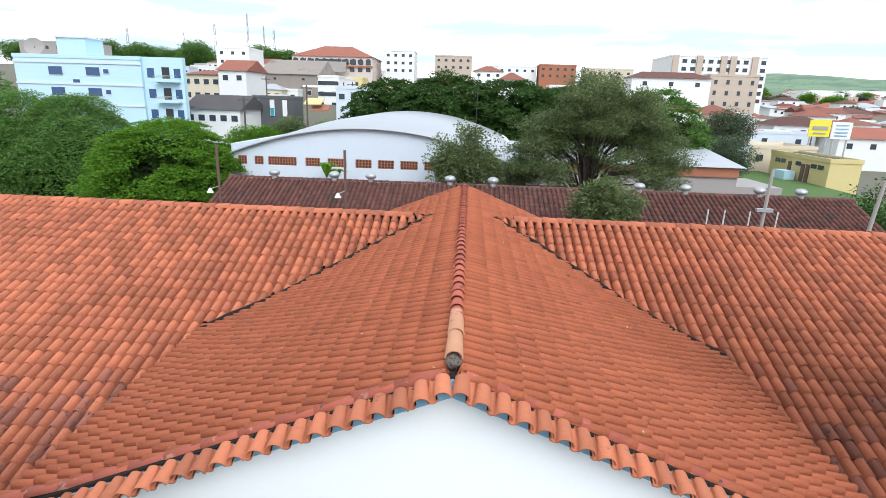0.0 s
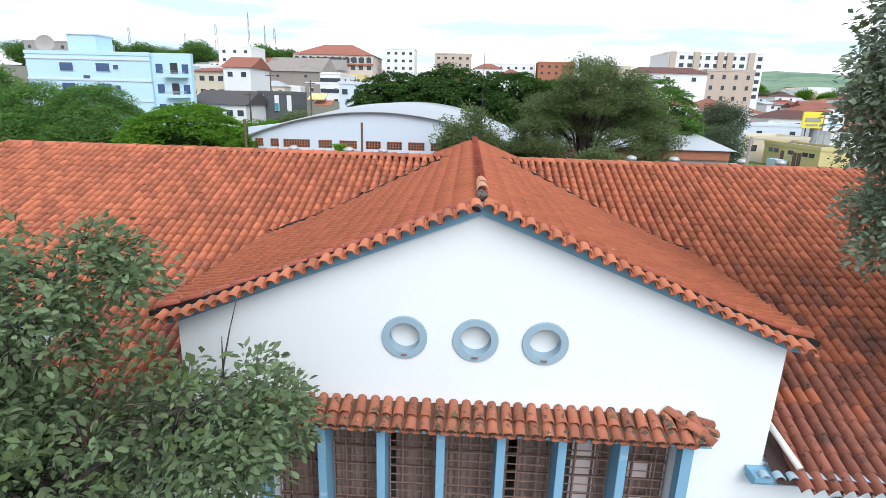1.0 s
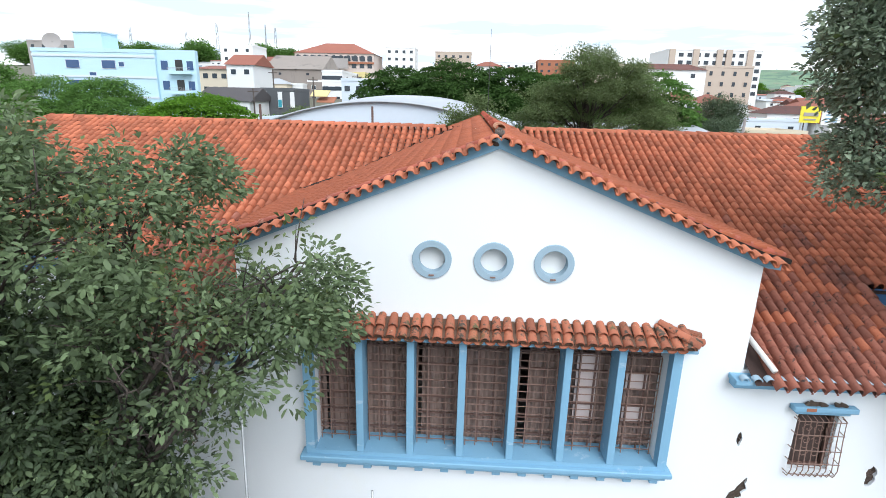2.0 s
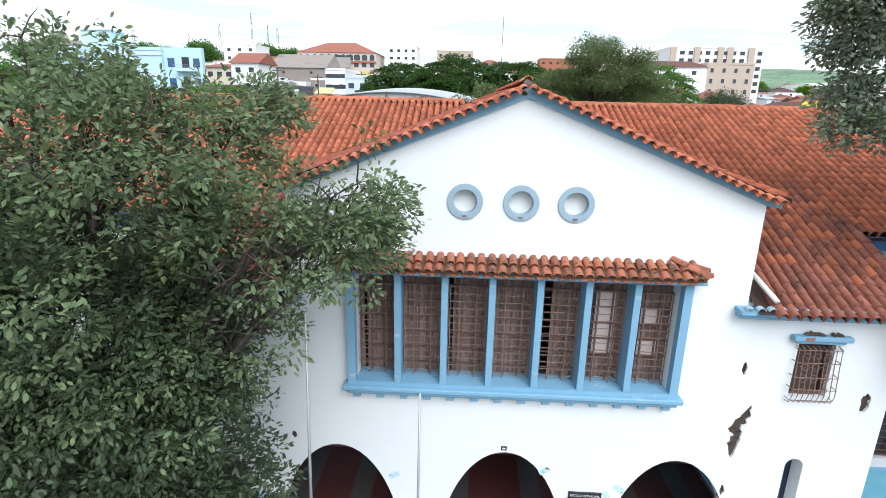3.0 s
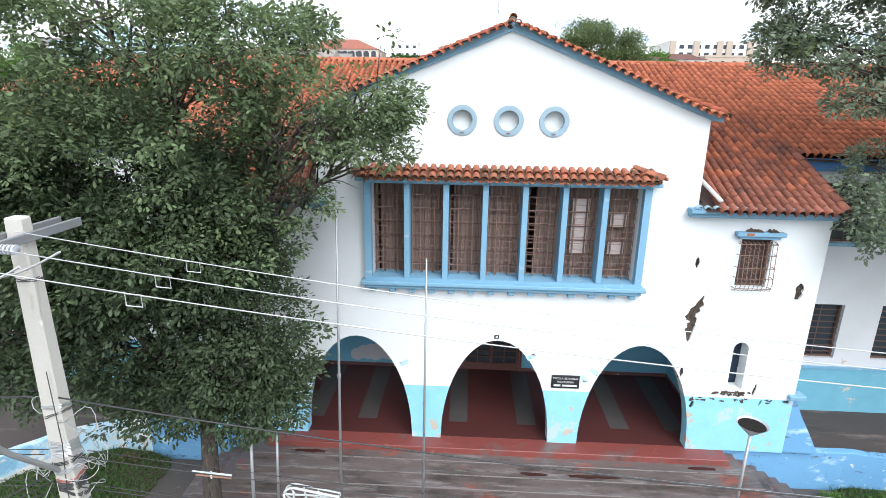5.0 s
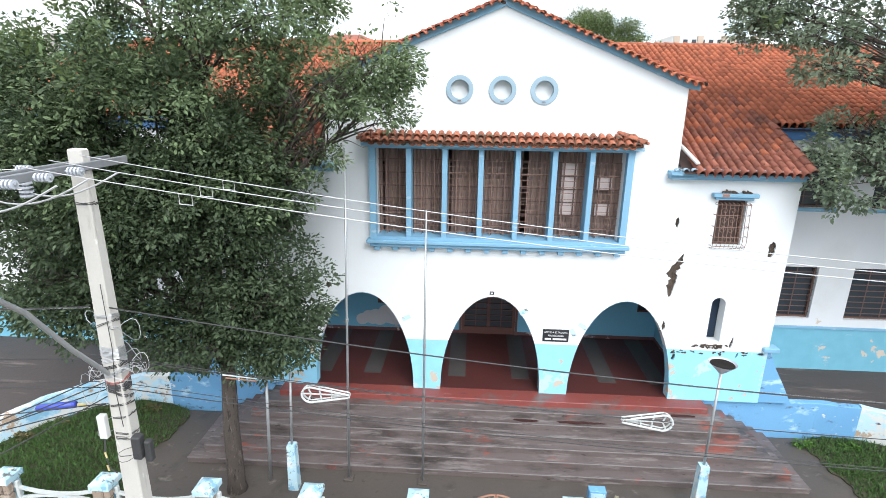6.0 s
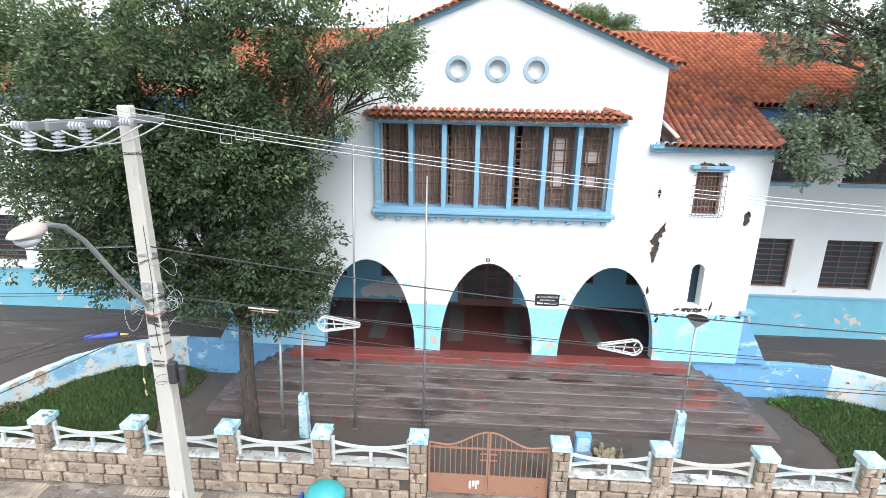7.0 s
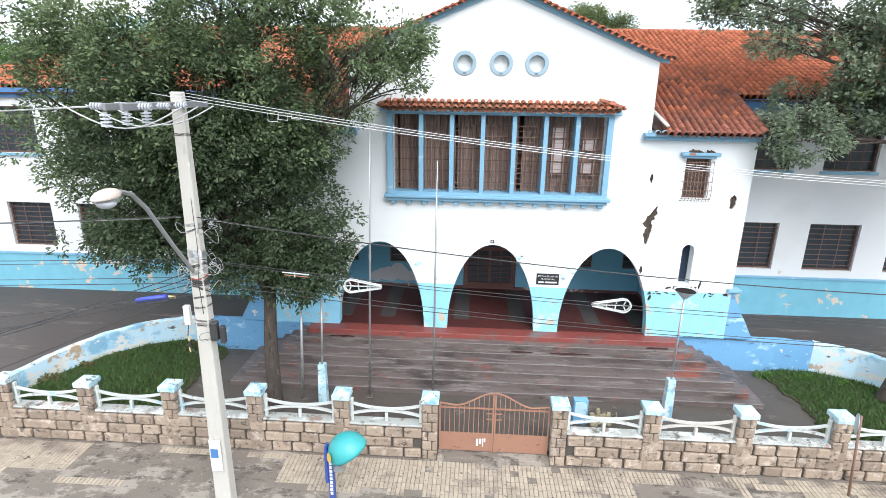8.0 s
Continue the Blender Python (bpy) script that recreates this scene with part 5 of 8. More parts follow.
def leaves(name, p, a, up, size, material, parent, near=False):
    """One mesh of leaves with four corners, or six near by: base p, direction a, side turned by up."""
    n = len(p)
    b = np.cross(a, up)
    b /= np.linalg.norm(b, axis=1)[:, None] + 1e-9
    nrm = np.cross(b, a)
    s = size[:, None]
    row = lambda f, w, lift: p + a * s * f + b * s * w + nrm * s * lift
    if near:
        corners = [p, row(0.35, 0.19, 0.06), row(0.72, 0.20, 0.04), row(1.0, 0, -0.08), row(0.72, -0.20, 0.04), row(0.35, -0.19, 0.06)]
    else:
        corners = [p, row(0.5, 0.27, 0.06), row(1.0, 0, -0.08), row(0.5, -0.27, 0.06)]
    c = len(corners)
    verts = np.stack(corners, axis=1).reshape(-1, 3)
    me = bpy.data.meshes.new(name)
    me.vertices.add(len(verts))
    me.vertices.foreach_set("co", verts.ravel())
    me.loops.add(c * n)
    me.loops.foreach_set("vertex_index", np.arange(c * n, dtype=np.int32))
    me.polygons.add(n)
    me.polygons.foreach_set("loop_start", np.arange(0, c * n, c, dtype=np.int32))
    me.update()
    me.validate()
    me.materials.append(material)
    ob = new(name, me)
    ob.parent = parent
    return ob


def crown(name, blobs, clumps, per, leaf, spread, material, parent, seed, flat=0.0, inner=0.45, gaps=0.0, rough=0.0, top=-9.0, near=False):
    """Leaves in rosettes at the twig ends that fill the outer shells of several ellipsoids; gaps thins it unevenly, rough frays it."""
    rng = np.random.default_rng(seed)
    vol = np.array([b[3] * b[4] * b[5] for b in blobs]) ** 0.75
    which = rng.choice(len(blobs), clumps, p=vol / vol.sum())
    d = rng.normal(size=(clumps, 3))
    d /= np.linalg.norm(d, axis=1)[:, None]
    d = d[np.argsort(rng.random(clumps))]
    rad = inner + (1 - inner) * rng.random(clumps) ** 0.6 + rough * rng.normal(size=clumps) ** 2
    B = np.array(blobs)[which]
    c = B[:, :3] + d * B[:, 3:] * rad[:, None]
    keep = d[:, 2] > top
    if gaps:
        mean = B[:, 3:].mean()
        keep &= np.array([noise.noise(Vector(q) * (1.6 / mean)) + 0.5 * noise.noise(Vector(q) * (4.0 / mean)) for q in c.tolist()]) > -0.45 + gaps
    c, d = c[keep], d[keep]
    c, d = np.repeat(c, per, axis=0), np.repeat(d, per, axis=0)
    n = len(c)
    o = rng.normal(size=(n, 3))
    o /= np.linalg.norm(o, axis=1)[:, None]
    p = c + o * (rng.random(n) ** 0.5)[:, None] * 1.8 * np.array([spread * (1 + flat), spread * (1 + flat), spread * (1 - 0.7 * flat)])
    a = o + d * 0.5 + rng.normal(size=(n, 3)) * 0.5
    a[:, 2] *= 0.7 - 0.4 * flat
    a[:, 2] -= 0.15
    a /= np.linalg.norm(a, axis=1)[:, None]
    up = rng.normal(size=(n, 3)) * 0.55 + np.array([0, 0, 1.0 + flat])
    return leaves(name, p, a, up, leaf * (0.6 + 0.8 * rng.random(n)), material, parent, near)


def limbs(base, fork, blobs, r, parent, seed, name="trunk", twigs=5):
    """A tapered trunk that forks towards the masses of its crown."""
    random.seed(seed)
    bm = bmesh.new()
    base, fork = Vector(base), Vector(fork)
    mid = base.lerp(fork, 0.5) + Vector((random.uniform(-0.1, 0.1), random.uniform(-0.1, 0.1), 0))
    tube([base - Vector((0, 0, 0.2)), base + Vector((0, 0, 0.25)), mid, fork], [r * 1.5, r * 1.05, r * 0.92, r * 0.75], 10, bm)
    for bl in blobs:
        c = Vector(bl[:3])
        knee = Vector((fork.x * 0.7 + c.x * 0.3, fork.y * 0.7 + c.y * 0.3, fork.z * 0.4 + c.z * 0.6)) + Vector((random.uniform(-0.3, 0.3), random.uniform(-0.3, 0.3), random.uniform(0, 0.4)))
        tube([fork - (fork - mid) * 0.08, knee, c], [r * 0.5, r * 0.3, r * 0.14], 7, bm)
        for _ in range(twigs):
            dirn = Vector((random.gauss(0, 1), random.gauss(0, 1), random.gauss(0.2, 0.8))).normalized()
            tip = c + Vector((dirn.x * bl[3], dirn.y * bl[4], dirn.z * bl[5])) * 0.8
            st = knee.lerp(c, random.uniform(0.3, 1))
            bend = st.lerp(tip, 0.5) + Vector((random.gauss(0, 0.12), random.gauss(0, 0.12), 0.12))
            tube([st, bend, tip], [r * 0.14, r * 0.08, r * 0.03], 5, bm)
            if twigs > 8:
                for _ in range(3):
                    q = bend.lerp(tip, random.random())
                    e = q + Vector((random.gauss(0, 0.22), random.gauss(0, 0.22), random.gauss(0.06, 0.2)))
                    tube([q, q.lerp(e, 0.5) + Vector((0, 0, 0.04)), e], [r * 0.06, r * 0.04, r * 0.02], 4, bm)
    return part(name, bm, M_BARK, parent, "", True)


def tree(name, label, base, fork, blobs, r, clumps, per, leaf, spread, material, seed, flat=0.0, inner=0.45, group="", gaps=0.0, rough=0.0, twigs=5, top=-9.0):
    t = thing(name, label, "tree", group)
    limbs(base, fork, blobs, r, t, seed, "trunk", twigs)
    crown("crown", blobs, clumps, per, leaf, spread, material, t, seed, flat, inner, gaps, rough, top)
    return t


LEFT = [(-6.95, -3.2, 7.2, 2.95, 2.2, 2.2), (-8.8, -3.0, 6.0, 1.8, 1.9, 1.6), (-3.7, -3.1, 8.2, 1.7, 1.3, 0.9), (-5.1, -2.9, 3.9, 1.4, 1.6, 1.5), (-8.4, -3.2, 4.2, 2.0, 1.7, 1.1), (-5.6, -3.2, 9.4, 2.4, 1.7, 0.8), (-3.0, -1.7, 7.7, 1.0, 0.9, 0.7), (-9.6, -2.8, 8.2, 2.2, 1.6, 1.1), (-6.6, -3.0, 3.0, 1.4, 1.3, 0.8), (-4.3, -2.2, 9.7, 1.2, 0.8, 0.5), (-5.2, -2.7, 2.9, 1.2, 1.2, 1.1), (-10.9, -3.0, 6.9, 1.2, 1.3, 1.5), (-10.7, -3.0, 5.3, 0.9, 1.1, 0.8), (-10.9, -2.9, 8.7, 1.3, 1.2, 0.8), (-3.8, -2.9, 7.0, 0.8, 0.9, 0.8), (-2.7, -2.7, 8.5, 0.9, 0.8, 0.6), (-9.4, -3.0, 3.6, 1.2, 1.3, 0.8), (-7.0, -3.0, 10.1, 1.8, 1.4, 0.8)]
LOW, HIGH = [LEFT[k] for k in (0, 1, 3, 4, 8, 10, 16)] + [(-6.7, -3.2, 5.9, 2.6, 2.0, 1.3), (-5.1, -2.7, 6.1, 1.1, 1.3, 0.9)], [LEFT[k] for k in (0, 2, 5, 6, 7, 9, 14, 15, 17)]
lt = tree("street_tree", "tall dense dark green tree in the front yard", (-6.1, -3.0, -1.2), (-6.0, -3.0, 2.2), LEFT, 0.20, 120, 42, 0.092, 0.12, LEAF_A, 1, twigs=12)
# dark lower and paler upper leaves carry light and shade in their colour
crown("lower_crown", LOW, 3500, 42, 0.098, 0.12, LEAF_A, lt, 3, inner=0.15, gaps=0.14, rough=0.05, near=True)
crown("outer_sprays", LEFT[11:14], 330, 40, 0.10, 0.12, LEAF_O, lt, 5, inner=0.2, gaps=0.30, rough=0.06, near=True)
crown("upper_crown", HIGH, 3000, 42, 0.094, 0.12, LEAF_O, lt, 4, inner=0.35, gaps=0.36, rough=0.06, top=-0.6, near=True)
crown("young_leaves", HIGH, 220, 26, 0.09, 0.11, LEAF_Y, lt, 71, inner=0.95, rough=0.06, top=0.1)
RIGHT = [(6.0, 0.8, 11.7, 1.0, 0.7, 1.0), (6.3, 0.9, 10.2, 0.8, 0.7, 0.55), (7.2, 0.7, 11.7, 2.0, 1.2, 0.9), (6.9, 0.4, 9.6, 1.5, 0.9, 0.42), (7.3, -0.3, 8.75, 0.7, 0.6, 0.32), (8.3, -0.7, 6.45, 1.05, 0.9, 0.8), (10.6, -0.4, 8.0, 1.5, 1.2, 1.4), (13.0, -1.0, 8.6, 2.5, 2.0, 2.6), (9.9, 0.5, 10.6, 2.4, 1.5, 1.5), (9.6, -0.5, 8.9, 1.3, 1.0, 0.9), (10.7, -0.9, 7.1, 1.2, 1.0, 0.6), (6.15, 0.9, 12.75, 1.05, 0.7, 0.85), (9.0, 0.7, 13.0, 1.4, 0.9, 0.8), (9.2, -0.2, 7.05, 1.3, 1.0, 0.75), (10.5, -0.3, 8.6, 1.3, 1.2, 1.3), (8.3, 0.2, 7.2, 0.8, 0.8, 0.6)]
rt = tree("street_tree", "tall dark green tree on the lawn", (11.55, -1.5, -1.2), (13.3, -1.2, 5.0), RIGHT, 0.22, 2500, 40, 0.118, 0.12, LEAF_R, 2, inner=0.5, gaps=0.27, rough=0.05, twigs=12)
crown("hanging_leaves", RIGHT[:2] + RIGHT[11:12], 380, 40, 0.10, 0.12, LEAF_R, rt, 73, inner=0.2, gaps=0.1, rough=0.05, near=True)
crown("young_leaves", RIGHT, 150, 22, 0.12, 0.11, LEAF_Y, rt, 72, inner=0.95, rough=0.05, top=-0.2)

# ---- the town behind ----
before_town = set(scene.collection.all_objects)
M_CREAM = mat("cream_render", (0.62, 0.55, 0.42), (0.55, 0.48, 0.37), 0.9, 0.3, 4, 0.05)
M_BLUEBLD = mat("pale_blue_render", (0.50, 0.68, 0.76), (0.45, 0.63, 0.72), 0.9, 0.2, 4, 0.05)
M_BEIGE = mat("beige_render", (0.50, 0.41, 0.33), (0.44, 0.36, 0.29), 0.9, 0.2, 4, 0.05)
M_GREYR = mat("grey_cement_render", (0.36, 0.33, 0.31), (0.29, 0.27, 0.25), 0.9, 0.2, 4, 0.05)
M_YELLOW = mat("yellow_render", (0.62, 0.52, 0.24), (0.54, 0.45, 0.21), 0.9, 0.3, 4, 0.05)
M_BRICKW = mat("orange_brick_wall", (0.38, 0.15, 0.08), (0.30, 0.12, 0.07), 0.9, 0.5, 4, 0.1)
M_FARTILE = mat("far_roof_tile", (0.29, 0.098, 0.06), (0.20, 0.072, 0.048), 0.85, 0.3, 4, 0.1, spread=0.2)
M_OLDTILE = mat("old_dark_roof_tile", (0.125, 0.045, 0.032), (0.075, 0.03, 0.023), 0.8, 0.5, 8, 0.3, spread=0.3, dirt=(0.05, 0.035, 0.03), dirt_size=0.8, dirt_at=0.55)
M_SLATE = mat("dark_sheet_roof", (0.055, 0.05, 0.05), (0.08, 0.07, 0.07), 0.8, 0.3, 4, 0.1)
M_METAL = mat("pale_metal_roof", (0.42, 0.44, 0.46), (0.36, 0.38, 0.40), 0.5, 0.15, 3, 0.03, metal=0.2)
M_GYM = mat("pale_grey_blue_render", (0.60, 0.66, 0.72), (0.54, 0.60, 0.66), 0.9, 0.2, 4, 0.05)


M_PINKW = mat("pinkish_white_render", (0.62, 0.53, 0.47), (0.54, 0.45, 0.40), 0.9, 0.2, 4, 0.05)


M_SHOP = mat("charcoal_shop_cladding", (0.10, 0.105, 0.11), (0.075, 0.08, 0.085), 0.6, 0.3, 4, 0.05)
M_TAUPE = mat("brown_grey_bare_render", (0.29, 0.25, 0.215), (0.22, 0.19, 0.165), 0.9, 0.2, 4, 0.1, wear=[((0.17, 0.15, 0.13), 0.25, 0.55, 0.1, (1, 1, 0.4))])
M_POST = mat("weathered_wood_post", (0.11, 0.09, 0.075), (0.08, 0.065, 0.055), 0.9)


def building(name, label, x0, x1, y, depth, top, wall, roof="flat", storeys=2, cols=4, roof_mat=None, win=(1.2, 1.1), side=0, foot=None):
    """A block with its windows; roof: flat with a parapet, hip, gable or shed."""
    h = thing(name, label, "building")
    foot = min(rise(x0, y), rise(x1, y)) - 1.0 if foot is None else foot
    part("wall", box(x0, x1, y, y + depth, foot, top), wall, h)
    rm = roof_mat or M_FARTILE
    if roof == "flat":
        for a, b, c, d in ((x0 - 0.1, x1 + 0.1, y - 0.1, y + 0.2), (x0 - 0.1, x1 + 0.1, y + depth - 0.2, y + depth + 0.1), (x0 - 0.1, x0 + 0.2, y + 0.2, y + depth - 0.2), (x1 - 0.2, x1 + 0.1, y + 0.2, y + depth - 0.2)):
            part("parapet", box(a, b, c, d, top + 0.003, top + 0.6), wall, h)
    else:
        o, up = 0.5, (0.22 * depth if roof != "shed" else 0.12 * depth)
        a, b, c, d = x0 - o, x1 + o, y - o, y + depth + o
        bm = bmesh.new()
        base = [bm.verts.new(p) for p in ((a, c, top), (b, c, top), (b, d, top), (a, d, top))]
        ins = min(depth, x1 - x0) / 2 if roof == "hip" else 0
        if roof == "shed":
            ridge = [bm.verts.new((a, d, top + up)), bm.verts.new((b, d, top + up))]
            bm.faces.new((base[0], base[1], ridge[1], ridge[0]))
            bm.faces.new((base[1], base[2], ridge[1]))
            bm.faces.new((base[0], ridge[0], base[3]))
            bm.faces.new((base[3], ridge[0], ridge[1], base[2]))
        else:
            m = (c + d) / 2
            ridge = [bm.verts.new((a + ins, m, top + up)), bm.verts.new((b - ins - (0.01 if ins else 0), m, top + up))]
            bm.faces.new((base[0], base[1], ridge[1], ridge[0]))
            bm.faces.new((base[2], base[3], ridge[0], ridge[1]))
            bm.faces.new((base[1], base[2], ridge[1]))
            bm.faces.new((base[3], base[0], ridge[0]))
        bm.faces.new(base[::-1])
        bmesh.ops.recalc_face_normals(bm, faces=bm.faces)
        part("roof", bm, rm, h)
    for s in range(storeys):
        z = top - 1.0 - win[1] - 3.0 * s
        if z < foot + 0.5:
            break
        for k in range(cols):
            cx = x0 + (x1 - x0) * (k + 0.5) / cols
            w = part("window", box(cx - win[0] / 2 - 0.08, cx + win[0] / 2 + 0.08, y - 0.06, y - 0.003, z - 0.08, z + win[1] + 0.08), wall, h)
            part("pane", box(cx - win[0] / 2, cx + win[0] / 2, y - 0.08, y - 0.063, z, z + win[1]), M_GLASS, w)
        if side:
            xs_ = x1 + 0.003 if side > 0 else x0 - 0.063
            for k in range(2):
                cy = y + depth * (k + 0.5) / 2
                part("window", box(xs_, xs_ + 0.06, cy - win[0] / 2, cy + win[0] / 2, z, z + win[1]), M_GLASS, h)
    return h


# long low building with roof ventilators behind the school
low = thing("long_building", "long low building with a dark mossy tiled roof", "building")
part("wall", box(-13, 19.5, 20.6, 27.6, -2, 6.7), M_BRICKW, low)
bm = prism([(19.6, 6.55), (24.0, 8.25), (28.4, 6.55), (28.4, 6.45), (24.0, 8.12), (19.6, 6.45)], -13.2, 20.0)
lroof = part("roof", bm, M_OLDTILE, low, "dark red-brown mossy tiles")
vs, fs = roof_tile(0.25, 0.42)
slope2 = (8.25 - 6.55) / 4.4
places = []
random.seed(31)
for i in range(132):
    for k in range(12):
        y = 23.95 - k * 0.36
        places.append(basis((-13.0 + 0.25 * i, y, 8.25 - slope2 * (24.0 - y) + 0.03), (1, 0, 0), (0, -1, -slope2), 1.2))
places.sort(key=lambda m: abs(m.translation.x - 4) + 2 * abs(m.translation.y - 23.5))
pieces("roof_tile", vs, fs, places, M_OLDTILE, lroof, 300)
cap_row((-13.2, 24.0, 8.27), (20.0, 24.0, 8.27), lroof, M_OLDTILE)
part("roof_step", box(-13.1, 19.9, 20.9, 21.2, 6.98, 7.2), M_OLDTILE, low)
part("metal_gutter", box(-13.1, 19.9, 20.8, 20.9, 7.2, 7.26), M_METAL, low)


def ventilator(x):
    v = thing("roof_ventilator", "round galvanised roof ventilator on the dark ridge", "ventilator", "roof ventilators", at=(x, 24.0, 8.25))
    part("neck", tube([(0, 0, 0), (0, 0, 0.22)], 0.17, 14), M_GALV, v)
    bm = bmesh.new()
    prof = [(0.17, 0.2), (0.26, 0.24), (0.30, 0.33), (0.28, 0.42), (0.18, 0.50), (0.03, 0.53)]
    rings = [[bm.verts.new((r * math.cos(k * math.tau / 18), r * math.sin(k * math.tau / 18), z)) for k in range(18)] for r, z in prof]
    for r0, r1 in zip(rings, rings[1:]):
        for k in range(18):
            bm.faces.new((r0[k], r0[(k + 1) % 18], r1[(k + 1) % 18], r1[k]))
    bm.faces.new(rings[-1])
    part("head", bm, M_GALV, v, "", True)


for x in (-10.6, -7.3, -5.3, -1.0, 1.3, 9.0, 11.4, 15.2, 17.3):
    ventilator(x)

# gym hall with a barrel roof
gym = thing("gym_hall", "pale grey hall with a barrel roof and brick vent blocks", "building")


def gym_top(x):
    return 11.75 - 0.0205 * (x + 7.3) ** 2


arc_pts = [(-17.2 + 21.0 * k / 28, gym_top(-17.2 + 21.0 * k / 28) - 1.15) for k in range(29)]
slots = [rect(x, x + w, 7.85, 8.45) for x, w in ((-16.6, 0.6), (-15.4, 0.6), (-14.4, 2.0), (-11.7, 1.0), (-10.1, 1.3), (-8.1, 1.1), (-6.5, 1.1), (-4.9, 1.2), (-3.2, 1.2), (0.2, 1.2))]
part("wall", plate([(-17.2, -2), (3.8, -2)] + arc_pts[::-1], slots, 33.0, 33.3), M_GYM, gym)
for s in slots:
    x0, x1 = s[0][0], s[1][0]
    # shade between the ribs is painted as a near-black backing
    vb = part("vent_block", box(x0, x1, 33.12, 33.2, 7.85, 8.45), M_DARK, gym, "terracotta vent blocks on a black shade backing")
    n = max(2, round((x1 - x0) / 0.2))
    for k in range(n + 1):
        x = x0 + (x1 - x0) * k / n
        part("rib", box(x - 0.035, x + 0.035, 33.0, 33.12, 7.85, 8.45), M_BRICKW, vb)
    for k in range(4):
        part("rib", box(x0, x1, 33.01, 33.11, 7.85 + 0.19 * k - 0.02, 7.85 + 0.19 * k + 0.03), M_BRICKW, vb)
bm = bmesh.new()
rows = []
for k in range(41):
    x = -17.6 + 21.8 * k / 40
    rows.append([bm.verts.new((x, 32.7, gym_top(x) - 1.1)), bm.verts.new((x, 46.0, gym_top(x) - 0.55)), bm.verts.new((x, 62.0, gym_top(x) - 0.45))])
for r0, r1 in zip(rows, rows[1:]):
    bm.faces.new((r0[0], r1[0], r1[1], r0[1]))
    bm.faces.new((r0[1], r1[1], r1[2], r0[2]))
bmesh.ops.recalc_face_normals(bm, faces=bm.faces)
bmesh.ops.solidify(bm, geom=bm.faces[:], thickness=0.12)
part("roof", bm, M_METAL, gym, "curved grey sheet roof", True)
for s in (-17.2, 3.5):
    part("wall", box(s, s + 0.3, 33.3, 62, -2, gym_top(s) - 0.5), M_GYM, gym)

# pale blue apartment block with balconies
M_BGLASS = mat("blue_tinted_glass", (0.03, 0.07, 0.16), (0.045, 0.09, 0.20), 0.2, 1, 5, 0.0)
apt = building("apartment_building", "pale blue four-storey apartment block", -79, -56.6, 87, 9, 17.7, M_BLUEBLD, "flat", 0, 1)
part("lift_tower", box(-72.0, -66.8, 88.5, 93, 18.3, 21.1), M_BLUEBLD, apt)
part("lift_roof", box(-72.2, -66.6, 88.3, 93.2, 21.103, 21.3), M_GYM, apt)
for z in (16.9, 13.4, 10.0):
    part("floor_band", box(-79.1, -56.5, 86.85, 86.99, z, z + 0.35), M_GYM, apt)
for z in (15.0, 11.6, 8.2):
    for x0, x1, dz, h in ((-72.9, -70.5, 0, 1.35), (-66.3, -63.9, 0, 1.35), (-63.2, -62.3, 0.4, 0.7), (-68.8, -67.6, -1.4, 0.7)):
        w = part("window", box(x0 - 0.1, x1 + 0.1, 86.92, 86.98, z + dz - 0.1, z + dz + h + 0.1), M_GYM, apt)
        part("pane", box(x0, x1, 86.88, 86.915, z + dz, z + dz + h), M_BGLASS, w)
part("stair_block", box(-56.597, -49.6, 87.6, 88.6, -2, 18.3), M_BLUEBLD, apt)
for z in (15.0, 11.6, 8.2):
    for x0, x1, h in ((-55.9, -54.7, 1.5), (-51.2, -50.1, 1.5)):
        part("window", box(x0, x1, 87.5, 87.59, z, z + h), M_BGLASS, apt)
    bal = part("balcony", box(-54.3, -50.2, 86.4, 87.59, z - 0.75, z - 0.6), M_BLUEBLD, apt)
    part("balcony_front", box(-54.3, -50.2, 86.4, 86.46, z - 0.6, z - 0.2), M_BLUEBLD, bal)
    for dz in (0.0, 0.2, 0.4):
        part("rail", box(-54.3, -50.2, 86.42, 86.46, z - 0.1 + dz, z - 0.04 + dz), M_GALV, bal)
    part("door", box(-53.3, -52.0, 87.5, 87.59, z - 0.59, z + 1.7), M_DARK, bal)
dish = bmesh.new()
rows = [[dish.verts.new(pose(-76, 88.5, 19.4, 70, 0, 20) @ Vector((1.5 * f * math.cos(k * math.tau / 24), 1.5 * f * math.sin(k * math.tau / 24), 0.45 * f * f))) for k in range(24)] for f in (0.1, 0.4, 0.7, 1.0)]
for r0, r1 in zip(rows, rows[1:]):
    for k in range(24):
        dish.faces.new((r0[k], r0[(k + 1) % 24], r1[(k + 1) % 24], r1[k]))
tube([(-76, 88.6, 17.6), (-76, 88.6, 19.4)], 0.08, 6, dish)
tagged(part("satellite_dish", dish, M_GREYR, None, "", True), "large mesh satellite dish on the blue block", "dish")

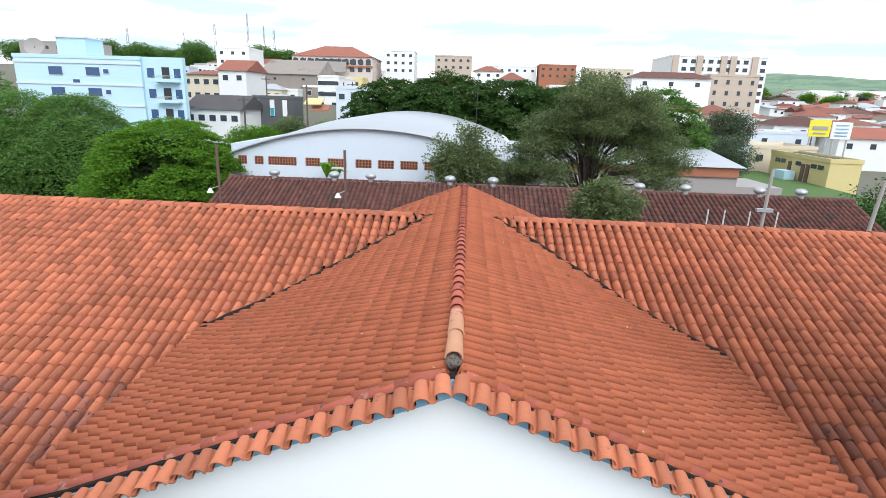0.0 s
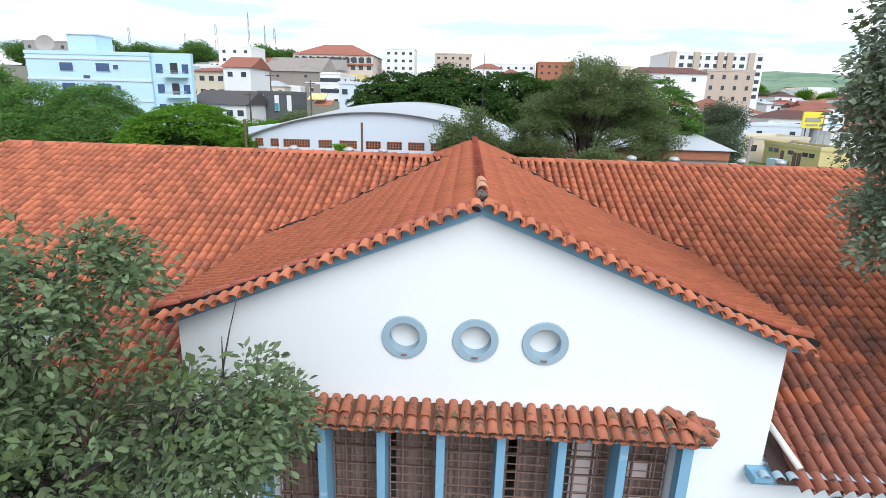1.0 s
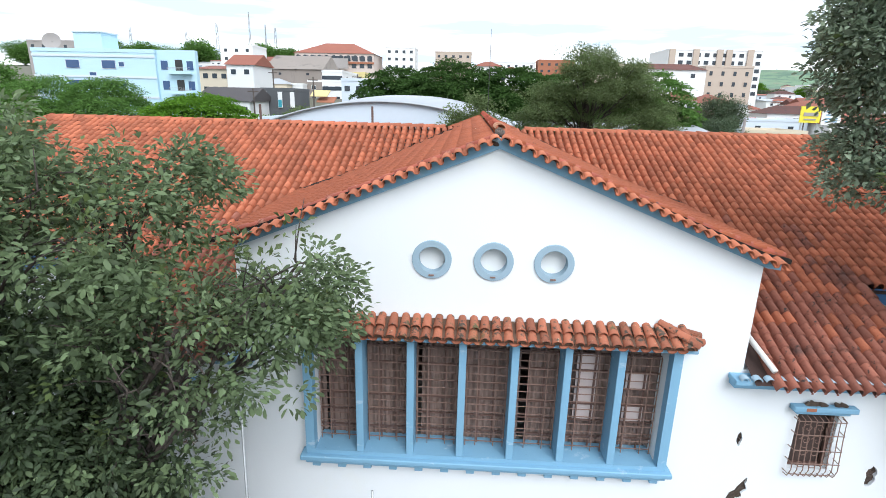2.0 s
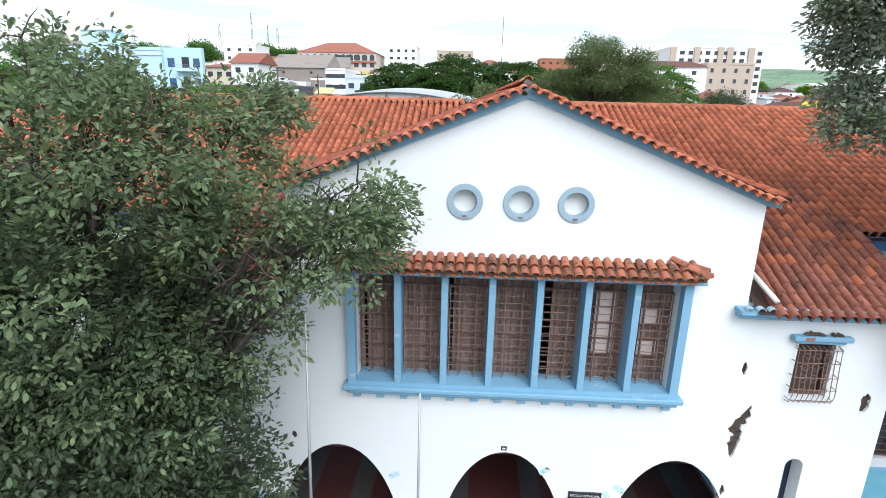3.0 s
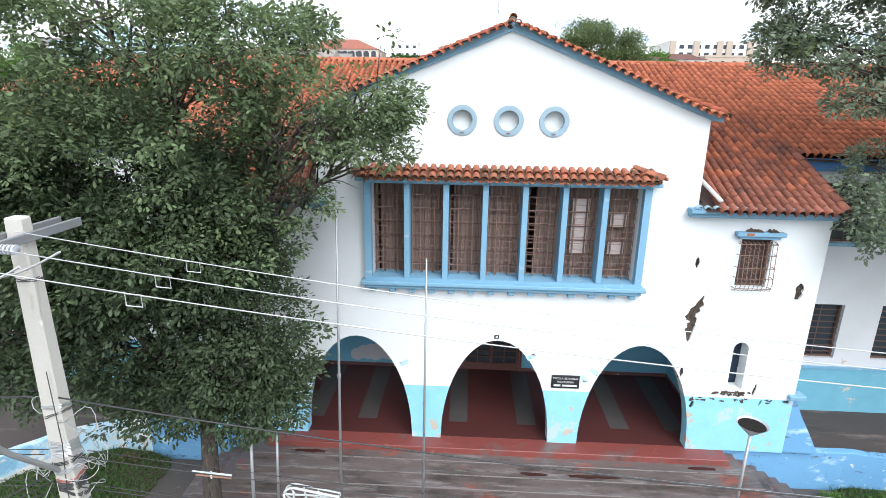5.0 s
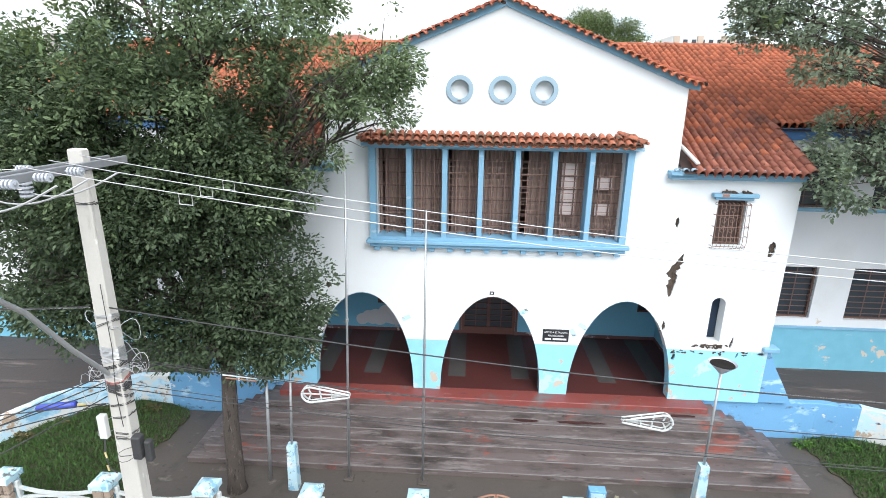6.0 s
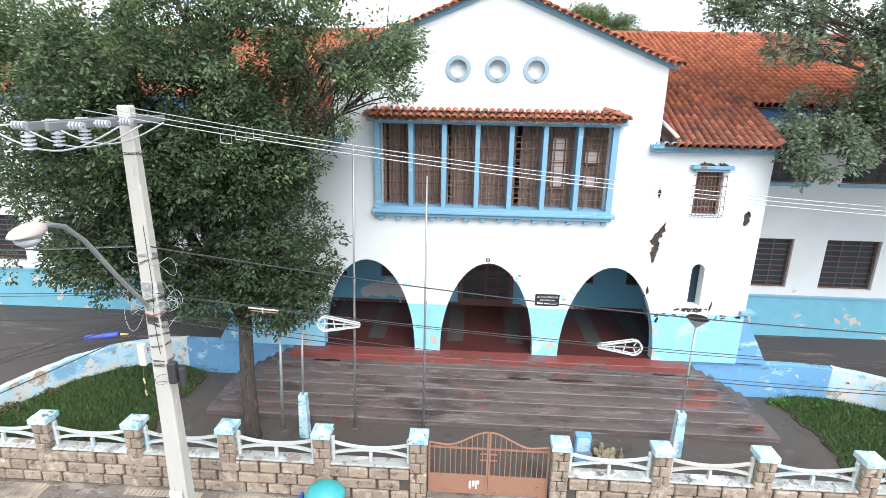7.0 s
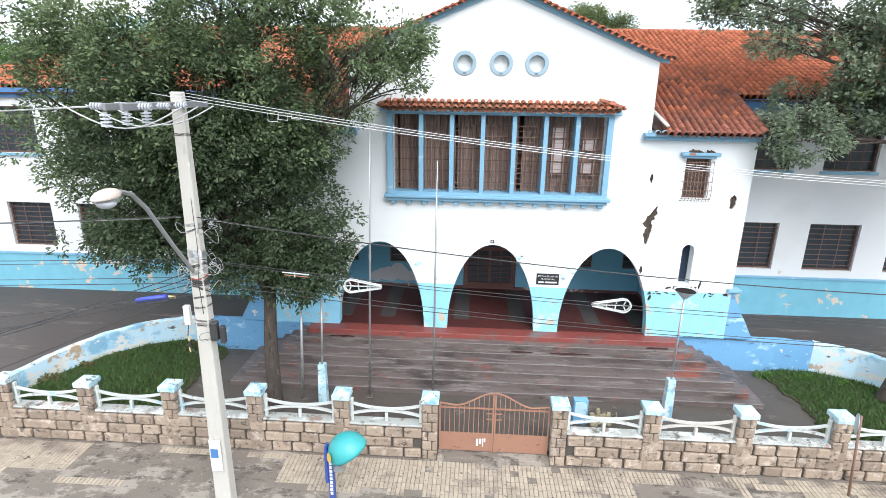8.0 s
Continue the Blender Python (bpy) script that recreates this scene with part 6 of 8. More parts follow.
building("office_tower", "tall white and beige apartment tower with rows of windows", 80, 118.5, 230, 25, 33, M_WHITE, "flat", 6, 11, win=(1.9, 1.5))
for x in (80.3, 90.0, 99.6, 103.4, 112.0):
    tagged(part("facade_strip", box(x, x + 2.4, 229.3, 229.88, 5, 33.5), M_BEIGE), "beige vertical strip on the white tower", "facade strip")
building("apartment_building", "beige apartment block before the white tower", 67.7, 81.5, 160, 12, 21.8, M_BEIGE, "flat", 3, 4, win=(0.9, 1.2))
building("white_house", "long white building with a dark red roof", 42.8, 64.0, 150, 8, 20.4, M_WHITE, "hip", 1, 3, M_OLDTILE)
arc = building("arcaded_building", "three-storey pink building with arched windows and a red roof", -75, -42, 220, 22, 28.6, M_PINKW, "hip", 2, 10, win=(1.9, 1.7))
part("balcony_band", box(-75.2, -41.8, 219.4, 219.93, 24.6, 25.3), M_BRICKW, arc)
for k in range(11):
    x = -73.6 + 3.0 * k
    part("arched_window", plate([(x - 1.0, 25.6)] + [(x - 1.0 * math.cos(math.pi * j / 10), 27.0 + 0.9 * math.sin(math.pi * j / 10)) for j in range(11)] + [(x + 1.0, 25.6)], [], 219.85, 219.93), M_GLASS, arc)
part("billboard_back", box(-62, -52, 217, 217.3, 22.5, 26.5), M_GREYR, arc)
building("white_house", "plain white three-storey building", -97, -84.5, 200, 14, 29.0, M_WHITE, "flat", 3, 3)
building("warehouse", "grey cement warehouse with a shed roof", -60.8, -44.5, 150, 20, 18.6, M_TAUPE, "gable", 1, 2, M_TAUPE, win=(0.8, 0.6))
building("shop_building", "white two-storey shop building", -44.4, -38.5, 150, 24, 18.0, M_WHITE, "flat", 2, 5, side=1)
building("shop_building", "cream building with an orange tiled roof", -67.4, -58.5, 120, 12, 16.8, M_CREAM, "shed", 2, 4)
building("white_house", "white house beside the orange roof", -58.4, -52.0, 119, 12, 17.8, M_WHITE, "gable", 1, 2)
building("shop_building", "white house with a dark sheet roof", -54, -43.5, 95, 12, 9.8, M_WHITE, "gable", 1, 5, M_SLATE)
building("shop_building", "dark grey shop front with blue signs", -45.0, -37.8, 105, 10, 12.0, M_SHOP, "flat", 0, 1)
for x in (-44.6, -41.4, -38.8):
    tagged(part("shop_sign", box(x, x + 0.9, 104.7, 104.88, 8.6, 11.8), M_WHITE), "upright white shop sign", "sign")
building("white_house", "pale blue and white shop", -29.1, -21.5, 110, 10, 14.4, M_GYM, "flat", 1, 3)
building("apartment_building", "distant beige apartment block", -18.7, -2, 250, 12, 32.0, M_BEIGE, "flat", 2, 5)
building("apartment_building", "distant white apartment block", -38.6, -26, 230, 12, 32.0, M_WHITE, "flat", 3, 4)
building("apartment_building", "distant red brick building", 30, 47, 260, 12, 30.0, M_BRICKW, "flat", 2, 5)
building("apartment_building", "distant low white building", 7, 29, 265, 12, 29.2, M_WHITE, "flat", 1, 6)
building("apartment_building", "distant low cream building", 52, 74, 262, 12, 29.0, M_CREAM, "flat", 1, 5)
building("grey_building", "distant grey flat-roofed building", -165, -140, 190, 14, 28.5, M_GREYR, "flat", 1, 6)

# rows of small houses that climb the slopes
random.seed(77)
for k in range(105):
    y = 122 + 740 * (k / 105) ** 1.7
    x = y * random.uniform(0.40, 0.95)
    w, d, h = random.uniform(7, 15), random.uniform(7, 11), random.uniform(2.6, 5.2)
    roof = random.choice(("hip", "gable", "hip", "flat", "shed"))
    building("town_house", "small pale town house with a tiled roof" if roof != "flat" else "small flat-roofed town house", x - w / 2, x + w / 2, y, d, rise(x, y) + h, random.choice((M_WHITE, M_WHITE, M_CREAM, M_GYM, M_BEIGE)), roof, 1, random.choice((2, 3)), random.choice((M_FARTILE, M_FARTILE, M_FARTILE, M_OLDTILE, M_METAL)))
for k in range(34):
    y = 128 + 150 * k / 34
    x = -y * random.uniform(0.16, 0.62)
    w, d, h = random.uniform(6, 13), random.uniform(7, 10), random.uniform(3.0, 6.5)
    roof = random.choice(("flat", "flat", "shed", "hip"))
    building("town_house", "white town house on the slope" if roof == "flat" else "pale town house with a tiled roof on the slope", x - w / 2, x + w / 2, y, d, rise(x, y) + h, random.choice((M_WHITE, M_WHITE, M_WHITE, M_CREAM, M_GYM, M_YELLOW)), roof, 2, 3, random.choice((M_FARTILE, M_FARTILE, M_METAL, M_SLATE)))
for x, y, h in ((-51.5, 92, 8.5), (-43, 96, 9.5), (-33.5, 104, 11), (-26, 112, 11), (-47, 118, 11), (-20.5, 118, 9), (-60, 126, 9), (43, 120, 8), (62, 128, 8), (74, 118, 8)):
    p = thing("utility_pole", "thin grey utility pole in the town", "pole", "town utility poles")
    z = rise(x, y)
    part("shaft", tube([(x, y, z - 0.5), (x, y, z + h)], [0.2, 0.13], 6), M_POST, p)
    part("crossarm", box(x - 1.1, x + 1.1, y - 0.16, y - 0.13, z + h - 0.7, z + h - 0.5), M_POST, p)
tagged(part("shop_awning", prism([(108, 11.2), (111, 12.4), (111, 12.2), (108, 11.0)], -35.5, -31.8), M_YELLOW), "yellow awning over a shop front", "awning")
tagged(part("shop_awning", prism([(108, 10.0), (111, 11.0), (111, 10.8), (108, 9.8)], -34.2, -30.4), M_BRICKW), "red awning over a shop front", "awning")

# right-hand yard: shed, lawn, yellow building, billboards
yellow = building("yellow_building", "yellow single-storey building with brown doors", 49.5, 53.8, 72, 15, 5.9, M_YELLOW, "flat", 0, 1, foot=-2)
part("roof_sheet", box(49.8, 53.5, 72.3, 86.7, 6.15, 6.25), M_SLATE, yellow, "dark sheet roof")
for y in (73.2, 74.8, 78.6, 82.6, 84.2):
    part("vent", box(49.40, 49.497, y, y + 1.2, 4.8, 5.4), M_GLASS, yellow)
for y in (76.3, 77.5, 80.9):
    part("door", box(49.40, 49.497, y, y + 0.85, 2.6, 5.2), M_FRAME, yellow)
tagged(part("blue_container", box(47.6, 49.2, 79, 82, 2.5, 3.9), M_BLUEBLD), "small turquoise store by the yellow building", "shed")
building("shed", "low cream shed with a flat roof", 47.3, 58.5, 90, 10, 6.4, M_CREAM, "flat", 1, 3, foot=-2)
building("shed", "long grey walled shed with a metal roof", 4.0, 24.2, 45, 9, 7.6, M_GREYR, "shed", 0, 1, M_METAL, foot=-2)
tagged(part("brick_course", box(4.0, 24.2, 44.8, 44.98, 6.7, 7.55), M_BRICKW), "bare orange brick course of the shed", "wall")
tagged(part("back_lawn", box(24.6, 49.4, 50, 89.5, -2, 2.6), mat("mown_grass", (0.08, 0.15, 0.03), (0.06, 0.115, 0.03), 0.95, 0.5, 6, 0.3)), "mown green lawn behind the school", "lawn", kind="structure")
tagged(part("yard_wall", box(33.0, 47.2, 89.6, 90, 2.0, 7.2), M_GYM), "pale grey yard wall", "wall", kind="structure")
tagged(part("white_wall", box(20.3, 40, 20.8, 21.1, -2, 7.75), M_WHITE), "white boundary wall behind the school", "wall", kind="structure")
tagged(part("side_annex", box(24.4, 29.5, 47, 54, -2, 5.6), M_GREYR), "low grey lean-to by the shed", "shed")
building("house", "cream house with a dark brown roof", 38.0, 49.5, 97, 9, 8.2, M_CREAM, "hip", 1, 2, M_OLDTILE, win=(2.0, 1.3))
building("house", "white house with orange roofs", 45.0, 51.5, 122, 10, 12.0, M_WHITE, "hip", 1, 2)
building("house", "house with a bright orange tiled roof", 52.0, 61.0, 124, 10, 11.4, M_CREAM, "hip", 1, 2)
building("house", "white house with a long brown roof", 72.0, 86.0, 130, 9, 9.4, M_WHITE, "hip", 1, 3, M_OLDTILE)
building("house", "white house with a tiled roof beside the billboards", 76.0, 95.0, 112, 10, 7.6, M_WHITE, "gable", 1, 4)
building("house", "low white store behind the billboards", 60.5, 75.0, 118, 9, 7.8, M_GYM, "flat", 1, 2)
building("house", "low grey sheet-roofed store", 60.0, 72.0, 140, 9, 11.0, M_WHITE, "shed", 1, 2, M_METAL)
bills = thing("billboard", "yellow and white billboards on posts", "billboard")
M_SIGNY = mat("yellow_sign", (0.75, 0.65, 0.04), (0.70, 0.60, 0.04), 0.5)
yel = part("yellow_board", box(66.0, 70.0, 106, 106.2, 8.0, 11.2), M_SIGNY, bills)
whi = part("white_board", box(70.3, 74.1, 106, 106.2, 7.6, 10.9), M_WHITE, bills)
part("logo_bar", box(66.6, 69.5, 105.9, 105.98, 9.3, 10.0), M_GREYR, yel)
part("logo_bar", box(66.8, 69.2, 105.9, 105.98, 8.5, 8.8), M_GREYR, yel)
for z in (10.2, 9.5, 8.8, 8.2):
    part("text_bar", box(71.0, 73.4, 105.9, 105.98, z, z + 0.2), M_BLUE, whi)
for x in (66.5, 69.6, 71.0, 73.6):
    part("post", box(x, x + 0.2, 106.25, 106.45, -2, 8.5), M_GALV, bills)

# rows of houses towards the hills
random.seed(77)
WALLS = [M_WHITE, M_WHITE, M_CREAM, M_WHITE, M_BEIGE, M_WHITE]
y = 132.0
while y < 760:
    x = y * 0.55 if y > 250 else y * 0.60
    while x < y * 1.0:
        w, d, h = random.uniform(8, 14), random.uniform(8, 11), random.choice((3.4, 3.6, 3.8, 6.4))
        xx, yy = x + random.uniform(-1, 1), y + random.uniform(-4, 4)
        if not (y < 140 and xx < 100):
            building("house", "small white town house with a tiled roof", xx, xx + w, yy, d, rise(xx, yy) + h, random.choice(WALLS), random.choice(("hip", "gable", "hip", "shed", "flat")), 1, 2, random.choice((M_FARTILE, M_FARTILE, M_OLDTILE, M_METAL)))
        x += w + random.uniform(2, 7) + (y / 60 if y > 300 else 0)
    y += random.uniform(14, 19) * (1 + y / 500)
for x0, y0, x1 in ((330, 560, 380), (420, 640, 480), (250, 430, 280)):
    building("warehouse", "long pale warehouse far below the hills", x0, x1, y0, 20, rise(x0, y0) + 9, M_WHITE, "flat", 0, 1)
for k in range(46):
    y = random.uniform(125, 300)
    x = y * random.uniform(-0.80, 0.22)
    if -0.62 < x / y < -0.12 and y < 235:
        continue
    w, d, h = random.uniform(8, 16), random.uniform(8, 12), random.choice((3.6, 6.6, 6.8))
    building("house", "white town house on the slope", x, x + w, y, d, rise(x, y) + h, random.choice(WALLS), random.choice(("hip", "flat", "flat", "gable")), 2, 3)


# masts on the skyline
def mast(x, y, z0, z1, w):
    m = thing("lattice_mast", "thin lattice radio mast on the skyline", "mast", "radio masts")
    for sx, sy in ((-1, -1), (1, -1), (0, 1)):
        part("leg", tube([(x + sx * w, y + sy * w, z0), (x + sx * w * 0.3, y + sy * w * 0.3, z1)], 0.16, 4), M_GALV, m)
    n = 9
    for k in range(n):
        a, b = k / n, (k + 1) / n
        wa, wb = w * (1 - 0.7 * a), w * (1 - 0.7 * b)
        part("brace", tube([(x - wa, y - wa, z0 + (z1 - z0) * a), (x + wb, y - wb, z0 + (z1 - z0) * b)], 0.11, 4), M_GALV, m)


for x, z, w in ((-125.7, 55.5, 0.7), (-144.2, 49.5, 1.3), (-194.2, 46.6, 1.2), (-162.1, 44.8, 1.0), (-116.8, 49.1, 0.6), (-111.2, 47.5, 1.2)):
    mast(x, 300, 20, z, w)


# trees of the town
def far_tree(x, y, z0, z1, r, material, seed, n=420, leaf=0.45, label="broad green tree among the town houses", flat=0.3):
    random.seed(seed)
    h = z1 - z0
    blobs = [(x, y, z0 + 0.62 * h, r * 0.75, r * 0.75, 0.36 * h)]
    for k in range(5):
        a = k * 1.257 + random.random()
        blobs.append((x + 0.5 * r * math.cos(a), y + 0.5 * r * math.sin(a), z0 + h * random.uniform(0.5, 0.78), r * 0.5, r * 0.5, 0.22 * h))
    tree("town_tree", label, (x, y, z0), (x, y, z0 + 0.35 * h), blobs, 0.045 * r + 0.1, n, 22, leaf, leaf * 1.3, material, seed, flat, 0.5)


def umbrella(x, y, zc, z1, r, material, seed, pads, per, leaf, label, thick=0.05, pad=0.2, tilt=0.45, bulge=0.28, core=480):
    """A domed rain tree: flat leafy pads in tiers over the dome, limbs and darker leaves as painted shade below."""
    rng = np.random.default_rng(seed)
    t = thing("rain_tree", label, "tree")
    h = z1 - zc
    limbs((x, y, -1.7), (x, y, zc - 0.35 * h), [(x + 0.5 * r * math.cos(k * 1.26), y + 0.5 * r * math.sin(k * 1.26), zc + 0.35 * h, r * 0.4, r * 0.4, 0.3 * h) for k in range(5)], 0.05 * r + 0.1, t, seed)
    k = np.arange(pads)
    rise_ = 1.0 - 1.08 * (k + 0.5) / pads
    u = np.sqrt(np.clip(1 - np.maximum(rise_, 0) ** 2, 0, 1))
    turn = k * 2.39996 + rng.normal(size=pads) * 0.25
    ring = u
    rad = (1 + rng.normal(size=pads) * 0.035)
    c = np.stack([x + r * ring * rad * np.cos(turn), y + r * ring * rad * np.sin(turn), zc + h * rise_ * rad], axis=1)
    out = np.stack([np.cos(turn) * ring, np.sin(turn) * ring, np.full(pads, 1.0 / tilt)], axis=1)
    out /= np.linalg.norm(out, axis=1)[:, None]
    ax = np.cross(out, np.array([0, 0, 1.0]) + rng.normal(size=(pads, 3)) * 0.2)
    ax /= np.linalg.norm(ax, axis=1)[:, None]
    ay = np.cross(out, ax)
    n = pads * per
    rr, th = np.sqrt(rng.random(n)), rng.random(n) * math.tau
    size = np.repeat(pad * r * (0.65 + 0.7 * rng.random(pads)), per)
    frill = 1 + 0.18 * np.sin(th * 5 + np.repeat(rng.random(pads) * 6, per)) + 0.08 * rng.normal(size=n)
    rep = lambda v: np.repeat(v, per, axis=0)
    p = rep(c) + (rep(ax) * np.cos(th)[:, None] + rep(ay) * np.sin(th)[:, None]) * (rr * size * frill)[:, None] + rep(out) * ((1 - rr ** 2) * size * bulge + rng.normal(size=n) * thick * size)[:, None]
    a = rng.normal(size=(n, 3)) * np.array([1, 1, 0.35])
    a /= np.linalg.norm(a, axis=1)[:, None]
    leaves("crown", p, a, rng.normal(size=(n, 3)) * 0.35 + rep(out), leaf * (0.6 + 0.8 * rng.random(n)), material, t)
    # inner leaves hold the crown's shade in their darker colour
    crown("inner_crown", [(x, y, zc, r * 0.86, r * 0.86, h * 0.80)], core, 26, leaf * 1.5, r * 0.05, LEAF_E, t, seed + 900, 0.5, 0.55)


umbrella(-37.4, 45, 4.4, 11.2, 5.2, LEAF_D, 41, 70, 760, 0.21, "large round green tree behind the school", 0.07, 0.34, 0.9, 0.5)
umbrella(-46.0, 48, 4.3, 11.4, 5.8, LEAF_D, 42, 70, 680, 0.21, "large round green tree behind the school", 0.07, 0.34, 0.9, 0.5)
umbrella(-42.3, 42, 3.4, 9.4, 4.0, LEAF_D, 40, 57, 620, 0.21, "large round green tree behind the school", 0.07, 0.34, 0.9, 0.5)
umbrella(-21.2, 32, 5.6, 10.5, 4.9, LEAF_B, 43, 210, 330, 0.17, "large umbrella-shaped bright green tree behind the school", 0.05, 0.21, 0.35, 0.16, 1500)
umbrella(-12.5, 78, 8.5, 15.0, 6.5, LEAF_E, 44, 90, 220, 0.38, "dark green umbrella tree behind the hall")
umbrella(-3.5, 74, 8.5, 15.6, 8.0, LEAF_E, 45, 110, 240, 0.38, "dark green umbrella tree behind the hall")
umbrella(5.5, 75, 8.5, 15.3, 7.5, LEAF_E, 46, 110, 240, 0.38, "dark green umbrella tree behind the hall")
umbrella(13.0, 78, 8.0, 14.8, 7.0, LEAF_E, 47, 90, 220, 0.38, "dark green umbrella tree behind the hall")
umbrella(20.5, 58, 7.0, 14.0, 5.6, LEAF_D, 49, 90, 220, 0.32, "round green tree behind the feathery one")
BIG = []
random.seed(9)
for k in range(52):
    u = -1 + 2 * (k + 0.5) / 52
    ceil = 14.5 - 5.0 * (u - 0.08) ** 2
    low = 7.3 + 0.8 * (1 - u * u)
    BIG.append((8.0 + 5.2 * u, 31 + random.uniform(-2.4, 2.0) * math.sqrt(1 - u * u), low + (ceil - low) * ((k * 0.618) % 1) ** 0.8, random.uniform(1.0, 1.7), random.uniform(0.8, 1.3), random.uniform(0.38, 0.62)))
tree("feathery_tree", "tall feathery grey-green tree behind the low building", (7.6, 31, -1.7), (7.7, 31, 6.6), BIG, 0.21, 4300, 34, 0.125, 0.2, LEAF_C, 48, 0.2, 0.15, gaps=0.16, rough=0.06, twigs=3)
LOWB = [(6.2, 19.6, 7.8, 1.3, 1.1, 1.2), (5.5, 19.4, 8.5, 0.8, 0.8, 0.7), (6.9, 19.5, 8.3, 0.8, 0.8, 0.8), (6.2, 19.5, 9.1, 0.6, 0.6, 0.5)]
tree("yard_tree", "dark bushy tree close behind the school roof", (5.8, 19.6, -1.7), (5.8, 19.6, 5.0), LOWB, 0.12, 330, 34, 0.15, 0.16, LEAF_C, 61, 0.0, 0.3, gaps=0.05, rough=0.08)
BUSH = [(-0.3, 30, 9.0, 2.0, 1.7, 1.5), (-1.2, 30, 8.2, 1.4, 1.3, 1.2), (0.8, 30, 8.0, 1.4, 1.3, 1.2), (-0.2, 30, 10.4, 0.8, 0.8, 0.8)]
tree("yard_tree", "dark bushy tree before the gym hall", (-0.2, 30, -1.7), (-0.2, 30, 6.0), BUSH, 0.15, 560, 34, 0.17, 0.2, LEAF_C, 50, 0.0, 0.3, gaps=0.08, rough=0.08)
for x, z in ((-9.8, 7.9), (-9.2, 7.5)):
    pl = thing("banana_plant", "small banana plant by the gym hall", "plant")
    for k in range(8):
        a = k * 0.8 + x
        tip = Vector((x + 1.0 * math.cos(a), 31.5 + 0.6 * math.sin(a), z + 0.2))
        bm = bmesh.new()
        base, mid = Vector((x, 31.5, z - 0.7)), Vector((x + 0.45 * math.cos(a), 31.5 + 0.3 * math.sin(a), z + 0.4))
        sx = Vector((-math.sin(a), math.cos(a), 0)) * 0.16
        v = [bm.verts.new(p) for p in (base, mid - sx, tip, mid + sx)]
        bm.faces.new(v)
        part("leaf", bm, LEAF_B, pl)
far_tree(42.0, 88, 2, 13.2, 4.4, LEAF_A, 51, 700, 0.28)
far_tree(35.5, 72, 1, 9.6, 3.8, LEAF_A, 52, 650, 0.24)
far_tree(38.5, 92, -1, 9.5, 3.0, LEAF_B, 53, 350, 0.35)
far_tree(-33, 92, 0, 9.5, 4.0, LEAF_C, 54, 400, 0.35)
far_tree(-38, 88, 0, 7.5, 5.0, LEAF_B, 55, 500, 0.35)
far_tree(-26, 96, 0, 8.6, 3.0, LEAF_B, 56, 300, 0.35)
far_tree(23.4, 26, -1.7, 9.9, 3.2, LEAF_E, 57, 700, 0.18, "dark green tree beside the low building")
far_tree(24.0, 23, -1.7, 7.8, 2.4, LEAF_E, 58, 500, 0.16, "flowering shrubby tree beside the low building")
far_tree(55, 190, 5, 18.5, 7, LEAF_A, 59, 250, 0.9)
far_tree(-98, 95, 0, 17.5, 9, LEAF_D, 60, 500, 0.6)
for k in range(26):
    random.seed(200 + k)
    x = random.uniform(-260, -60)
    y = random.uniform(285, 330)
    far_tree(x, y, 22, random.uniform(35, 40), random.uniform(8, 13), LEAF_D, 300 + k, 330, 0.85, "dark tree on the skyline")
for k in range(30):
    random.seed(400 + k)
    y = random.uniform(200, 800)
    x = y * random.uniform(0.45, 1.0)
    far_tree(x, y, rise(x, y) - 0.5, rise(x, y) + random.uniform(6, 11), random.uniform(4, 8), random.choice((LEAF_A, LEAF_B)), 500 + k, 300, 0.6)
for x, s in ((-11.3, 1), (-5.5, 1)):
    lp = thing("yard_lamp", "thin yard lamp post behind the school", "lamp post")
    part("post", tube([(x, 19.0, -1.7), (x, 19.0, 10.4)], 0.06, 6), M_FRAME, lp)
    part("arm", tube([(x, 19.0, 8.6), (x - 0.25 * s, 18.6, 8.5)], 0.02, 5), M_GALV, lp)
    part("shade", tube([(x - 0.25 * s, 18.6, 8.55), (x - 0.25 * s, 18.6, 8.35)], [0.04, 0.15], 10), M_WHITE, lp)
for x, lean in ((10.3, 0.0), (10.9, 0.1), (12.0, 0.05), (13.0, 0.2)):
    st = tagged(part("standpipe", tube([(x, 18.5, -1.7), (x + lean, 18.5, 8.5)], 0.028, 6), M_CONC), "thin pale post behind the school roof", "post", "posts behind the roof")
up = thing("utility_pole", "grey utility pole behind the school", "pole")
part("shaft", tube([(13.0, 19.5, -1.7), (13.2, 19.5, 10.2)], [0.11, 0.07], 8), M_GREYR, up)
part("bracket", box(12.8, 13.5, 19.4, 19.6, 8.3, 8.45), M_GALV, up)

for k, (x0, x1) in enumerate(((-44.5, -43.8), (-41.3, -40.6))):
    tagged(part("sign_panel", box(x0, x1, 104.58, 104.69, 8.7, 10.2), mat("teal_sign_print", (0.03, 0.25, 0.32), (0.05, 0.32, 0.38), 0.5)), "teal printed lower half of a shop sign", "sign")

up = thing("utility_pole", "grey leaning utility pole beside the low building", "pole")
part("shaft", tube([(18.2, 21, -1.7), (19.1, 21, 9.7)], [0.13, 0.08], 8), M_GREYR, up)

# the town's grid stands slightly askew to the school
for ob in [o for o in scene.collection.all_objects if o.parent is None and o not in before_town]:
    ob.matrix_basis = pose(0, 0, 0, -0.15, -0.23, -0.45) @ ob.matrix_basis

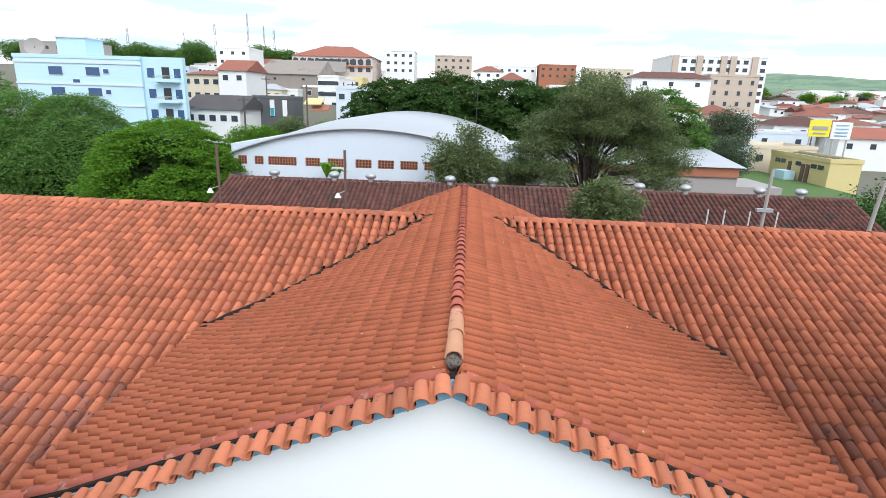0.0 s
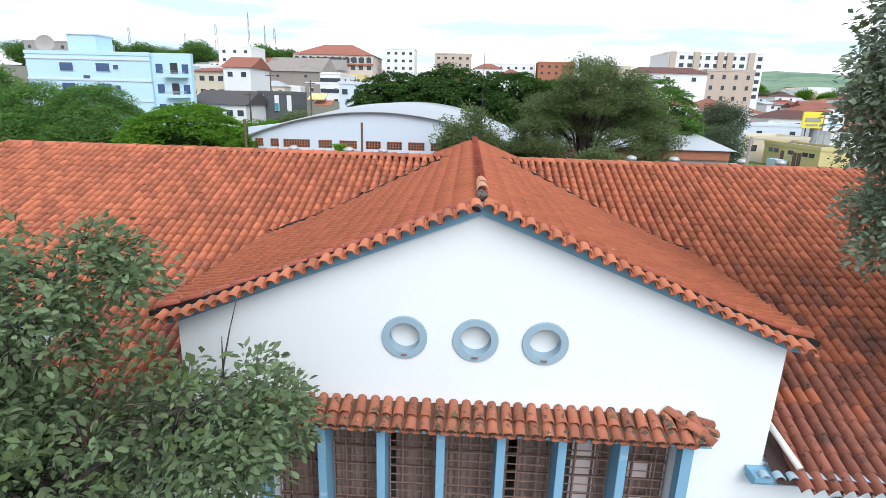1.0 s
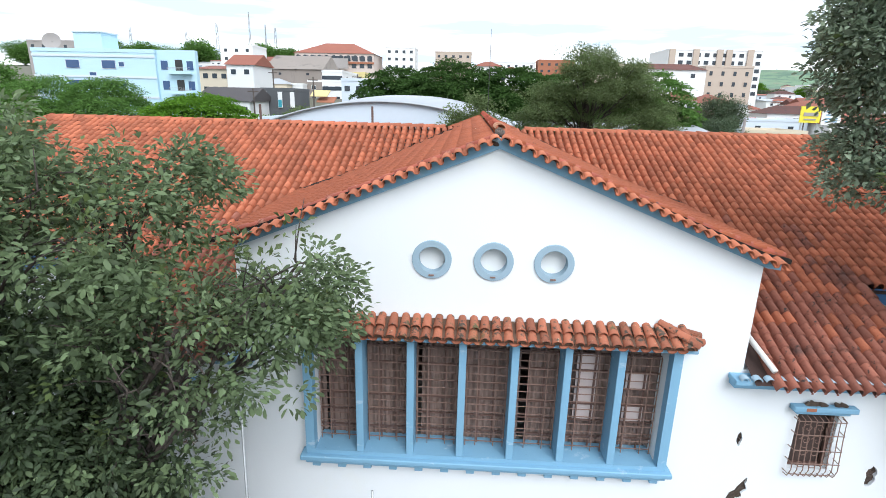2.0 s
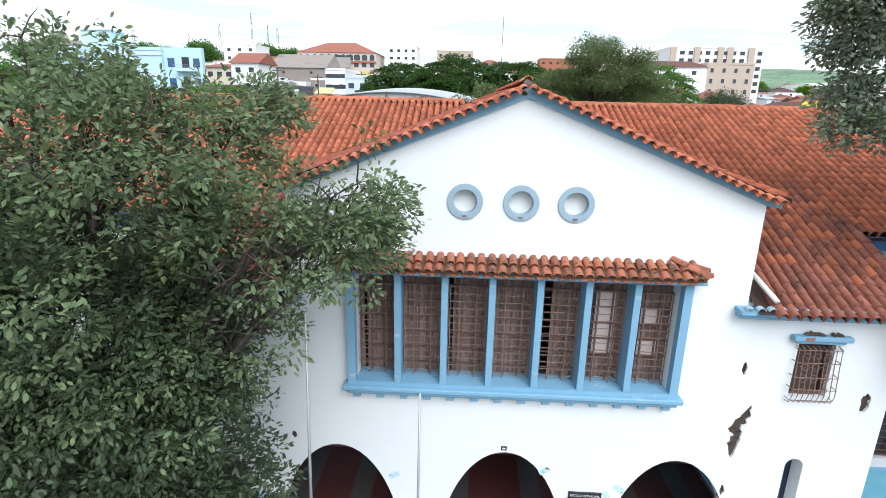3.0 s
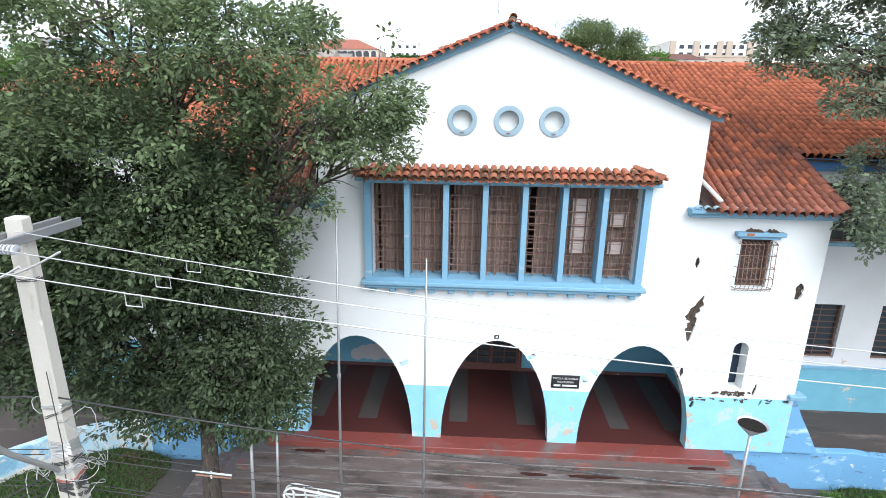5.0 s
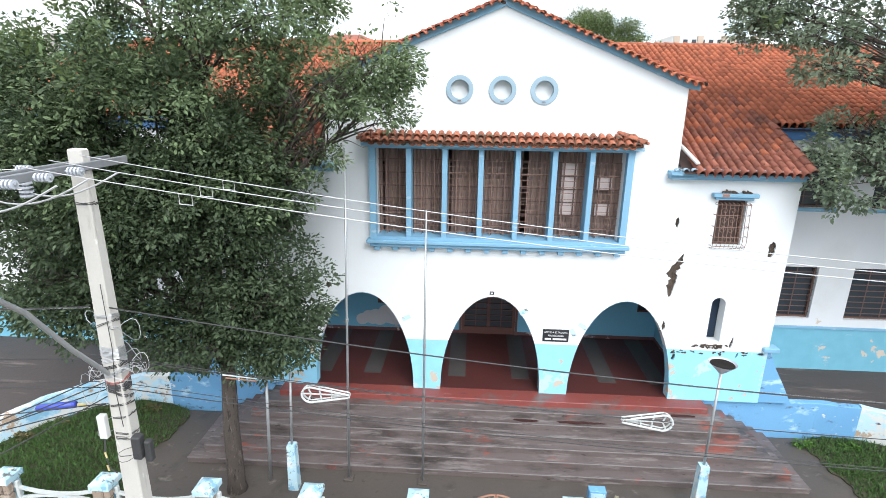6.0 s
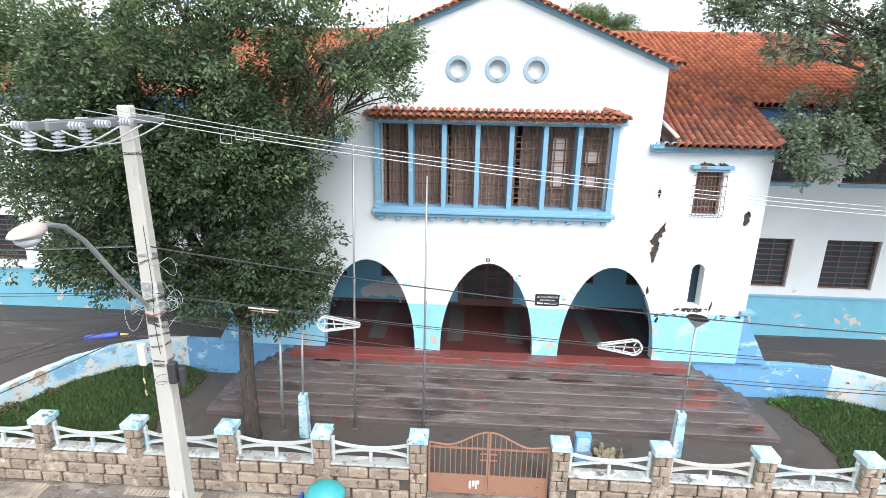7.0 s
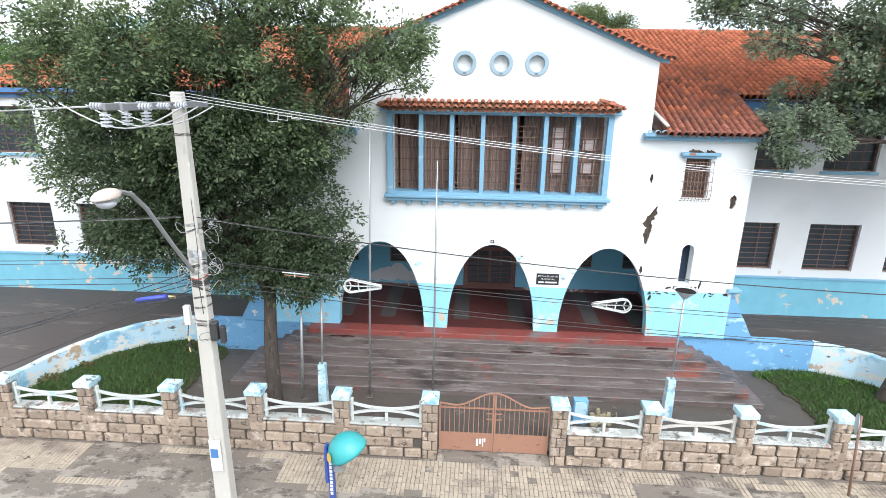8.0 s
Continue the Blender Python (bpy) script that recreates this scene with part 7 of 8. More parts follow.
# ---- street things ----
before_street = set(scene.collection.all_objects)
PX, PY = -5.87, -6.58
pole = thing("utility_pole", "pale tapered concrete utility pole wrapped in cables", "pole")
bm = bmesh.new()
rings = [[bm.verts.new((PX + sx * w / 2, PY + sy * d / 2, z)) for sx, sy in ((-1, -1), (1, -1), (1, 1), (-1, 1))] for w, d, z in ((0.36, 0.30, -1.6), (0.20, 0.17, 7.47))]
bm.faces.new(rings[0][::-1])
bm.faces.new(rings[1])
for k in range(4):
    bm.faces.new((rings[0][k], rings[0][(k + 1) % 4], rings[1][(k + 1) % 4], rings[1][k]))
bmesh.ops.bevel(bm, geom=bm.edges[:], offset=0.02, segments=1, affect="EDGES")
part("shaft", bm, M_POLE, pole)
M_ARM = mat("weathered_steel_channel", (0.20, 0.205, 0.215), (0.28, 0.285, 0.29), 0.6, 4, 30, 0.1, metal=0.3)
part("crossarm", box(PX - 0.155, PX - 0.105, PY - 1.76, PY + 0.76, 7.19, 7.30, 0.008), M_ARM, pole, "grey crossarm")
part("crossarm", box(PX + 0.105, PX + 0.155, PY - 1.76, PY + 0.76, 7.19, 7.30, 0.008), M_ARM, pole, "grey crossarm")
M_PORC = mat("grey_porcelain", (0.50, 0.52, 0.56), (0.42, 0.44, 0.48), 0.25)
WY = (PY - 0.5, PY - 1.05, PY - 1.6)
WR = (PY - 0.55, PY - 1.05, PY - 1.53)
for y, y_r in zip(WY, WR):
    for dx in (-0.45, 0.45):
        y = y_r if dx > 0 else y
        ins = part("insulator", tube([(PX + dx * 0.5, y, 7.25), (PX + dx, y, 7.25)], 0.02, 6), M_GALV, pole, "ribbed porcelain insulator")
        for k in range(4):
            part("shed", tube([(PX + dx * (0.62 + 0.1 * k) - 0.012, y, 7.25), (PX + dx * (0.62 + 0.1 * k) + 0.012, y, 7.25)], 0.055, 10), M_PORC, ins)
    post_ins = part("post_insulator", tube([(PX - 0.11, y - 0.25, 6.95), (PX - 0.11, y - 0.25, 7.18)], 0.03, 8), M_GALV, pole)
    for k in range(4):
        part("shed", tube([(PX - 0.11, y - 0.25, 6.97 + 0.05 * k), (PX - 0.11, y - 0.25, 6.995 + 0.05 * k)], 0.075, 12), M_PORC, post_ins)
    arc_pts = [(PX - 0.9 + 1.8 * k / 14, y - 0.02, 7.25 - 0.32 * math.sin(math.pi * k / 14)) for k in range(15)]
    part("jumper", tube(arc_pts, 0.012, 5), M_ALU, pole, "bare jumper wire")
def wrap(z, turns, slant, r, material, loose=0.012):
    """Thin cable wound round the shaft."""
    w = 0.20 + (7.4 - z) * 0.0178
    pts = []
    for j in range(int(turns * 12) + 1):
        a = j * math.tau / 12
        d = (w / 2 + loose) / max(abs(math.cos(a)), 1.15 * abs(math.sin(a)), 0.78)
        pts.append((PX + d * math.cos(a), PY + d * math.sin(a), z + slant * math.cos(a + z * 9) + 0.02 * j / 12 + random.uniform(-0.006, 0.006)))
    part("cable_wrap", tube(pts, r, 5), material, pole)


random.seed(17)
M_REDCABLE = mat("faded_red_cable", (0.36, 0.10, 0.08), (0.28, 0.10, 0.09), 0.6)
for z, turns, slant, r, m in ((6.72, 2, 0.01, 0.006, M_WIRE), (5.02, 3, 0.03, 0.006, M_GALV), (4.92, 2, 0.06, 0.005, M_WIRE), (4.50, 4, 0.02, 0.006, M_GALV), (4.40, 5, 0.03, 0.007, M_GALV), (4.30, 4, 0.05, 0.006, M_ALU), (4.22, 3, 0.04, 0.006, M_WIRE), (4.12, 4, 0.05, 0.007, M_GALV), (4.02, 2, 0.05, 0.008, M_REDCABLE), (3.95, 4, 0.06, 0.006, M_WIRE), (3.88, 5, 0.03, 0.007, M_WIRE), (3.76, 3, 0.08, 0.006, M_WIRE), (3.58, 2, 0.03, 0.006, M_WIRE), (3.40, 2, 0.02, 0.005, M_WIRE), (3.10, 2, 0.02, 0.005, M_WIRE), (3.00, 3, 0.015, 0.005, M_WIRE), (2.72, 1, 0.02, 0.005, M_WIRE)):
    wrap(z, turns, slant, r, m)
for k in range(16):
    a0, z0 = random.uniform(0, math.tau), random.choice((4.95, 4.9, 4.35, 4.25, 4.2, 4.1, 4.0, 3.9, 3.85, 3.1, 2.9))
    size, tall = random.uniform(0.10, 0.22), random.uniform(0.06, 0.2)
    c = Vector((PX + 0.2 * math.cos(a0), PY + 0.2 * math.sin(a0), z0))
    out = Vector((math.cos(a0), math.sin(a0), 0))
    side = Vector((-out.y, out.x, 0))
    pts = [c + out * size * 0.6 * (1 - math.cos(q)) + side * size * math.sin(q) + Vector((0, 0, tall * math.sin(q * 1.5 + k) * math.sin(q / 2))) for q in [j * math.tau / 14 for j in range(15)]]
    part("cable_loop", tube(pts, random.choice((0.004, 0.005, 0.006)), 5), random.choice((M_WIRE, M_GALV, M_ALU, M_ALU)), pole, "", True)
part("cable_loop", tube([(PX - 0.26, PY - 0.14, 3.06), (PX - 0.30, PY - 0.16, 2.75), (PX - 0.24, PY - 0.18, 2.52), (PX - 0.12, PY - 0.20, 2.46)], 0.011, 6), M_WIRE, pole, "black cable with yellow bands", True)
for z in (2.80, 2.56):
    part("yellow_band", tube([(PX - 0.295, PY - 0.16, z), (PX - 0.275, PY - 0.165, z - 0.10)], 0.014, 6), M_YELLOW, pole)
part("service_conduit", tube([(PX + 0.10, PY - 0.155, 5.6), (PX + 0.115, PY - 0.16, 4.6), (PX + 0.06, PY - 0.17, 3.9), (PX + 0.09, PY - 0.18, 3.3)], 0.006, 5), M_WIRE, pole, "", True)
M_ENCL = mat("white_enclosure", (0.68, 0.68, 0.66), (0.60, 0.60, 0.58), 0.5)
part("junction_box", box(PX - 0.32, PX - 0.20, PY - 0.18, PY - 0.08, 3.05, 3.45, 0.01), M_ENCL, pole, "white junction box")
part("splice_case", box(PX + 0.20, PX + 0.34, PY - 0.25, PY - 0.1, 2.75, 3.15, 0.02), M_WIRE, pole, "black splice case")
part("splice_case", box(PX + 0.36, PX + 0.46, PY - 0.2, PY - 0.08, 2.68, 3.05, 0.02), M_WIRE, pole, "black splice case")
part("poster", box(PX - 0.14, PX + 0.10, PY - 0.185, PY - 0.17, -0.35, 0.42), M_WHITE, pole, "torn white poster")
part("poster_print", box(PX - 0.12, PX + 0.04, PY - 0.192, PY - 0.186, -0.02, 0.20), M_DEEP, pole)
arm = part("lamp_arm", tube([(PX - 0.05, PY - 0.1, 4.15), (PX - 0.02, PY - 0.7, 4.85), (PX - 0.04, PY - 1.25, 5.63), (PX - 0.05, PY - 1.55, 5.92), (PX - 0.04, PY - 1.8, 6.01), (PX - 0.03, PY - 2.0, 6.03)], 0.035, 8), M_GALV, pole, "bent steel lamp arm")
bm = bmesh.new()
bmesh.ops.create_uvsphere(bm, u_segments=20, v_segments=12, radius=1, matrix=pose(PX + 0.02, PY - 2.22, 6.01, 8, 0, 0) @ Matrix.Diagonal((0.16, 0.26, 0.11, 1)))
for v in bm.verts:
    v.co.z = max(v.co.z, 5.99)
M_LAMPH = mat("weathered_lamp_housing", (0.52, 0.44, 0.38), (0.44, 0.38, 0.34), 0.6, 4, 30, 0.1)
part("lamp_head", bm, M_LAMPH, arm, "rounded beige street lamp head", True)
part("lamp_rim", tube([(PX + 0.02, PY - 2.22, 5.995), (PX + 0.02, PY - 2.22, 5.955)], [0.165, 0.155], 20), M_GALV, arm)
part("lamp_lens", tube([(PX + 0.02, PY - 2.24, 5.953), (PX + 0.02, PY - 2.24, 5.89), (PX + 0.02, PY - 2.24, 5.85)], [0.145, 0.125, 0.07], 18), M_PORC, arm, "", True)


def cable(name, label, a, b, sag, r, material, n=40):
    """A hanging wire between two points."""
    a, b = Vector(a), Vector(b)
    pts = [a.lerp(b, k / n) - Vector((0, 0, 4 * sag * (k / n) * (1 - k / n))) for k in range(n + 1)]
    return tagged(part(name, tube(pts, r, 5), material, None, "", True), label, "cable", "overhead cables")


for k, y in enumerate(WY):
    cable("power_line", "bare aluminium power line between street poles", (PX + 0.45, WR[k], 7.45), (PX + 32.5, PY - 0.3 - 0.12 * k, 7.3), 1.26, 0.006, M_ALU)
    cable("power_line", "bare aluminium power line between street poles", (PX - 0.45, y, 7.25), (PX - 32, y, 7.1), 0.5, 0.006, M_ALU)
for z, sag, r, m, y in ((5.23, 1.25, 0.011, M_WIRE, -0.12), (5.21, 1.23, 0.005, M_ALU, -0.10), (4.42, 0.95, 0.007, M_WIRE, -0.15), (4.26, 1.0, 0.006, M_WIRE, 0.16), (4.06, 1.05, 0.006, M_WIRE, -0.18), (3.91, 1.0, 0.008, M_WIRE, -0.1)):
    cable("street_cable", "dark service cable hanging between street poles", (PX + 0.15, PY + y, z), (PX + 33, PY + y, z + 0.3), sag, r, m)
    cable("street_cable", "dark service cable hanging between street poles", (PX - 0.15, PY + y, z), (PX - 33, PY + y, z + 0.1), sag * 0.5, r, m)
for k, (x, y, z) in enumerate(((-13.5, -19, 5.0), (-15.5, -20, 4.8), (-18.0, -19, 4.9), (-12.0, -20, 4.6), (-22.0, -18, 5.2))):
    cable("drop_cable", "black drop cable crossing the street from the pole", (PX - 0.1, PY - 0.15, 4.15 - 0.12 * k), (x, y, z), 0.5, 0.009, M_WIRE)


def racket(x, z, flip_x):
    """A flat teardrop frame for spare cable, hung on the wires."""
    t = thing("cable_rack", "white teardrop frame for spare cable hung on the wires", "cable rack", "cable racks", at=(x, PY - 0.15, z))
    pts = []
    for k in range(21):
        a = -math.pi * 0.62 + k / 20 * math.pi * 1.24
        pts.append((flip_x * (0.20 + 0.13 * math.cos(a)), 0, 0.125 * math.sin(a)))
    pts = [(flip_x * -0.36, 0, -0.02)] + pts + [(flip_x * -0.36, 0, 0.02), (flip_x * -0.36, 0, -0.02)]
    part("rim", tube(pts, 0.016, 6), M_CONC, t)
    part("rim", tube([(px, 0.07, pz) for px, _, pz in pts], 0.012, 6), M_CONC, t)
    for a, b in (((0.2, 0), (0.33, 0.0)), ((0.2, 0), (0.25, 0.11)), ((0.2, 0), (0.25, -0.11)), ((0.05, -0.11), (0.08, 0.11)), ((-0.1, -0.075), (-0.1, 0.075)), ((-0.36, 0), (0.2, 0))):
        part("strut", tube([(flip_x * a[0], 0.03, a[1]), (flip_x * b[0], 0.03, b[1])], 0.012, 5), M_CONC, t)


racket(-2.70, 3.975, -1)
racket(1.92, 3.775, 1)

# public telephone with its shell hood
phone = thing("public_telephone", "turquoise shell-hooded public telephone on a blue post", "telephone", at=(-3.3, -6.4, WALK_Z - 0.01))
M_HOOD = mat("turquoise_fibreglass", (0.04, 0.30, 0.31), (0.06, 0.37, 0.37), 0.4, 3, 30, 0.03)
M_NAVY = mat("navy_post_paint", (0.035, 0.07, 0.28), (0.05, 0.09, 0.33), 0.5)
bm = bmesh.new()
rows = []
for j in range(13):
    th = j / 12 * math.pi * 0.5
    rows.append([bm.verts.new(pose(0.15, 0, 1.43, 0, -31, 0) @ Vector((0.44 * math.sin(th) * math.cos(ph), 0.40 * math.sin(th) * math.sin(ph), 0.46 * math.cos(th)))) for ph in [k * math.tau / 28 for k in range(28)]])
for r0, r1 in zip(rows, rows[1:]):
    for k in range(28):
        bm.faces.new((r0[k], r1[k], r1[(k + 1) % 28], r0[(k + 1) % 28]))
bmesh.ops.remove_doubles(bm, verts=bm.verts, dist=0.0005)
bmesh.ops.recalc_face_normals(bm, faces=bm.faces)
bmesh.ops.solidify(bm, geom=bm.faces[:], thickness=0.02)
hood = part("hood", bm, M_HOOD, phone, "turquoise fibreglass shell", True)
bm = bmesh.new()
bmesh.ops.create_circle(bm, cap_ends=True, segments=24, radius=0.10, matrix=pose(0.15, 0, 1.43, 0, -31, 0) @ pose(-0.27, -0.31, 0.235, 58, 0, -40))
part("emblem", bm, mat("orange_emblem", (0.62, 0.36, 0.06), (0.5, 0.42, 0.12), 0.5, 12, 40, 0.0), hood, "round orange emblem")
part("post", box(-0.31, -0.19, -0.06, 0.06, 0, 1.45, 0.01), M_NAVY, phone)
part("sign_panel", box(-0.37, -0.313, -0.09, 0.09, 0.62, 1.58, 0.006), M_NAVY, phone, "navy panel with white lettering bars")
for k in range(9):
    part("letter_bar", box(-0.28, -0.22, -0.068, -0.0605, 0.3 + 0.1 * k, 0.37 + 0.1 * k), M_LETTER, phone)
part("telephone_set", box(-0.18, 0.02, -0.12, 0.12, 0.95, 1.35, 0.02), M_GALV, phone)

# flagpoles, stub posts and their plinths
for x0, x1, top, r in ((-3.50, -3.28, 7.0, 0.035), (-1.66, -1.60, 5.75, 0.032)):
    fp = thing("flagpole", "thin grey steel flagpole in the yard", "flagpole", "flagpoles")
    part("shaft", tube([(x0, -2.45, YARD_Z - 0.1), ((x0 + x1) / 2, -2.5, top * 0.45), (x1, -2.6, top)], [r, r * 0.8, r * 0.5], 8), M_GALV, fp, "", True)
    part("collar", tube([((x0 + x1) / 2, -2.5, top * 0.45 - 0.04), ((x0 + x1) / 2, -2.5, top * 0.45 + 0.04)], r * 1.2, 8), M_GALV, fp)
    part("foot", box(x0 - 0.12, x0 + 0.12, -2.57, -2.33, YARD_Z - 0.05, YARD_Z + 0.05, 0.01), M_YARD, fp)
sp = thing("steel_post", "slim bare steel post in the yard", "post")
part("shaft", tube([(-5.42, -2.65, YARD_Z - 0.1), (-5.36, -2.65, 0.3), (-5.30, -2.65, 1.75)], [0.045, 0.04, 0.035], 8), M_GALV, sp, "", True)
for x, h, kind in ((-4.74, 1.95, 0), (4.80, 2.42, 1)):
    lp = thing("yard_light" if kind else "plinth_post", "broken yard lamp post with a funnel top on a blue plinth" if kind else "steel post on a pale blue plinth", "lamp post" if kind else "post")
    bm = bmesh.new()
    bmesh.ops.create_cone(bm, cap_ends=True, segments=4, radius1=0.17, radius2=0.14, depth=1.25, matrix=pose(x, -2.85, YARD_Z + 0.6, 0, 0, 45))
    part("plinth", bm, M_PALE, lp, "pale blue plinth")
    part("shaft", tube([(x, -2.85, 0.0), (x + (0.06 if kind else 0.05), -2.75, h)], 0.03, 8), M_GALV, lp, "", True)
    if kind:
        part("funnel", tube([(x + 0.06, -2.75, h - 0.06), (x + 0.06, -2.75, h + 0.18)], [0.05, 0.29], 20, cap=False), M_PORC, lp, "open funnel shade", True)
        part("funnel_inside", tube([(x + 0.06, -2.75, h + 0.12), (x + 0.06, -2.75, h + 0.15)], [0.2, 0.25], 20), M_MORTAR, lp)
cab = thing("meter_cabinet", "pale blue metal cabinet leaning behind the fence", "cabinet")
part("body", box(2.18, 2.56, -3.32, -3.12, YARD_Z, -0.42, 0.01), M_LOWWALL, cab)
part("door", box(2.22, 2.52, -3.335, -3.322, YARD_Z + 0.3, -0.47), M_PALE, cab)
rub = bmesh.new()
random.seed(12)
for k in range(34):
    w = random.uniform(0.05, 0.17)
    bmesh.ops.create_icosphere(rub, subdivisions=1, radius=1, matrix=pose(3.1 + random.gauss(0, 0.26), -3.1 + random.gauss(0, 0.13), YARD_Z + 0.03 + random.uniform(0, 0.06), random.uniform(0, 90), random.uniform(0, 90), 0) @ Matrix.Diagonal((w, w * random.uniform(0.5, 1), w * random.uniform(0.3, 0.6), 1)))
for v in rub.verts:
    v.co += Vector((random.gauss(0, 0.012), random.gauss(0, 0.012), random.gauss(0, 0.012)))
tagged(part("rubble_heap", rub, mat("lichened_rubble", (0.34, 0.29, 0.20), (0.22, 0.20, 0.12), 0.95, 4, 20, 0.6)), "small heap of lichened rubble on the yard", "rubble", kind="stuff")
sign = thing("road_sign", "round road sign on a rusty post, seen from behind", "sign")
part("post", tube([(8.12, -5.3, WALK_Z - 0.1), (7.92, -5.3, 0.75)], 0.028, 8), M_IRON, sign, "", True)
bm = bmesh.new()
bmesh.ops.create_cone(bm, cap_ends=True, segments=28, radius1=0.24, radius2=0.24, depth=0.012, matrix=pose(7.90, -5.26, 0.52, 90, 0, 62))
part("disc", bm, M_GALV, sign, "grey back of a round sign")
sleeve = tagged(part("cable_sleeve", tube([(-7.10, -6.72, 3.52), (-6.50, -6.72, 3.62)], 0.055, 12), mat("blue_plastic_wrap", (0.05, 0.08, 0.42), (0.07, 0.10, 0.5), 0.4), None, "", True), "blue plastic splice sleeve on a street cable", "cable sleeve")
part("tag", box(-6.44, -6.30, -6.76, -6.74, 3.61, 3.66), M_YELLOW, sleeve, "yellow tag")
cable("street_cable", "dark service cable with a blue sleeve", (PX - 0.1, PY - 0.2, 3.70), (-39.0, PY - 2.0, 1.2), 0.6, 0.009, M_WIRE)
for x, k in ((-3.65, 2), (-3.66, 1), (-3.62, 0)):
    f = (x - PX - 0.45) / 32.05
    y = WR[k] * (1 - f) + (PY - 0.3 - 0.12 * k) * f
    z = 7.45 - 0.15 * f - 5.04 * f * (1 - f) - 0.055
    sq = [(x - 0.07, y, z - 0.05), (x + 0.07, y, z - 0.06), (x + 0.07, y, z + 0.05), (x - 0.07, y, z + 0.06), (x - 0.07, y, z - 0.05)]
    tagged(part("wire_spacer", tube(sq, 0.006, 5), M_ALU), "small square wire frame hung on a power line", "wire fitting", "wire spacers")
# the pole, its wires and what hangs on them settle a little towards the pavement
SETTLE = Matrix.Translation((0, 0, -1.5)) @ Matrix.Diagonal((1, 1, 0.983, 1)) @ Matrix.Translation((0, 0, 1.5))
for ob in [o for o in scene.collection.all_objects if o.parent is None and o not in before_street]:
    if ob.name.split(".")[0] in ("utility_pole", "power_line", "street_cable", "drop_cable", "cable_rack", "cable_sleeve", "wire_spacer"):
        ob.matrix_basis = SETTLE @ ob.matrix_basis
phone.scale.z = 0.95
tagged(part("roof_antenna", tube([(0.27, 14.0, 5.0), (0.27, 14.0, 12.89), (0.27, 14.0, 13.49)], [0.014, 0.012, 0.006], 6), M_WIRE), "thin antenna rod behind the gable ridge", "antenna")

# broken sill and ledge pieces on the front
random.seed(6)
sill = part("broken_sill", box(5.62, 6.20, -0.03, 0.1, 1.67, 1.71, 0.012), M_BRICKS, school, "broken masonry sill under the niche")
for k in range(44):
    bm = bmesh.new()
    low = k > 22
    bmesh.ops.create_icosphere(bm, subdivisions=2, radius=1, matrix=pose(random.uniform(4.85, 6.95) if low else 5.90 + random.uniform(-0.5, 0.42), -0.006 if low else -0.012, (1.47 if low else 1.66) + random.uniform(-0.05, 0.05), random.uniform(-20, 20), random.uniform(-20, 20), 0) @ Matrix.Diagonal((random.uniform(0.02, 0.07), 0.012 if low else 0.03, random.uniform(0.012, 0.03), 1)))
    for v in bm.verts:
        v.co += v.normal * 0.02 * noise.noise(v.co * 30)
    part("stone", bm, M_BRICKS, sill)
part("corner_ledge", box(7.25, 7.66, -0.12, 0.2, 1.58, 1.70, 0.015), M_BLUE, school, "chipped blue corner ledge")

# grass on the lawns
GRASS = mat("lawn_grass", (0.040, 0.094, 0.018), (0.066, 0.128, 0.026), 0.7, 1.5, 6, 0.0, spread=0.3)
rng = np.random.default_rng(5)
for side in (-1, 1):
    pts = []
    for k in range(26000):
        x, y = 8.5 + 5.2 * rng.random(), -4.3 + 4.4 * rng.random()
        edge = np.interp(x, [8.4, 9.2, 10.3, 11.4, 12.3, 13.0, 13.5, 13.8], [0.2, 0.2, 0.08, -0.38, -1.15, -2.15, -3.25, -4.4])
        if y < edge - 0.05 and x - lawn_edge(y) > 0.5 * rng.random() ** 2 - 0.05:
            z = YARD_Z + 0.03 + (0.28 if side < 0 else 0.06) * max(0, (y + 4.4) / 4.4) * min(1, max(0, (x - 8.9) / 1.5))
            pts.append((side * x, y, z))
    p = np.array(pts)
    n = len(p)
    h = (0.05 + 0.10 * rng.random(n))[:, None]
    d = rng.normal(size=(n, 3)) * 0.5
    d[:, 2] = 1
    w = rng.normal(size=(n, 3)) * 0.009
    w[:, 2] = 0
    verts = np.stack([p - w, p + w, p + d * h], axis=1).reshape(-1, 3)
    me = bpy.data.meshes.new("grass")
    me.from_pydata(verts.tolist(), [], [(3 * i, 3 * i + 1, 3 * i + 2) for i in range(n)])
    me.materials.append(GRASS)
    tagged(new("grass", me), "rough green grass blades on the lawn", "grass", kind="stuff")

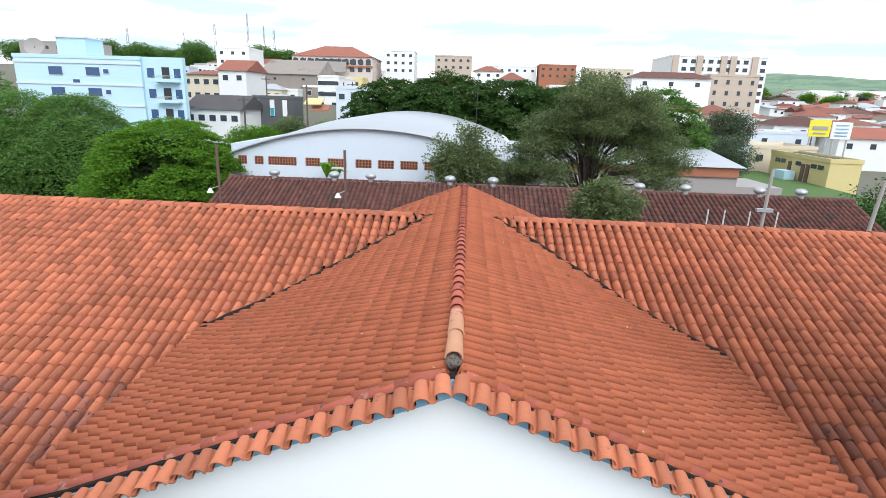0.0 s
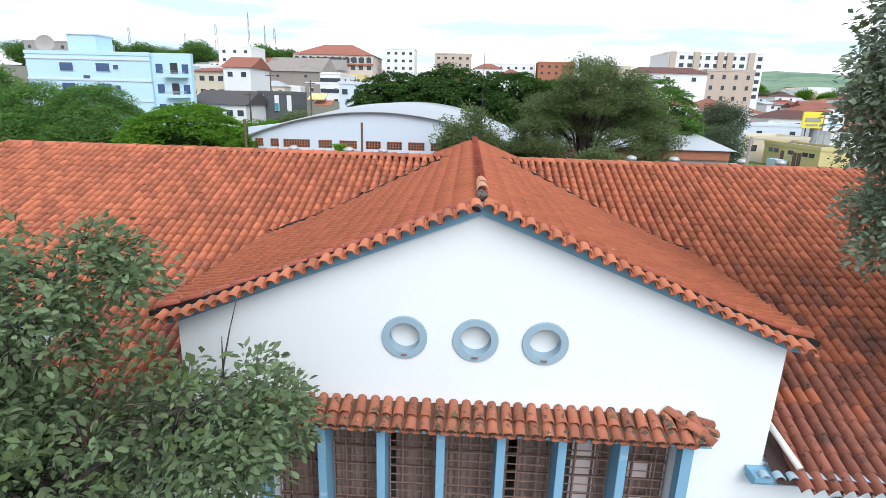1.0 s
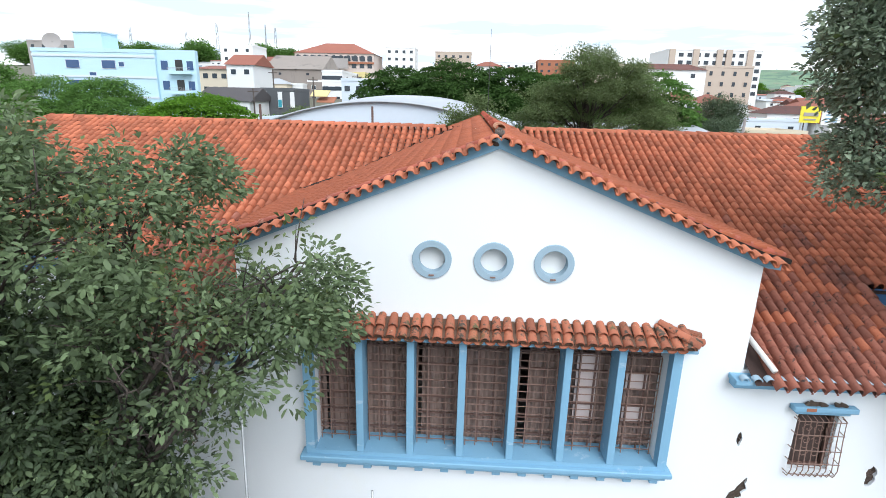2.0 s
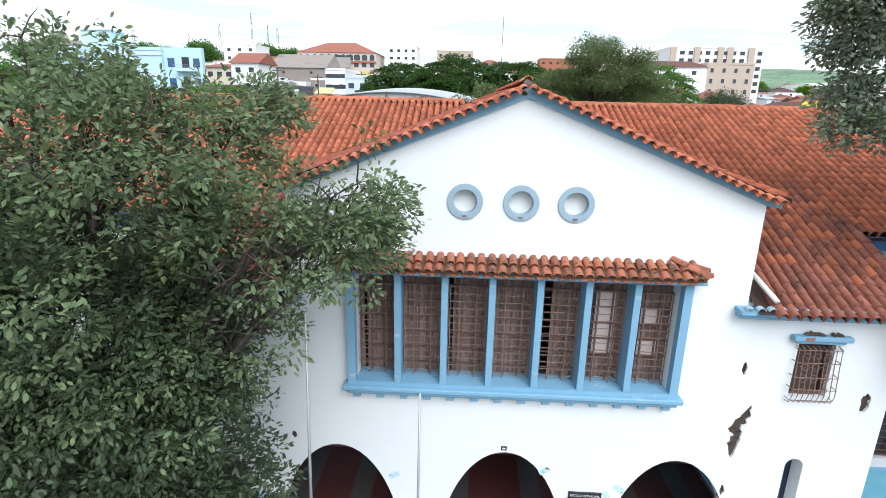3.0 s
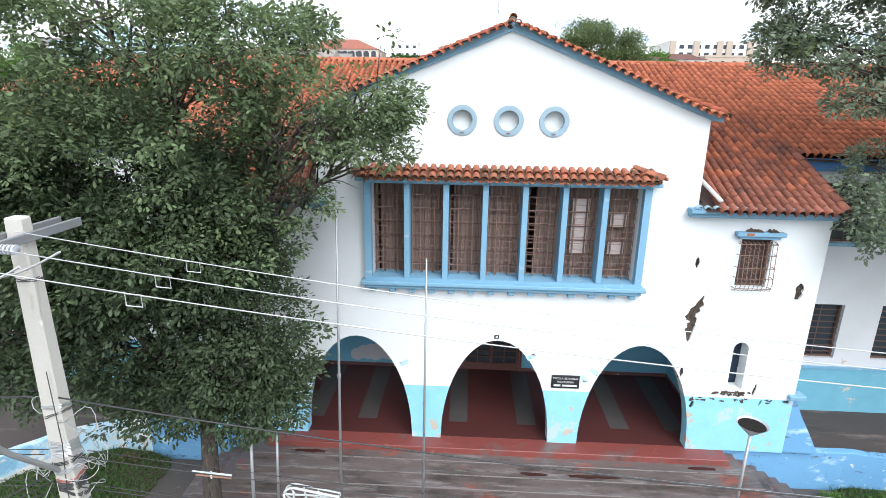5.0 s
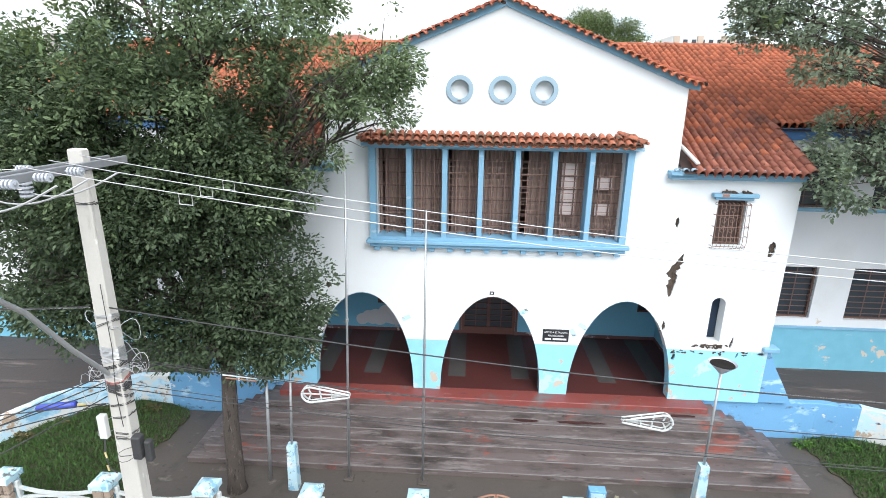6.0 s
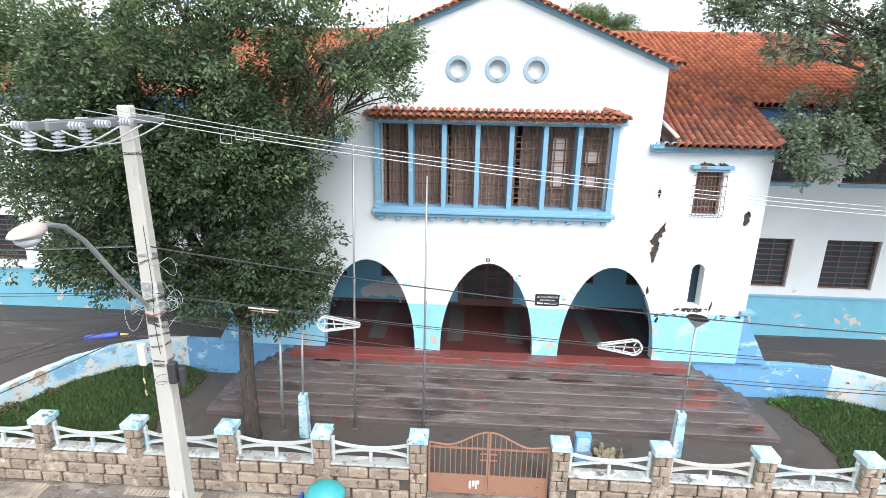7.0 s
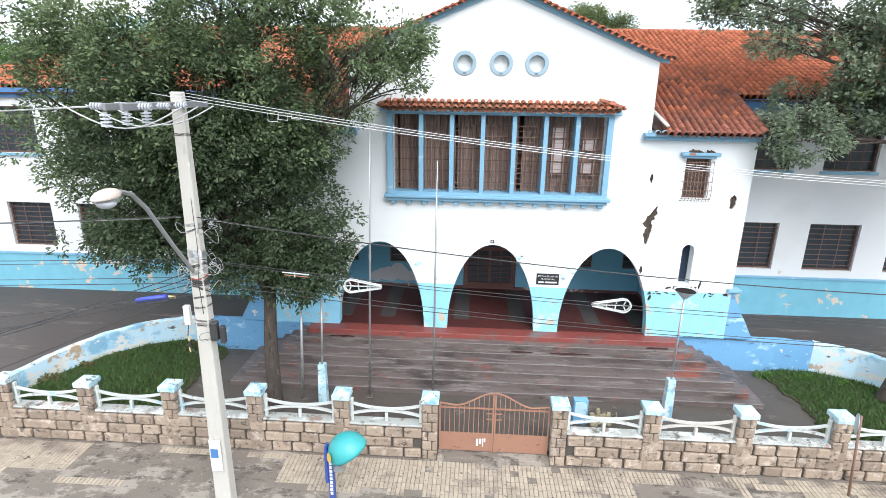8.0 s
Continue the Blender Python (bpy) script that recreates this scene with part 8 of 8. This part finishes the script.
WEED = mat("dry_weed_leaf", (0.16, 0.11, 0.05), (0.08, 0.10, 0.03), 0.8, 3, 10, 0.0, spread=0.4)
random.seed(17)
for side, lot in ((-1, ((12.0, -1.05, 0.5), (12.6, -1.75, 0.45), (13.05, -2.5, 0.4), (10.9, -0.45, 0.35), (9.9, -0.2, 0.3))), (1, ((8.7, -0.15, 0.3), (10.0, -0.25, 0.35), (10.8, -0.5, 0.4), (11.6, -1.0, 0.35)))):
    for x, y, w in lot:
        wd = thing("weed_clump", "ragged half-dry weeds at the foot of the wall" if side < 0 else "ragged green weeds at the foot of the wall", "weeds", "weeds by the walls")
        crown("leaves", [(side * x, y - 0.1, YARD_Z + (0.2 if side < 0 else 0.08), w, 0.14, 0.12 if side < 0 else 0.06)], 22 if side < 0 else 12, 14, 0.09, 0.05, WEED if side < 0 else LEAF_D, wd, int(x * 10), inner=0.1)

random.seed(41)
for k in range(9):
    bm = bmesh.new()
    bmesh.ops.create_icosphere(bm, subdivisions=1, radius=1, matrix=pose(5.83 + random.uniform(-0.3, 0.45), -0.07, 5.86, random.uniform(0, 90), random.uniform(0, 90), 0) @ Matrix.Diagonal((random.uniform(0.05, 0.1), 0.05, random.uniform(0.02, 0.05), 1)))
    part("broken_masonry", bm, M_BRICKS, school, "crumbled masonry on the window hood")
part("broken_brick", box(5.48, 5.66, -0.165, -0.05, 5.76, 5.83, 0.01), M_BRICKW, school, "bared orange brick in the window hood")

rng = np.random.default_rng(12)
n = 2600
p = np.stack([np.where(rng.random(n) < 0.72, 1.9 + 6.4 * rng.random(n), -8.2 + 6.3 * rng.random(n)), -4.44 + 0.32 * rng.random(n) ** 1.6, np.full(n, YARD_Z)], axis=1)
d = rng.normal(size=(n, 3)) * 0.5
d[:, 2] = 1
w = rng.normal(size=(n, 3)) * 0.016
w[:, 2] = 0
verts = np.stack([p - w, p + w, p + d * (0.05 + 0.12 * rng.random(n))[:, None]], axis=1).reshape(-1, 3)
me = bpy.data.meshes.new("fence_weeds")
me.from_pydata(verts.tolist(), [], [(3 * i, 3 * i + 1, 3 * i + 2) for i in range(n)])
me.materials.append(GRASS)
tagged(new("fence_weeds", me), "low weeds growing along the fence foot", "weeds", kind="stuff")

# pale clamp where two street cables meet
clamp = thing("cable_clamp", "pale double bar clamped on the street cables", "cable fitting")
part("bar", tube([(-4.24, PY - 0.02, 4.07), (-3.73, PY - 0.02, 4.035)], 0.013, 6), M_CONC, clamp)
part("bar", tube([(-4.20, PY - 0.02, 4.02), (-3.74, PY - 0.02, 3.99)], 0.011, 6), M_GATE, clamp, "rust-coloured bar")
part("link", tube([(-4.0, PY - 0.02, 3.98), (-4.0, PY - 0.02, 4.08)], 0.012, 6), M_CONC, clamp)
